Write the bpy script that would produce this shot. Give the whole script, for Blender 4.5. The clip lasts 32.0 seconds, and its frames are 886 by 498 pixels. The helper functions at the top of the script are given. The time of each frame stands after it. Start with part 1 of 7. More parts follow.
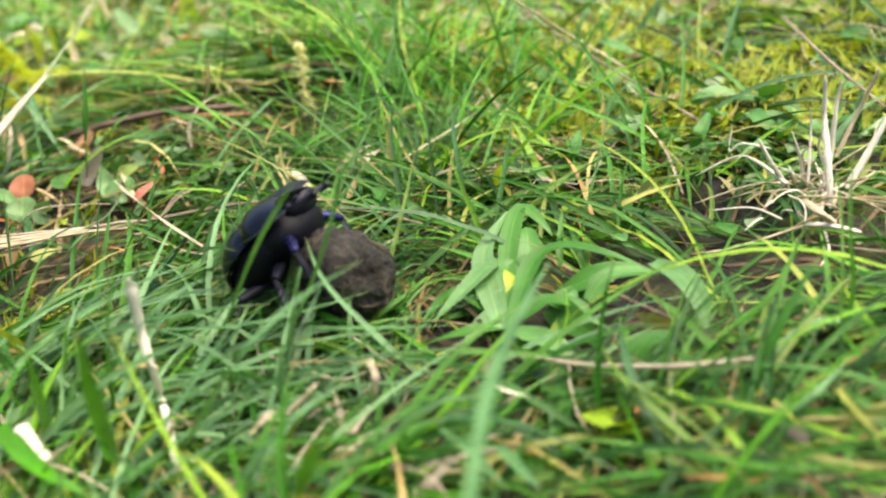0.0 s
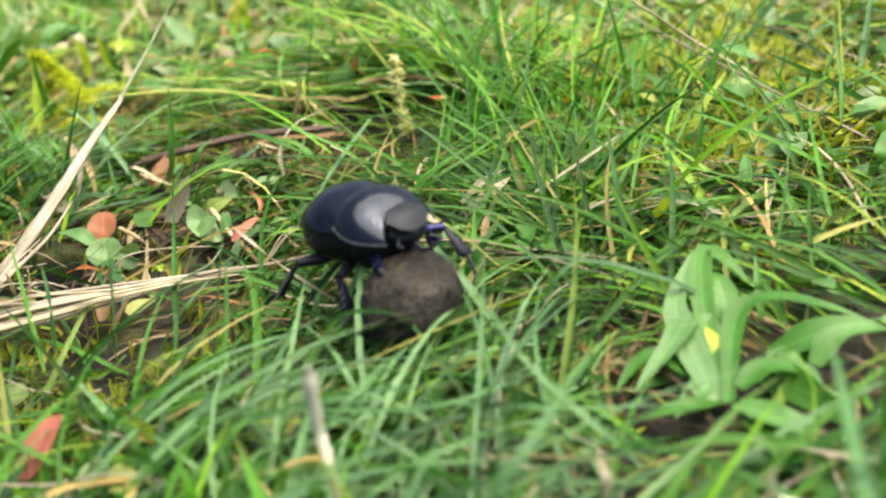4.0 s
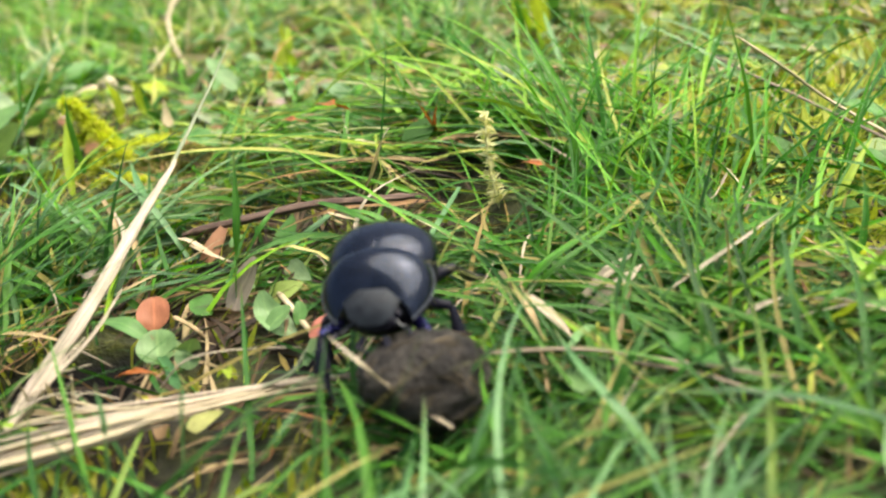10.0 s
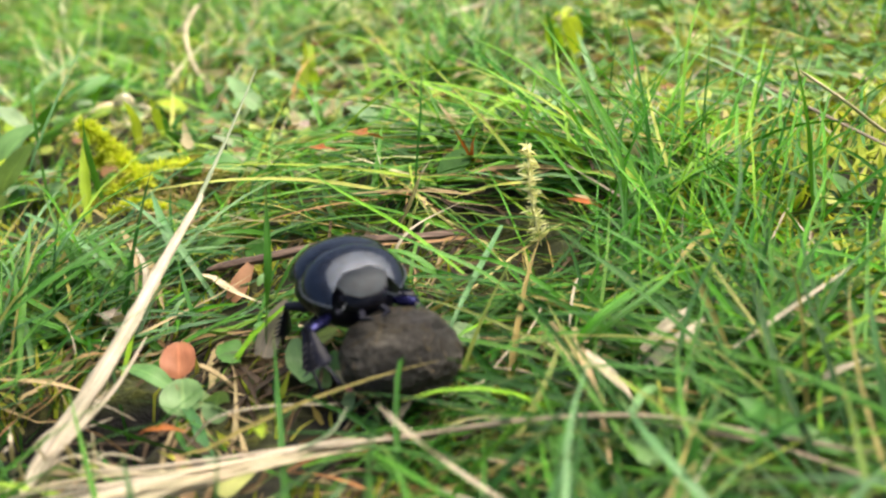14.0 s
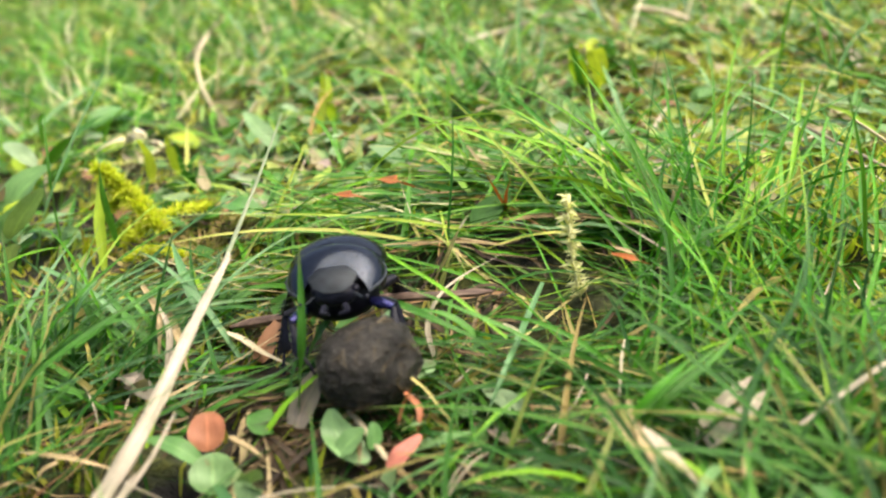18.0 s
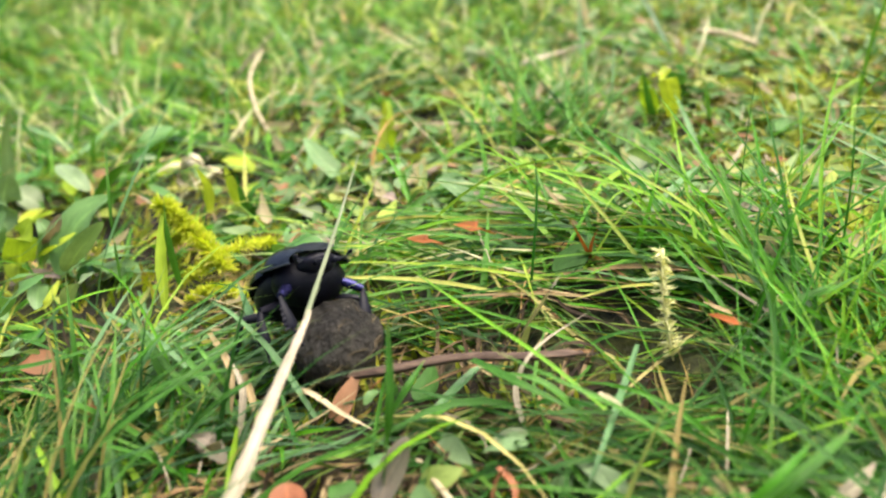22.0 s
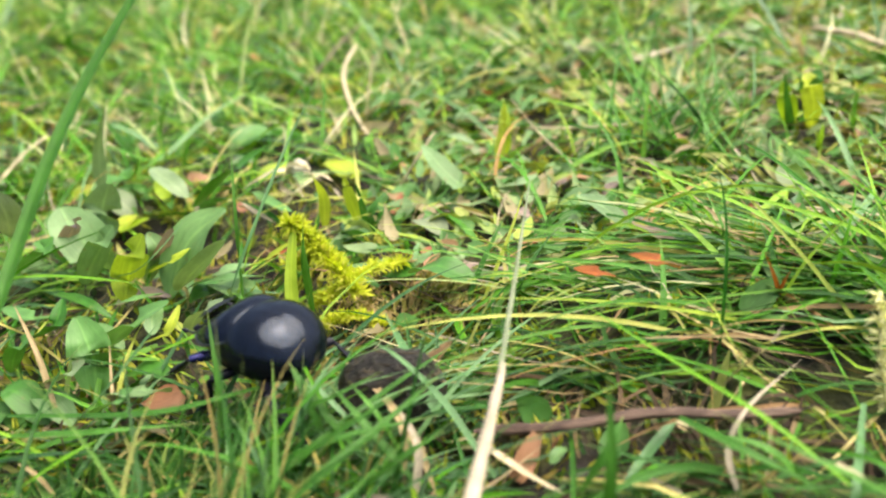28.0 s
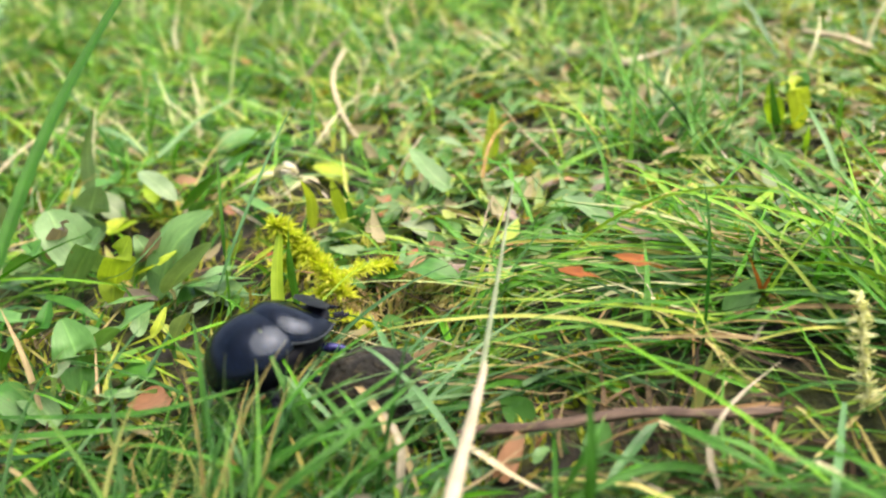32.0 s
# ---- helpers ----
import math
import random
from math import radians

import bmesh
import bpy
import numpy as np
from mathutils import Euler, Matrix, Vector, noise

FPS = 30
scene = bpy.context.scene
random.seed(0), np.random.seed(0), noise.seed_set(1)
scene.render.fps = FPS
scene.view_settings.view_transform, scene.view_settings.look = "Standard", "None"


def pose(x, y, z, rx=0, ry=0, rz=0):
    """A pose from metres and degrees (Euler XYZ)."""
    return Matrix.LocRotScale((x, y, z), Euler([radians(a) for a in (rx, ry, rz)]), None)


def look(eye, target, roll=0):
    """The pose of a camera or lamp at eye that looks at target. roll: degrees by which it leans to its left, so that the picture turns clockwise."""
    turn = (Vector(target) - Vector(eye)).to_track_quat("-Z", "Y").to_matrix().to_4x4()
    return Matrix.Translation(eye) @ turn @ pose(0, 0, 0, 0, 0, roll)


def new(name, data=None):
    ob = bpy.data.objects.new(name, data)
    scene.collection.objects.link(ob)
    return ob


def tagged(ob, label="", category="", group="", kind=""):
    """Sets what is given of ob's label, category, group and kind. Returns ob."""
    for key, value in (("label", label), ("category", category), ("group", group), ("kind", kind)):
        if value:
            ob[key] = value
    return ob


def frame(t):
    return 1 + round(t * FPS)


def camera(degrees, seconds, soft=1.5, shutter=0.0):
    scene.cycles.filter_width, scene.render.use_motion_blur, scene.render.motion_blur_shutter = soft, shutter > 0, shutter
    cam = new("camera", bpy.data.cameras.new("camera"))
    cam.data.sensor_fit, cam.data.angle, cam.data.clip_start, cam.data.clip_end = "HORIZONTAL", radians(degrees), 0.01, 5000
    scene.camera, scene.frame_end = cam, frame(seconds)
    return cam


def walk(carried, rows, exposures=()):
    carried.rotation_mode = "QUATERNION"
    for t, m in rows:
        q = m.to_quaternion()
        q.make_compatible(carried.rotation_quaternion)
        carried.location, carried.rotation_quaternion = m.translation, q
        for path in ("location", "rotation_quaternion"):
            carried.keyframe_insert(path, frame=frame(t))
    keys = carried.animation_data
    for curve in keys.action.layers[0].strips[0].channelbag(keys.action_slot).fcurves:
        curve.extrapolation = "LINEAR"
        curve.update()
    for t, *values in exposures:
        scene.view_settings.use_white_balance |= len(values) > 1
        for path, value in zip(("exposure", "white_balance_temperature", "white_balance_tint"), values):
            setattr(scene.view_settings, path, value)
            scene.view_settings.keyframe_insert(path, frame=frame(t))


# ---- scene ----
cam = camera(43.10, 32.0, soft=2.2)
# seconds, eye in metres, turn in degrees
ROWS = [
    (0.0, -0.00000, 0.00000, 0.05869, 65.05, 6.92, 0.00),
    (0.5, -0.00039, -0.00003, 0.05722, 65.05, 7.09, 0.04),
    (1.0, -0.00141, 0.00034, 0.05657, 65.02, 7.14, 0.19),
    (1.5, -0.00311, 0.00117, 0.05612, 64.96, 7.25, 0.16),
    (2.0, -0.00571, 0.00346, 0.05592, 64.76, 7.34, 0.07),
    (2.5, -0.00846, 0.00734, 0.05809, 64.50, 7.59, -0.16),
    (3.0, -0.01262, 0.01255, 0.05997, 64.34, 7.92, -0.57),
    (3.5, -0.01621, 0.01682, 0.06003, 64.37, 7.77, -0.71),
    (4.0, -0.01859, 0.01880, 0.05924, 64.49, 7.79, -0.87),
    (4.5, -0.02008, 0.02047, 0.05999, 64.72, 7.77, -0.70),
    (6.5, -0.02596, 0.02927, 0.06103, 65.35, 7.64, -0.75),
    (7.0, -0.02745, 0.03239, 0.06031, 65.54, 7.66, -0.83),
    (7.5, -0.02739, 0.03416, 0.05963, 65.73, 7.61, -0.88),
    (8.0, -0.02849, 0.03635, 0.05961, 65.74, 7.53, -0.87),
    (8.5, -0.02924, 0.03853, 0.05947, 65.72, 7.56, -0.74),
    (9.0, -0.02990, 0.04048, 0.05923, 65.72, 7.57, -0.77),
    (9.5, -0.03078, 0.04209, 0.05885, 65.75, 7.38, -0.69),
    (10.0, -0.03104, 0.04233, 0.05859, 65.79, 7.32, -0.66),
    (10.5, -0.03174, 0.04258, 0.05883, 65.82, 7.19, -0.58),
    (11.0, -0.03188, 0.04281, 0.05916, 65.89, 7.13, -0.54),
    (11.5, -0.03306, 0.04372, 0.05919, 65.89, 7.03, -0.50),
    (12.0, -0.03323, 0.04525, 0.05925, 65.84, 7.06, -0.53),
    (12.5, -0.03440, 0.04824, 0.05928, 65.78, 6.93, -0.50),
    (13.0, -0.03537, 0.05058, 0.05964, 65.80, 6.78, -0.37),
    (13.5, -0.03519, 0.05141, 0.05972, 65.93, 6.78, -0.25),
    (14.0, -0.03533, 0.05155, 0.05996, 66.02, 6.71, -0.23),
    (14.5, -0.03553, 0.05161, 0.06054, 66.08, 6.70, -0.26),
    (16.5, -0.03629, 0.05355, 0.06167, 66.41, 6.74, -0.24),
    (17.0, -0.03723, 0.05466, 0.06211, 66.42, 6.66, -0.30),
    (17.5, -0.03889, 0.05697, 0.06264, 66.42, 6.59, -0.37),
    (18.0, -0.03968, 0.05950, 0.06327, 66.37, 6.74, -0.47),
    (18.5, -0.04001, 0.05964, 0.06342, 66.37, 6.64, -0.50),
    (19.0, -0.04123, 0.05933, 0.06318, 66.50, 6.54, -0.39),
    (19.5, -0.04194, 0.05911, 0.06335, 66.54, 6.44, -0.02),
    (20.0, -0.04337, 0.06003, 0.06436, 66.54, 6.36, 0.23),
    (20.5, -0.04438, 0.06104, 0.06487, 66.54, 6.20, 0.46),
    (21.0, -0.04529, 0.06166, 0.06491, 66.58, 6.14, 0.77),
    (21.5, -0.04534, 0.06386, 0.06580, 66.47, 6.33, 0.89),
    (22.0, -0.04650, 0.06842, 0.06726, 66.36, 6.25, 0.98),
    (22.5, -0.05006, 0.07181, 0.06793, 66.24, 6.10, 0.95),
    (23.0, -0.05532, 0.07580, 0.07034, 66.02, 5.81, 1.02),
    (23.5, -0.05898, 0.07813, 0.07075, 65.90, 5.75, 1.09),
    (24.0, -0.06071, 0.07871, 0.07045, 65.89, 5.66, 1.26),
    (24.5, -0.06146, 0.07845, 0.06984, 65.83, 5.72, 1.38),
    (25.0, -0.06156, 0.07866, 0.06941, 65.77, 5.79, 1.59),
    (25.5, -0.06454, 0.08276, 0.06974, 65.53, 5.83, 1.46),
    (27.5, -0.06482, 0.08280, 0.06912, 65.44, 5.69, 1.84),
    (28.0, -0.06486, 0.08271, 0.06916, 65.39, 5.69, 1.88),
    (28.5, -0.06487, 0.08277, 0.06907, 65.39, 5.77, 1.85),
    (29.0, -0.06460, 0.08265, 0.06921, 65.43, 5.75, 1.85),
    (29.5, -0.06402, 0.08236, 0.06923, 65.52, 5.84, 1.82),
    (30.0, -0.06398, 0.08240, 0.06921, 65.55, 5.83, 1.75),
    (30.5, -0.06374, 0.08239, 0.06932, 65.57, 5.71, 1.72),
    (31.0, -0.06345, 0.08227, 0.06917, 65.64, 5.66, 1.73),
    (31.5, -0.06331, 0.08215, 0.06884, 65.70, 5.72, 1.63),
    (32.0, -0.06360, 0.08216, 0.06882, 65.63, 5.70, 1.64),
]
walk(cam, [(t, pose(x, y, z, rx, ry, rz)) for t, x, y, z, rx, ry, rz in ROWS])
# a small, fixed aperture: the far grass and the nearest blades fall out of focus
cam.data.dof.use_dof = True
cam.data.dof.focus_distance = 0.138
cam.data.dof.aperture_fstop = 27.0

# ---- light: bright overcast daylight ----
SUN_EL, SUN_AZ = 68.0, 78.0
world = bpy.data.worlds.new("sky")
scene.world = world
world.use_nodes = True
wn = world.node_tree.nodes
sky = wn.new("ShaderNodeTexSky")
sky.sky_type = "NISHITA"
sky.sun_disc = False
sky.sun_elevation = radians(SUN_EL)
sky.sun_rotation = radians(SUN_AZ)
sky.dust_density = 7.0
world.node_tree.links.new(sky.outputs[0], wn["Background"].inputs[0])
wn["Background"].inputs[1].default_value = 0.15
sun = new("sun", bpy.data.lights.new("sun", "SUN"))
sun.data.energy = 3.5
sun.data.angle = radians(72)
sun.data.color = (1.0, 0.92, 0.76)
sun_dir = Vector((math.sin(radians(SUN_AZ)) * math.cos(radians(SUN_EL)), math.cos(radians(SUN_AZ)) * math.cos(radians(SUN_EL)), math.sin(radians(SUN_EL))))
sun.matrix_world = look(sun_dir * 3.0, (0, 0.15, 0))
scene.view_settings.exposure = 1.01


# ---- materials ----
def nodes(name):
    m = bpy.data.materials.new(name)
    m.use_nodes = True
    nt = m.node_tree
    return m, nt, nt.nodes["Principled BSDF"], lambda kind: nt.nodes.new("ShaderNode" + kind), nt.links.new


def ramp(n, stops, mode="LINEAR"):
    r = n("ValToRGB")
    r.color_ramp.interpolation = mode
    els = r.color_ramp.elements
    while len(els) < len(stops):
        els.new(0.5)
    for e, (p, c) in zip(els, stops):
        e.position, e.color = p, (*c, 1)
    return r


def noise_tex(n, scale, detail=4.0, rough=0.6):
    t = n("TexNoise")
    t.inputs["Scale"].default_value = scale
    t.inputs["Detail"].default_value = detail
    t.inputs["Roughness"].default_value = rough
    return t


def bump(n, link, src, bsdf, strength, distance):
    b = n("Bump")
    b.inputs["Strength"].default_value = strength
    b.inputs["Distance"].default_value = distance
    link(src, b.inputs["Height"])
    link(b.outputs[0], bsdf.inputs["Normal"])


def mix_rgb(n, link, a, b, fac, mode="MIX"):
    m = n("Mix")
    m.data_type, m.blend_type = "RGBA", mode
    for src, k in ((fac, 0), (a, 6), (b, 7)):
        if isinstance(src, (int, float)):
            m.inputs[k].default_value = src
        elif isinstance(src, tuple):
            m.inputs[k].default_value = (*src, 1)
        else:
            link(src, m.inputs[k])
    return m.outputs[2]


def leafy(name, stops, rough=0.42, through_light=0.22, mode="LINEAR", by_island=True, streak=0.35, dry_tip=0.0, gloss=0.26):
    """Plant tissue: hue from a random number, lengthwise veins, mottling, and some light let through."""
    m, nt, p, n, link = nodes(name)
    if by_island:
        rnd = n("NewGeometry").outputs["Random Per Island"]
    else:
        rnd = n("ObjectInfo").outputs["Random"]
    hue = ramp(n, stops, mode)
    link(rnd, hue.inputs[0])
    uv = n("UVMap")
    scl = n("Mapping")
    scl.inputs["Scale"].default_value = (9.0, 1.3, 1.0)
    if by_island:
        link(uv.outputs[0], scl.inputs[0])
    else:
        shift = n("VectorMath")
        shift.operation = "MULTIPLY_ADD"
        link(rnd, shift.inputs[0])
        shift.inputs[1].default_value = (53.0, 31.0, 0.0)
        link(uv.outputs[0], shift.inputs[2])
        link(shift.outputs[0], scl.inputs[0])
    vein = noise_tex(n, 2.2, 3.0)
    link(scl.outputs[0], vein.inputs[0])
    vr = ramp(n, [(0.3, (1 - streak,) * 3), (0.7, (1 + streak * 0.8,) * 3)])
    link(vein.outputs[0], vr.inputs[0])
    col = mix_rgb(n, link, hue.outputs[0], vr.outputs[0], 1.0, "MULTIPLY")
    geo = n("TexCoord")
    spots = noise_tex(n, 260.0, 3.0)
    link(geo.outputs["Object"], spots.inputs[0])
    sr = ramp(n, [(0.35, (0.78, 0.82, 0.7)), (0.65, (1.12, 1.1, 1.05))])
    link(spots.outputs[0], sr.inputs[0])
    col = mix_rgb(n, link, col, sr.outputs[0], 1.0, "MULTIPLY")
    if not by_island:
        cut = n("SeparateXYZ")
        link(uv.outputs[0], cut.inputs[0])
        off = n("Math")
        off.operation = "SUBTRACT"
        link(cut.outputs[0], off.inputs[0])
        off.inputs[1].default_value = 0.5
        away = n("Math")
        away.operation = "ABSOLUTE"
        link(off.outputs[0], away.inputs[0])
        rib = ramp(n, [(0.015, (1.35, 1.3, 1.25)), (0.06, (1, 1, 1))])
        link(away.outputs[0], rib.inputs[0])
        col = mix_rgb(n, link, col, rib.outputs[0], 1.0, "MULTIPLY")
        slant = n("Math")
        slant.operation = "MULTIPLY_ADD"
        link(away.outputs[0], slant.inputs[0])
        slant.inputs[1].default_value = -0.55
        link(cut.outputs[1], slant.inputs[2])
        beat = n("Math")
        beat.operation = "MULTIPLY"
        link(slant.outputs[0], beat.inputs[0])
        beat.inputs[1].default_value = 62.0
        wave = n("Math")
        wave.operation = "SINE"
        link(beat.outputs[0], wave.inputs[0])
        side = ramp(n, [(0.0, (0.985, 0.985, 0.985)), (1.0, (1.015, 1.015, 1.01))])
        link(wave.outputs[0], side.inputs[0])
        col = mix_rgb(n, link, col, side.outputs[0], 1.0, "MULTIPLY")
        wear = noise_tex(n, 700.0, 5.0, 0.7)
        link(geo.outputs["Object"], wear.inputs[0])
        brown = ramp(n, [(0.62, (0, 0, 0)), (0.74, (0.75, 0.75, 0.75))])
        link(wear.outputs[0], brown.inputs[0])
        col = mix_rgb(n, link, col, (0.16, 0.10, 0.045), brown.outputs[0])
    if dry_tip:
        sep = n("SeparateXYZ")
        link(uv.outputs[0], sep.inputs[0])
        tr = ramp(n, [(0.86, (0, 0, 0)), (1.0, (dry_tip,) * 3)])
        link(sep.outputs[1], tr.inputs[0])
        col = mix_rgb(n, link, col, (0.42, 0.3, 0.12), tr.outputs[0])
    link(col, p.inputs["Base Color"])
    p.inputs["Roughness"].default_value = rough
    p.inputs["Specular IOR Level"].default_value = gloss
    bump(n, link, vein.outputs[0], p, 0.35 if by_island else 0.12, 0.0002)
    if through_light:
        tl = n("BsdfTranslucent")
        link(mix_rgb(n, link, col, (1.25, 1.3, 0.55), 1.0, "MULTIPLY"), tl.inputs[0])
        mx = n("MixShader")
        mx.inputs[0].default_value = through_light
        link(p.outputs[0], mx.inputs[1])
        link(tl.outputs[0], mx.inputs[2])
        link(mx.outputs[0], nt.nodes["Material Output"].inputs[0])
    return m


GRASS = leafy("grass_green", [
    (0.0, (0.010, 0.062, 0.002)), (0.2, (0.026, 0.125, 0.003)), (0.4, (0.058, 0.215, 0.006)), (0.6, (0.066, 0.190, 0.022)),
    (0.76, (0.130, 0.300, 0.028)), (0.88, (0.225, 0.385, 0.020)), (0.96, (0.36, 0.37, 0.06)), (1.0, (0.46, 0.34, 0.14))], rough=0.34, dry_tip=0.5)
GRASS_FINE = leafy("grass_fine", [
    (0.0, (0.018, 0.092, 0.002)), (0.25, (0.046, 0.185, 0.004)), (0.5, (0.095, 0.295, 0.008)), (0.72, (0.200, 0.390, 0.016)),
    (0.87, (0.34, 0.40, 0.055)), (0.95, (0.50, 0.41, 0.18)), (1.0, (0.38, 0.16, 0.04))], rough=0.34, dry_tip=0.4)
GRASS_FAR = leafy("grass_far", [
    (0.0, (0.035, 0.150, 0.010)), (0.25, (0.080, 0.235, 0.022)), (0.48, (0.17, 0.34, 0.050)), (0.64, (0.28, 0.42, 0.11)),
    (0.78, (0.45, 0.48, 0.24)), (0.92, (0.60, 0.55, 0.38)), (1.0, (0.5, 0.38, 0.22))], rough=0.36, dry_tip=0.4)
GRASS_DEEP = leafy("grass_deep", [(0.0, (0.008, 0.046, 0.003)), (0.45, (0.024, 0.105, 0.008)), (0.8, (0.075, 0.205, 0.022)), (1.0, (0.30, 0.22, 0.08))], rough=0.36, dry_tip=0.3, gloss=0.24)
GRASS_VIVID = leafy("grass_vivid", [(0.0, (0.014, 0.090, 0.002)), (0.4, (0.034, 0.170, 0.003)), (0.75, (0.085, 0.290, 0.008)), (0.93, (0.20, 0.40, 0.02)), (1.0, (0.40, 0.30, 0.10))], rough=0.33, dry_tip=0.3)
GRASS_BLUE = leafy("grass_bluish", [(0.0, (0.026, 0.090, 0.024)), (0.5, (0.072, 0.185, 0.060)), (1.0, (0.175, 0.330, 0.135))], rough=0.38, dry_tip=0.3, gloss=0.45)
STRAW = leafy("dry_straw", [(0.0, (0.36, 0.295, 0.23)), (0.5, (0.44, 0.375, 0.30)), (1.0, (0.26, 0.20, 0.14))], rough=0.55, through_light=0.12, streak=0.75, gloss=0.35)
STRAW_PALE = leafy("bleached_straw", [(0.0, (0.52, 0.45, 0.33)), (1.0, (0.44, 0.36, 0.24))], rough=0.5, through_light=0.12, streak=0.4, gloss=0.35)
WHITE_STEM = leafy("white_dead_stem", [(0.0, (0.74, 0.69, 0.63)), (1.0, (0.70, 0.64, 0.56))], rough=0.6, through_light=0.1, streak=0.2, gloss=0.3)
STRAW_GREEN = leafy("half_green_straw", [(0.0, (0.20, 0.24, 0.15)), (1.0, (0.24, 0.27, 0.18))], rough=0.5, through_light=0.15, streak=0.3)
STRAW_GREY = leafy("weathered_stalk", [(0.0, (0.19, 0.145, 0.105)), (1.0, (0.26, 0.21, 0.16))], rough=0.65, through_light=0.0, streak=0.9, gloss=0.3)
DRY_BROWN = leafy("dead_blades", [(0.0, (0.18, 0.09, 0.04)), (0.35, (0.29, 0.19, 0.09)), (0.7, (0.40, 0.31, 0.18)), (1.0, (0.32, 0.12, 0.04))], rough=0.6, through_light=0.15, streak=0.5)
# dead blades of the lowest layer, with the shade under dense grass painted in
MAT_SHADED = leafy("matted_dead_blades_shaded", [(0.0, (0.018, 0.010, 0.004)), (0.5, (0.050, 0.030, 0.013)), (0.80, (0.15, 0.10, 0.05)), (0.94, (0.38, 0.30, 0.17)), (1.0, (0.18, 0.06, 0.015))], rough=0.6, through_light=0.1, streak=0.5)
LEAF = leafy("broad_leaf_green", [(0.0, (0.050, 0.160, 0.022)), (0.5, (0.076, 0.200, 0.042)), (1.0, (0.120, 0.250, 0.078))], rough=0.36, by_island=False, streak=0.2)
LEAF_FRESH = leafy("broad_leaf_fresh", [(0.0, (0.044, 0.155, 0.016)), (1.0, (0.070, 0.195, 0.032))], rough=0.36, by_island=False, streak=0.2, through_light=0.3)
LEAF_MINT = leafy("broad_leaf_mint", [(0.0, (0.085, 0.200, 0.058)), (1.0, (0.120, 0.235, 0.088))], rough=0.36, by_island=False, streak=0.2)
LEAF_DARK = leafy("broad_leaf_dark", [(0.0, (0.030, 0.120, 0.010)), (1.0, (0.055, 0.170, 0.022))], rough=0.36, by_island=False, streak=0.2)
LEAF_GREY = leafy("broad_leaf_greyish", [(0.0, (0.125, 0.240, 0.080)), (0.5, (0.155, 0.265, 0.115)), (1.0, (0.20, 0.235, 0.15))], rough=0.36, by_island=False, streak=0.2)
LEAF_YELLOW = leafy("broad_leaf_yellow", [(0.0, (0.25, 0.38, 0.022)), (1.0, (0.36, 0.42, 0.045))], rough=0.4, by_island=False, streak=0.2, through_light=0.35)
LEAF_RED = leafy("broad_leaf_red", [(0.0, (0.32, 0.09, 0.04)), (0.5, (0.34, 0.15, 0.07)), (1.0, (0.30, 0.09, 0.07))], rough=0.4, by_island=False, streak=0.2)
LEAF_PALE = leafy("broad_leaf_pale", [(0.0, (0.15, 0.255, 0.105)), (1.0, (0.20, 0.275, 0.155))], rough=0.36, by_island=False, streak=0.15)
LEAF_ORANGE = leafy("dead_leaf_orange", [(0.0, (0.24, 0.055, 0.012)), (1.0, (0.30, 0.095, 0.020))], rough=0.36, by_island=False, streak=0.4)
LEAF_PINK = leafy("broad_leaf_pink", [(0.0, (0.48, 0.15, 0.12)), (1.0, (0.50, 0.18, 0.14))], rough=0.45, by_island=False, streak=0.2)
LEAF_PURPLE = leafy("broad_leaf_purple", [(0.0, (0.25, 0.175, 0.165)), (1.0, (0.24, 0.22, 0.18))], rough=0.4, by_island=False, streak=0.25)
SEED = leafy("seed_pale", [(0.0, (0.62, 0.60, 0.30)), (1.0, (0.70, 0.68, 0.42))], rough=0.6, through_light=0.3)
MOSS_BRIGHT = leafy("moss_bright", [(0.0, (0.27, 0.34, 0.03)), (0.6, (0.40, 0.45, 0.06)), (1.0, (0.40, 0.36, 0.12))], rough=0.6, through_light=0.4)
MOSS_TAN = leafy("moss_tan", [(0.0, (0.14, 0.13, 0.02)), (0.4, (0.30, 0.27, 0.06)), (0.7, (0.42, 0.34, 0.15)), (1.0, (0.36, 0.22, 0.12))], rough=0.5, through_light=0.3)
MOSS_SPRIG = leafy("moss_sprig", [(0.0, (0.42, 0.50, 0.025)), (0.6, (0.64, 0.68, 0.05)), (1.0, (0.60, 0.56, 0.12))], rough=0.6, through_light=0.4)
WEED = leafy("weed_leaf", [(0.0, (0.05, 0.15, 0.02)), (0.3, (0.10, 0.22, 0.06)), (0.55, (0.20, 0.29, 0.15)), (0.72, (0.30, 0.38, 0.06)), (0.86, (0.30, 0.24, 0.15)), (0.95, (0.32, 0.28, 0.16)), (1.0, (0.30, 0.11, 0.06))], rough=0.5, streak=0.2)
MOSS = leafy("moss_green", [(0.0, (0.09, 0.15, 0.008)), (0.35, (0.20, 0.26, 0.014)), (0.7, (0.38, 0.40, 0.03)), (0.9, (0.50, 0.47, 0.08)), (1.0, (0.28, 0.19, 0.06))], rough=0.5, through_light=0.4)


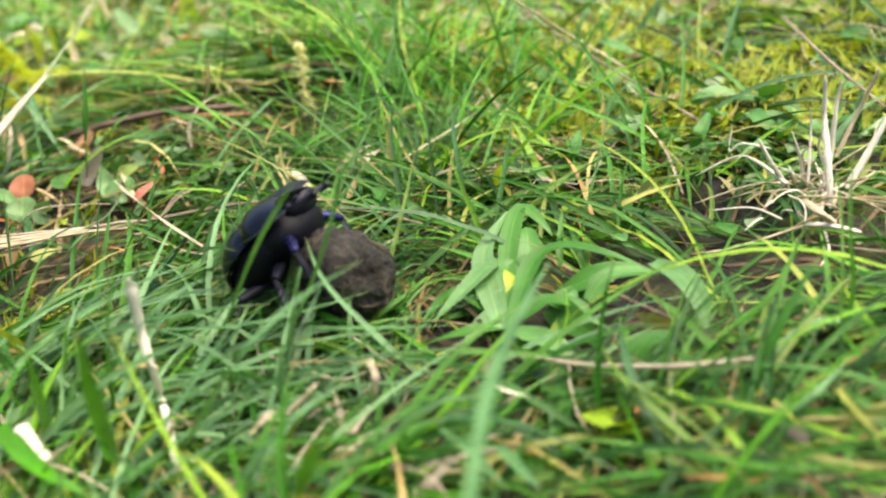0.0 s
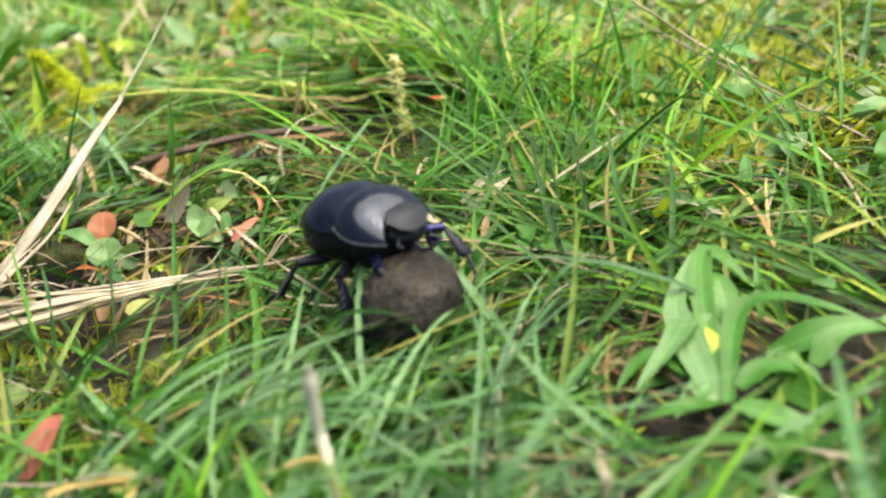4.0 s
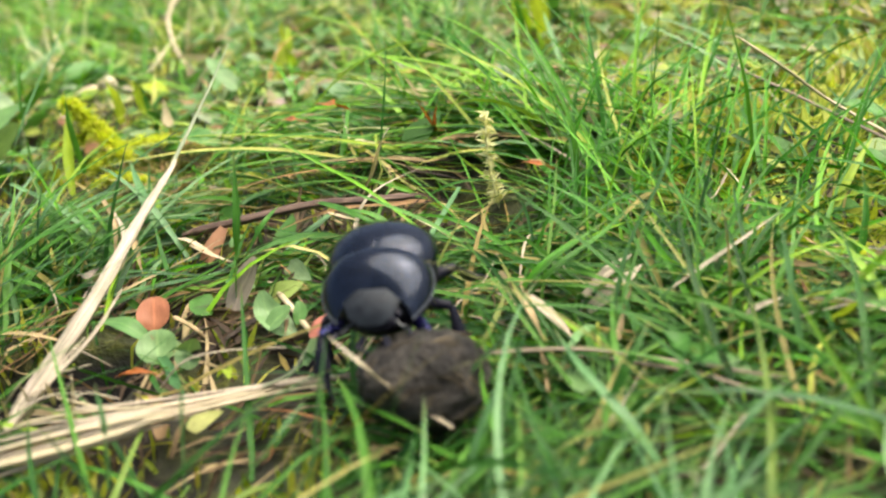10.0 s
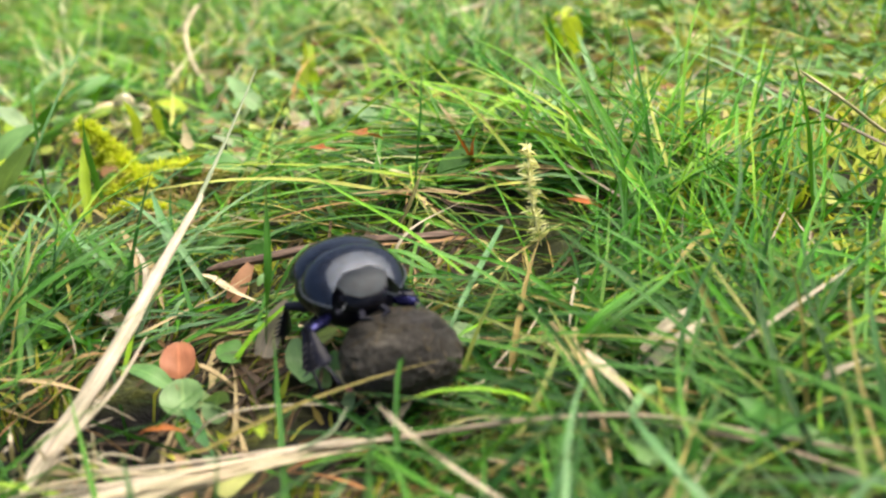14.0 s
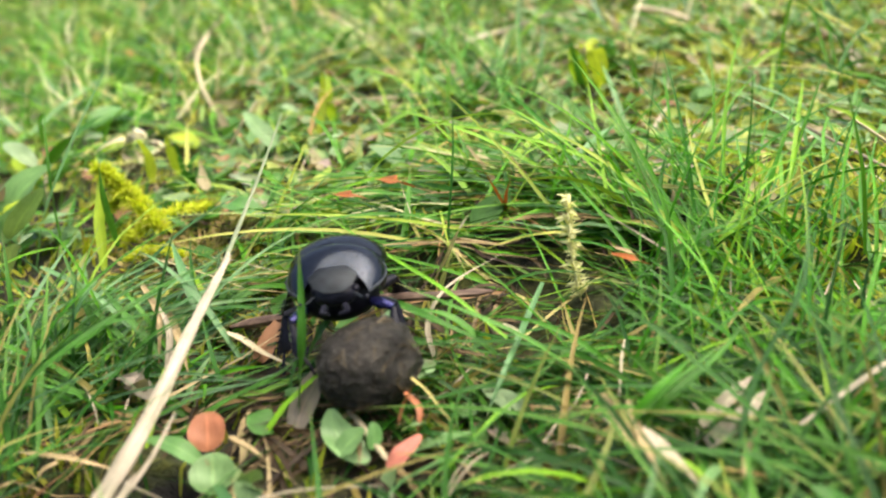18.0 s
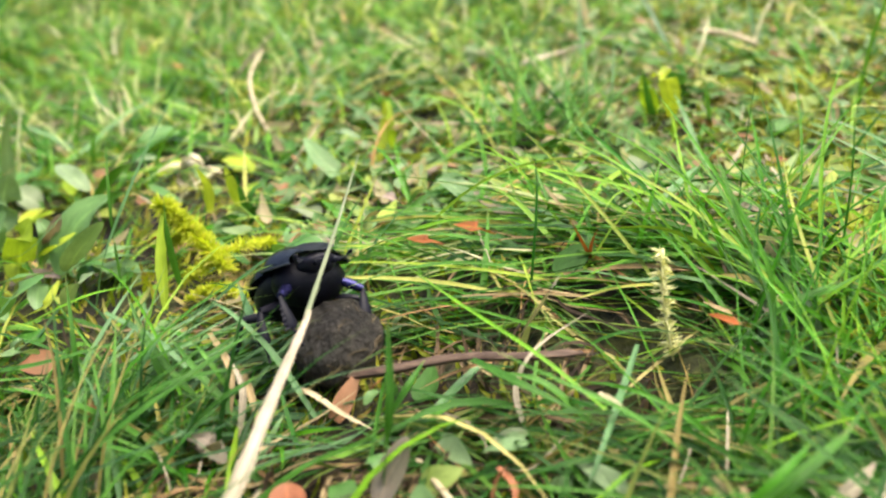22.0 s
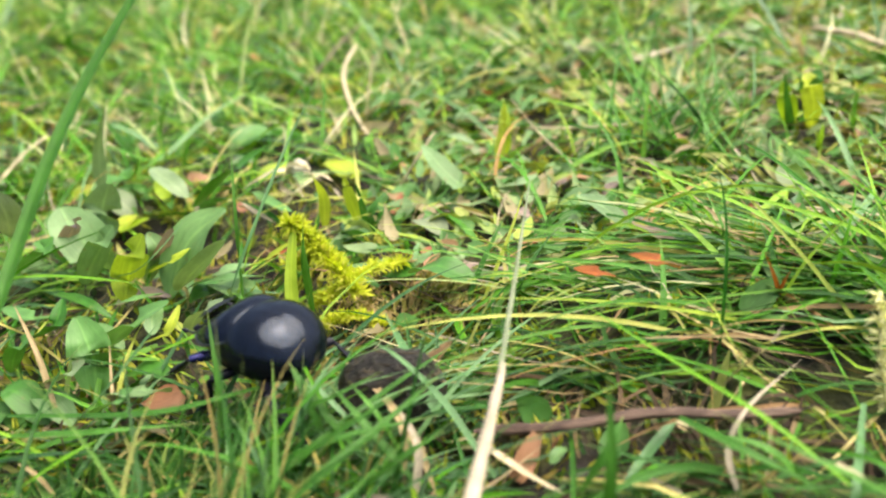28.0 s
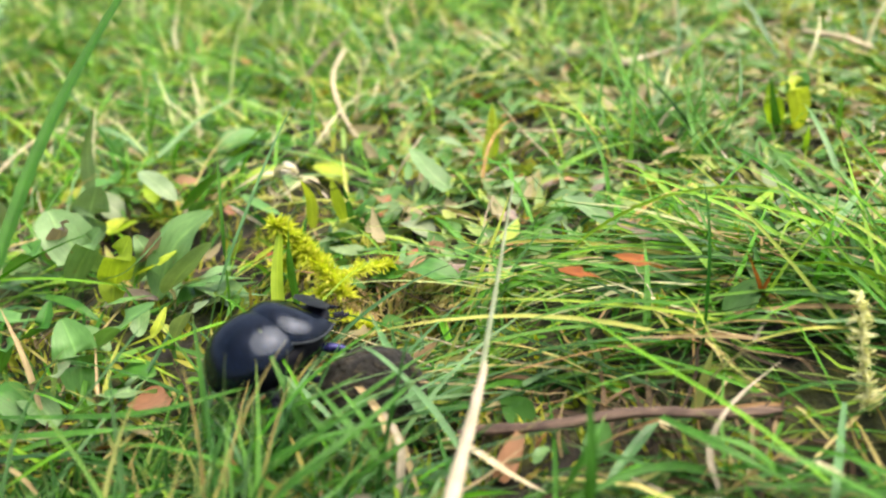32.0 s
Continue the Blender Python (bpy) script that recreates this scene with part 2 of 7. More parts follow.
def soil_material():
    m, nt, p, n, link = nodes("soil")
    co = n("TexCoord").outputs["Object"]
    a = noise_tex(n, 55.0, 6.0, 0.65)
    b = noise_tex(n, 420.0, 5.0, 0.7)
    c = noise_tex(n, 16.0, 3.0)
    for t in (a, b, c):
        link(co, t.inputs[0])
    # earth and moss lowered towards black: shade between the blades is in these tones
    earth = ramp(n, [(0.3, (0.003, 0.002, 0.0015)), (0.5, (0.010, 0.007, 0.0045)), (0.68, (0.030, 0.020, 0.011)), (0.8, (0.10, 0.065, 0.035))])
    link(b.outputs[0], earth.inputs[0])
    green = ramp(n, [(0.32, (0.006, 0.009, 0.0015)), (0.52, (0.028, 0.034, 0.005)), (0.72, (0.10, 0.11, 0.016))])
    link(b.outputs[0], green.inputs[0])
    f = ramp(n, [(0.38, (0, 0, 0)), (0.52, (1, 1, 1))])
    link(a.outputs[0], f.inputs[0])
    col = mix_rgb(n, link, earth.outputs[0], green.outputs[0], f.outputs[0])
    # shade in the hole and dips is put into the colour by height
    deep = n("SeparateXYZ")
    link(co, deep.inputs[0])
    pit_shade = n("MapRange")
    link(deep.outputs[2], pit_shade.inputs[0])
    pit_shade.inputs[1].default_value, pit_shade.inputs[2].default_value = -0.0006, -0.0022
    col = mix_rgb(n, link, col, (0.004, 0.0028, 0.002), pit_shade.outputs[0])
    far = n("VectorMath")
    far.operation = "LENGTH"
    link(co, far.inputs[0])
    rim = ramp(n, [(0.45, (0, 0, 0)), (0.9, (1, 1, 1))])
    link(far.outputs["Value"], rim.inputs[0])
    d = noise_tex(n, 9.0, 6.0, 0.7)
    link(co, d.inputs[0])
    meadow = ramp(n, [(0.3, (0.05, 0.12, 0.015)), (0.55, (0.11, 0.20, 0.03)), (0.75, (0.24, 0.28, 0.08))])
    link(d.outputs[0], meadow.inputs[0])
    col = mix_rgb(n, link, col, meadow.outputs[0], rim.outputs[0])
    tint = ramp(n, [(0.35, (0.8, 0.85, 0.75)), (0.65, (1.15, 1.1, 1.0))])
    link(c.outputs[0], tint.inputs[0])
    link(mix_rgb(n, link, col, tint.outputs[0], 1.0, "MULTIPLY"), p.inputs["Base Color"])
    p.inputs["Roughness"].default_value = 0.9
    bump(n, link, b.outputs[0], p, 0.9, 0.0012)
    return m


def shell_material(name, base, rough, coat, bumpiness, striae=0.0):
    m, nt, p, n, link = nodes(name)
    co = n("TexCoord").outputs["Object"]
    a = noise_tex(n, 900.0, 3.0)
    b = noise_tex(n, 2600.0, 2.0)
    link(co, a.inputs[0])
    link(co, b.inputs[0])
    r = ramp(n, [(0.3, tuple(c * 0.7 for c in base)), (0.7, tuple(c * 1.35 for c in base))])
    link(a.outputs[0], r.inputs[0])
    link(r.outputs[0], p.inputs["Base Color"])
    rr = n("MapRange")
    link(a.outputs[0], rr.inputs[0])
    rr.inputs[3].default_value, rr.inputs[4].default_value = rough * 0.75, rough * 1.35
    link(rr.outputs[0], p.inputs["Roughness"])
    p.inputs["Specular IOR Level"].default_value = 0.42
    p.inputs["Coat Weight"].default_value = coat
    p.inputs["Coat Roughness"].default_value = 0.08
    src = b.outputs[0]
    if striae:
        w = n("TexWave")
        w.bands_direction = "X"
        w.inputs["Scale"].default_value = 230.0
        w.inputs["Distortion"].default_value = 0.4
        link(co, w.inputs[0])
        add = n("Math")
        add.operation = "MULTIPLY_ADD"
        link(w.outputs[1], add.inputs[0])
        add.inputs[1].default_value = striae
        link(b.outputs[0], add.inputs[2])
        src = add.outputs[0]
    bump(n, link, src, p, bumpiness, 0.00008)
    return m


SHELL = shell_material("beetle_shell", (0.013, 0.021, 0.040), 0.19, 0.6, 0.14, 0.22)
SHELL_DULL = shell_material("beetle_head_shell", (0.022, 0.026, 0.032), 0.42, 0.1, 0.6)
FACE_SHELL = shell_material("beetle_face_shell", (0.029, 0.035, 0.042), 0.45, 0.0, 0.6)
LEG_SHELL = shell_material("beetle_leg_shell", (0.008, 0.008, 0.014), 0.36, 0.0, 0.6)
VIOLET = shell_material("violet_sheen", (0.020, 0.020, 0.085), 0.26, 0.1, 0.3)
for shell, share in ((SHELL, 0.7), (SHELL_DULL, 0.4), (FACE_SHELL, 0.4), (VIOLET, 0.7)):
    shell.node_tree.nodes["Principled BSDF"].inputs["Metallic"].default_value = share
VIOLET_DARK = shell_material("violet_black", (0.002, 0.002, 0.005), 0.45, 0.0, 0.5)
for shell in (VIOLET_DARK, LEG_SHELL):
    shell.node_tree.nodes["Principled BSDF"].inputs["Specular IOR Level"].default_value = 0.16


def dung_material():
    m, nt, p, n, link = nodes("dung")
    co = n("TexCoord").outputs["Object"]
    a = noise_tex(n, 240.0, 6.0, 0.65)
    b = noise_tex(n, 1100.0, 5.0, 0.7)
    s = n("Mapping")
    s.inputs["Scale"].default_value = (1.2, 0.30, 2.0)
    link(co, s.inputs[0])
    link(s.outputs[0], a.inputs[0])
    link(co, b.inputs[0])
    r = ramp(n, [(0.30, (0.006, 0.0045, 0.003)), (0.45, (0.018, 0.0155, 0.0125)), (0.60, (0.040, 0.035, 0.028)), (0.78, (0.13, 0.115, 0.092))])
    link(a.outputs[0], r.inputs[0])
    q = ramp(n, [(0.3, (0.55, 0.55, 0.55)), (0.55, (1.0, 1.0, 1.0)), (0.72, (2.1, 2.05, 2.0))])
    link(b.outputs[0], q.inputs[0])
    link(mix_rgb(n, link, r.outputs[0], q.outputs[0], 1.0, "MULTIPLY"), p.inputs["Base Color"])
    p.inputs["Roughness"].default_value = 0.42
    p.inputs["Specular IOR Level"].default_value = 0.3
    grain = n("Math")
    grain.operation = "MULTIPLY_ADD"
    link(b.outputs[0], grain.inputs[0])
    grain.inputs[1].default_value = 0.7
    link(a.outputs[0], grain.inputs[2])
    bump(n, link, grain.outputs[0], p, 1.0, 0.0016)
    return m


def bark_material():
    m, nt, p, n, link = nodes("twig_bark")
    co = n("TexCoord").outputs["Object"]
    s = n("Mapping")
    s.inputs["Scale"].default_value = (0.25, 1.0, 1.0)
    link(co, s.inputs[0])
    a = noise_tex(n, 1300.0, 5.0)
    link(s.outputs[0], a.inputs[0])
    r = ramp(n, [(0.3, (0.030, 0.016, 0.011)), (0.5, (0.075, 0.043, 0.028)), (0.68, (0.14, 0.09, 0.06)), (0.8, (0.25, 0.18, 0.13))])
    link(a.outputs[0], r.inputs[0])
    link(r.outputs[0], p.inputs["Base Color"])
    p.inputs["Roughness"].default_value = 0.75
    bump(n, link, a.outputs[0], p, 0.7, 0.0004)
    return m


DUNG_FIBRE = leafy("dung_fibre", [(0.0, (0.03, 0.02, 0.012)), (0.6, (0.08, 0.06, 0.035)), (1.0, (0.17, 0.13, 0.08))], rough=0.5, through_light=0.0)
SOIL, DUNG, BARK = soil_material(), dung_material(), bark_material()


# ---- building helpers ----
def link_mesh(name, me, material, parent=None, label=""):
    if material and not me.materials:
        me.materials.append(material)
    ob = new(name, me)
    if parent:
        ob.parent = parent
    if label:
        ob["label"] = label
    return ob


def part(name, bm, material, parent=None, label="", smooth=True):
    me = bpy.data.meshes.new(name)
    bm.to_mesh(me)
    bm.free()
    if smooth:
        me.polygons.foreach_set("use_smooth", [True] * len(me.polygons))
        me.set_sharp_from_angle(angle=radians(55))
    return link_mesh(name, me, material, parent, label)


def raw_mesh(name, verts, faces, uvs=None):
    """A mesh from arrays of vertices and quads, with a UV for each vertex."""
    me = bpy.data.meshes.new(name)
    verts, faces = np.asarray(verts, np.float32), np.asarray(faces, np.int32)
    me.vertices.add(len(verts))
    me.vertices.foreach_set("co", verts.ravel())
    me.loops.add(faces.size)
    me.loops.foreach_set("vertex_index", faces.ravel())
    me.polygons.add(len(faces))
    me.polygons.foreach_set("loop_start", np.arange(0, faces.size, faces.shape[1], dtype=np.int32))
    me.polygons.foreach_set("use_smooth", np.ones(len(faces), bool))
    me.update(calc_edges=True)
    if uvs is not None:
        layer = me.uv_layers.new(name="UVMap")
        layer.data.foreach_set("uv", np.asarray(uvs, np.float32)[faces.ravel()].ravel())
    return me


# dark hollows in the turf, in mm: middle and radii
HOLLOWS = [(-33, 185.5, 6.5, 4.5), (-33, 174, 7, 4), (-125.3, 248.8, 5, 6), (-106.3, 233.0, 5, 6)]


def relief(x, y):
    """The height of the soil: low bumps, a grassy mound behind the twig, and a hole beside the straw."""
    x, y = np.asarray(x, float), np.asarray(y, float)
    near = np.exp(-((x + 0.03) ** 2 + (y - 0.2) ** 2) / 0.5 ** 2)
    z = 0.0011 * np.sin(x * 210 + 1.3 * np.sin(y * 90)) * np.cos(y * 190 + 0.7)
    z = z + 0.0008 * np.sin(x * 470 + y * 310 + 2.0) + 0.0012 * np.sin(x * 61 - y * 83 + 0.4)
    z = z * near + 0.008 * np.sin(x * 2.3 + 0.5) * np.cos(y * 1.9) * (1 - near)
    z = z + 0.0075 * np.exp(-(((x + 0.040) / 0.034) ** 2 + ((y - 0.205) / 0.022) ** 2))
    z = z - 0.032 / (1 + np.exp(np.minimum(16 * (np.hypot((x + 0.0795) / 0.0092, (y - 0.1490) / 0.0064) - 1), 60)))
    for cx, cy, rx, ry in HOLLOWS:
        z = z - 0.006 * np.exp(-((x * 1000 - cx) / rx) ** 2 - ((y * 1000 - cy) / ry) ** 2)
    return z


def ground():
    def line(a, b, step, far):
        mid = list(np.arange(a, b, step))
        out, d = [], step
        while d < far:
            d *= 1.35
            out.append(d)
        return np.array([a - v for v in out[::-1]] + mid + [b + v for v in out])

    gx, gy = line(-0.30, 0.26, 0.0016, 70), line(0.0, 0.55, 0.0018, 70)
    xx, yy = np.meshgrid(gx, gy)
    zz = relief(xx, yy)
    verts = np.stack([xx, yy, zz], -1).reshape(-1, 3)
    i = np.arange(len(gy) - 1)[:, None] * len(gx) + np.arange(len(gx) - 1)[None]
    faces = np.stack([i, i + 1, i + 1 + len(gx), i + len(gx)], -1).reshape(-1, 4)
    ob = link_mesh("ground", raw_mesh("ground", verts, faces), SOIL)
    tagged(ob, "dark crumbly soil with yellow-green moss under the grass, shade painted into its dips", "ground", kind="structure")


ground()


def blade_arrays(base, az, elev, bend, length, width, roll, segs=6, sway=None, lift=0.0008):
    """Folded grass blades: a bent spine that stays above the soil, a midrib and two edges. Returns vertices, quads, UVs."""
    nb = len(base)
    s = np.linspace(0, 1, segs + 1)
    ds = 1.0 / segs
    sway = np.zeros(nb) if sway is None else sway
    e = elev[:, None] - bend[:, None] * (s[None, :-1] + ds / 2)
    a = az[:, None] + sway[:, None] * (s[None, :-1] + ds / 2)
    step = np.stack([np.cos(e) * np.cos(a), np.cos(e) * np.sin(a), np.sin(e)], -1) * (length[:, None, None] * ds)
    spine = np.concatenate([np.zeros((nb, 1, 3)), np.cumsum(step, 1)], 1) + base[:, None, :]
    low = relief(spine[..., 0], spine[..., 1]) + lift + 0.0012 * s[None]
    spine[..., 2] = np.where(spine[..., 2] < low, low, spine[..., 2])
    aa = az[:, None] + sway[:, None] * s[None]
    side = np.stack([-np.sin(aa), np.cos(aa), np.zeros_like(aa)], -1)
    tan = np.gradient(spine, axis=1)
    tan /= np.linalg.norm(tan, axis=-1, keepdims=True) + 1e-12
    nor = np.cross(tan, side)
    c, r = np.cos(roll)[:, None, None], np.sin(roll)[:, None, None]
    side, nor = side * c + nor * r, nor * c - side * r
    w = width[:, None] * np.minimum(1.0, 0.55 + 1.8 * s[None]) * np.clip(1 - s[None] ** 2.4, 0.03, 1) * 0.5
    fold = 0.35 * w[..., None] * nor
    verts = np.stack([spine + side * w[..., None] + fold, spine, spine - side * w[..., None] + fold], 2)
    k = np.arange(nb)[:, None] * (segs + 1) * 3 + np.arange(segs)[None] * 3
    faces = np.stack([np.stack([k, k + 1, k + 4, k + 3], -1), np.stack([k + 1, k + 2, k + 5, k + 4], -1)], 2)
    uv = np.zeros((nb, segs + 1, 3, 2))
    uv[..., 0] = np.array([0, 0.5, 1.0]) + np.random.default_rng(5).random(nb)[:, None, None] * 7
    uv[..., 1] = s[None, :, None]
    return verts.reshape(-1, 3), faces.reshape(-1, 4), uv.reshape(-1, 2)


# an open lane over the turf, in which nothing tall stands
LANE = np.stack([np.interp(np.linspace(0, 1, 24), [0, 0.4, 0.7, 1], c) for c in ([0, -0.028, -0.043, -0.065], [0, 0.036, 0.060, 0.083], [0.059, 0.0595, 0.064, 0.070])], -1)


def clear_of_path(base, az, elev, bend, length):
    """Which blades keep clear of the open lane."""
    s = np.linspace(0.15, 1, 5)
    e = elev[:, None] - bend[:, None] * s[None] / 2
    out = np.ones(len(base), bool)
    for k in range(5):
        reach = length * s[k]
        p = base + np.stack([np.cos(e[:, k]) * np.cos(az), np.cos(e[:, k]) * np.sin(az), np.sin(e[:, k])], -1) * reach[:, None]
        d = np.linalg.norm(p[:, None] - LANE[None], axis=-1).min(1)
        out &= d > 0.042
    return out


# places where the turf is open, in mm: middle, radii, and the share of blades that stay
BARE = [
    (-62, 153, 13, 9, 0.22), (-54, 177, 23, 5, 0.06), (5, 106, 14, 10, 0.08), (-112, 212, 18, 24, 0.30), (-88, 210, 12, 9, 0.12),
    (-62, 132, 16, 7, 0.12), (-54, 122, 13, 7, 0.30), (-79.5, 148.5, 8.5, 6, 0.02), (-30, 181, 4, 4, 0.25), (36, 116, 12, 10, 0.25), (-60, 264, 48, 30, 0.40),
    (12, 224, 36, 22, 0.45), (-52, 196, 9, 5, 0.30), (28, 170, 28, 26, 0.38), (50, 300, 72, 72, 0.36), (-100, 252, 14, 12, 0.2),
]


def open_spots(base, az, elev, length, rng):
    """Which blades may stay: those over the open places are thinned out."""
    stay = np.ones(len(base), bool)
    draw = rng.random(len(base))
    for s in (0.0, 0.25, 0.5, 0.75, 0.95):
        p = base[:, :2] * 1000 + (np.stack([np.cos(az), np.sin(az)], -1) * (np.cos(elev * 0.6) * length * s * 1000)[:, None])
        for x, y, rx, ry, share in BARE + [(*h, 0.12) for h in HOLLOWS]:
            inside = ((p[:, 0] - x) / rx) ** 2 + ((p[:, 1] - y) / ry) ** 2 < 1
            stay &= ~inside | (draw < share)
    return stay


def clumps(x, y):
    """The turf grows in clumps: the way that the blades of a place lean, and how tall they stand, from 0 to 1."""
    u = np.sin(x * 118 + 2.1 * np.sin(y * 71 + 0.6)) + np.sin(y * 139 + 1.7 * np.sin(x * 83 + 2.0))
    v = np.sin(x * 97 - y * 61 + 1.1) + np.sin(y * 171 + x * 53 + 0.3 + 1.3 * np.sin(x * 149))
    return 1.5 * u + 1.1 * v + 1.4, np.clip(0.5 + 0.3 * np.sin(1.9 * u + 0.4) + 0.25 * v, 0, 1)


def field(name, seed, count, box, material, label, length, width, elev, bend, az=None, spread=math.pi, segs=5, keep=None, lift=0.0008, low=False):
    rng = np.random.default_rng(seed)
    x = rng.uniform(box[0], box[1], count)
    y = rng.uniform(box[2], box[3], count)
    ok = keep(x, y, rng) if keep else np.ones(count, bool)
    x, y = x[ok], y[ok]
    nb = len(x)
    base = np.stack([x, y, relief(x, y) - 0.0005], -1)
    comb, tall = clumps(x, y)
    a = comb + rng.normal(0, 0.75, nb) if az is None else rng.normal(az, spread, nb)
    l = rng.uniform(*length, nb) * rng.uniform(0.6, 1.0, nb) * (1.0 if low else 0.72 + 0.5 * tall)
    w = rng.uniform(*width, nb)
    e = np.radians(rng.uniform(*elev, nb))
    b = np.radians(rng.uniform(*bend, nb))
    ok = clear_of_path(base, a, e, b, l)
    if not low:
        ok &= rng.random(nb) < 0.5 + 0.6 * tall
    ok &= ((base[:, 0] + 0.0795) / 0.0098) ** 2 + ((base[:, 1] - 0.1490) / 0.0070) ** 2 > 1
    if not low:
        ok &= open_spots(base, a, e, l, rng)
    args = [v[ok] for v in (base, a, e, b, l, w)]
    nb = ok.sum()
    v, f, u = blade_arrays(*args, rng.normal(0, 0.5, nb), segs, rng.normal(0, 0.5, nb), lift)
    ob = link_mesh(name, raw_mesh(name, v, f, u), material)
    return tagged(ob, label, "grass", kind="stuff")


# ---- the grass ----
def thin_front(x, y, rng):
    """Fewer blades along the beetle's way, where the turf is trodden flat."""
    way = np.interp(y, [0.09, 0.105, 0.125, 0.16, 0.185, 0.20], [-0.012, -0.018, -0.037, -0.052, -0.076, -0.08])
    d = np.abs(x - way)
    inside = (d < 0.011) & (y > 0.085) & (y < 0.195)
    near = (y > 0.105) & (y < np.where(x > -0.05, 0.2, 0.16)) & (rng.random(len(x)) > np.where((x > -0.05) & (y > 0.145), 0.28, 0.42))
    return (~inside | (rng.random(len(x)) < 0.25)) & ~near


field("turf_mat", 11, 9000, (-0.26, 0.2, 0.02, 0.50), MAT_SHADED, "brown and tan dead grass matted on the soil", (0.006, 0.026), (0.0002, 0.0007), (-2, 18), (0, 30), segs=4, low=True)
field("short_grass", 12, 16500, (-0.26, 0.2, 0.03, 0.50), GRASS, "dense short green grass blades", (0.008, 0.026), (0.0005, 0.0013), (5, 60), (20, 90), keep=thin_front)
field("fine_grass", 13, 16500, (-0.26, 0.2, 0.05, 0.52), GRASS_FINE, "fine bright green grass blades, bent over", (0.010, 0.032), (0.0003, 0.0009), (8, 55), (20, 90), keep=thin_front)
field("broad_grass", 14, 3200, (-0.24, 0.2, 0.02, 0.46), GRASS_BLUE, "bluish green broader grass blades", (0.014, 0.036), (0.0006, 0.0013), (10, 60), (30, 90), keep=thin_front)
field("deep_grass", 20, 7000, (-0.2, 0.12, 0.06, 0.20), GRASS_DEEP, "deep green grass blades bent low over the turf", (0.012, 0.030), (0.0005, 0.0011), (8, 50), (25, 90), segs=6)
field("long_grass", 19, 1300, (-0.24, 0.2, 0.03, 0.34), GRASS_FINE, "long thin green grass blades arching over the turf", (0.024, 0.046), (0.0004, 0.0008), (15, 60), (40, 100), segs=9, keep=thin_front)
field("dead_threads", 46, 1050, (-0.20, 0.15, 0.06, 0.34), STRAW, "thin pale dead grass threads tangled in the turf", (0.010, 0.030), (0.00016, 0.0004), (0, 35), (0, 70), segs=7, lift=0.003)
field("far_grass", 15, 36000, (-0.50, 0.40, 0.265, 0.95), GRASS_FAR, "upright green and straw-coloured grass farther off", (0.008, 0.027), (0.0004, 0.0010), (15, 80), (10, 60), segs=4)
field("outer_grass", 43, 26000, (-0.75, 0.65, -0.45, 1.25), GRASS, "green grass all round", (0.012, 0.034), (0.0005, 0.0012), (20, 75), (20, 80), segs=3, keep=lambda x, y, rng: (np.abs(x + 0.03) > 0.2) | (y < 0.04) | (y > 0.6))


def patchy(low, high, seed, floor):
    def pick(x, y, rng):
        f = np.sin(x * 95 + seed) * np.cos(y * 80 + 2 * seed) + 0.6 * np.sin(x * 210 - y * 170 + seed)
        share = np.clip((f - low) / (high - low), 0, 1)
        for cx, cy, rx, ry, _ in [b for b in BARE if b[0] < 0 or b[1] > 160]:
            share = np.where(((x * 1000 - cx) / rx) ** 2 + ((y * 1000 - cy) / ry) ** 2 < 1.1, np.maximum(share, floor), share)
        share = np.where(((x + 0.0795) / 0.0098) ** 2 + ((y - 0.1490) / 0.0070) ** 2 < 1, 0, share)
        for cx, cy, rx, ry in HOLLOWS:
            share = np.where(((x * 1000 - cx) / rx) ** 2 + ((y * 1000 - cy) / ry) ** 2 < 1.2, 0, share)
        share = np.where((y < 0.130) & (x > -0.040), share * 0.12, share)
        return rng.random(len(x)) < share
    return pick


field("moss", 16, 75000, (-0.2, 0.12, 0.07, 0.42), MOSS, "cushions of yellow-green moss between the grass", (0.0020, 0.0052), (0.0005, 0.0010), (20, 88), (-20, 60), segs=2, keep=patchy(-0.1, 0.7, 1.7, 0.3), lift=0.0002, low=True)
field("moss", 18, 32000, (-0.01, 0.16, 0.15, 0.44), MOSS_BRIGHT, "loose bright yellow-green moss behind the tufts", (0.003, 0.008), (0.0006, 0.0012), (20, 80), (-10, 60), segs=2, keep=patchy(-0.5, 0.5, 2.9, 0.7), lift=0.001, low=True)
field("litter", 41, 420, (-0.10, -0.03, 0.132, 0.182), MAT_SHADED, "short brown and tan bits of dead grass on the soil", (0.005, 0.018), (0.0003, 0.0009), (-2, 28), (0, 50), segs=4, low=True)
field("litter", 42, 2600, (-0.03, 0.17, 0.215, 0.43), STRAW, "pale dead grass lying among moss farther off", (0.006, 0.022), (0.0004, 0.0012), (0, 40), (0, 60), segs=4, keep=patchy(-0.4, 0.8, 5.3, 0.6), low=True)
field("weed_leaves", 47, 4200, (-0.09, 0.08, 0.215, 0.36), WEED, "small pale leaves lying thick in the far turf", (0.003, 0.009), (0.0010, 0.0026), (0, 55), (-10, 70), segs=4, lift=0.0025, low=True)
field("weed_leaves", 17, 3200, (-0.22, 0.14, 0.06, 0.44), WEED, "small rounded weed leaves between the blades", (0.004, 0.0085), (0.0018, 0.0038), (0, 45), (-10, 70), segs=5, keep=patchy(-0.6, 0.9, 4.1, 0.22), lift=0.0015, low=True)


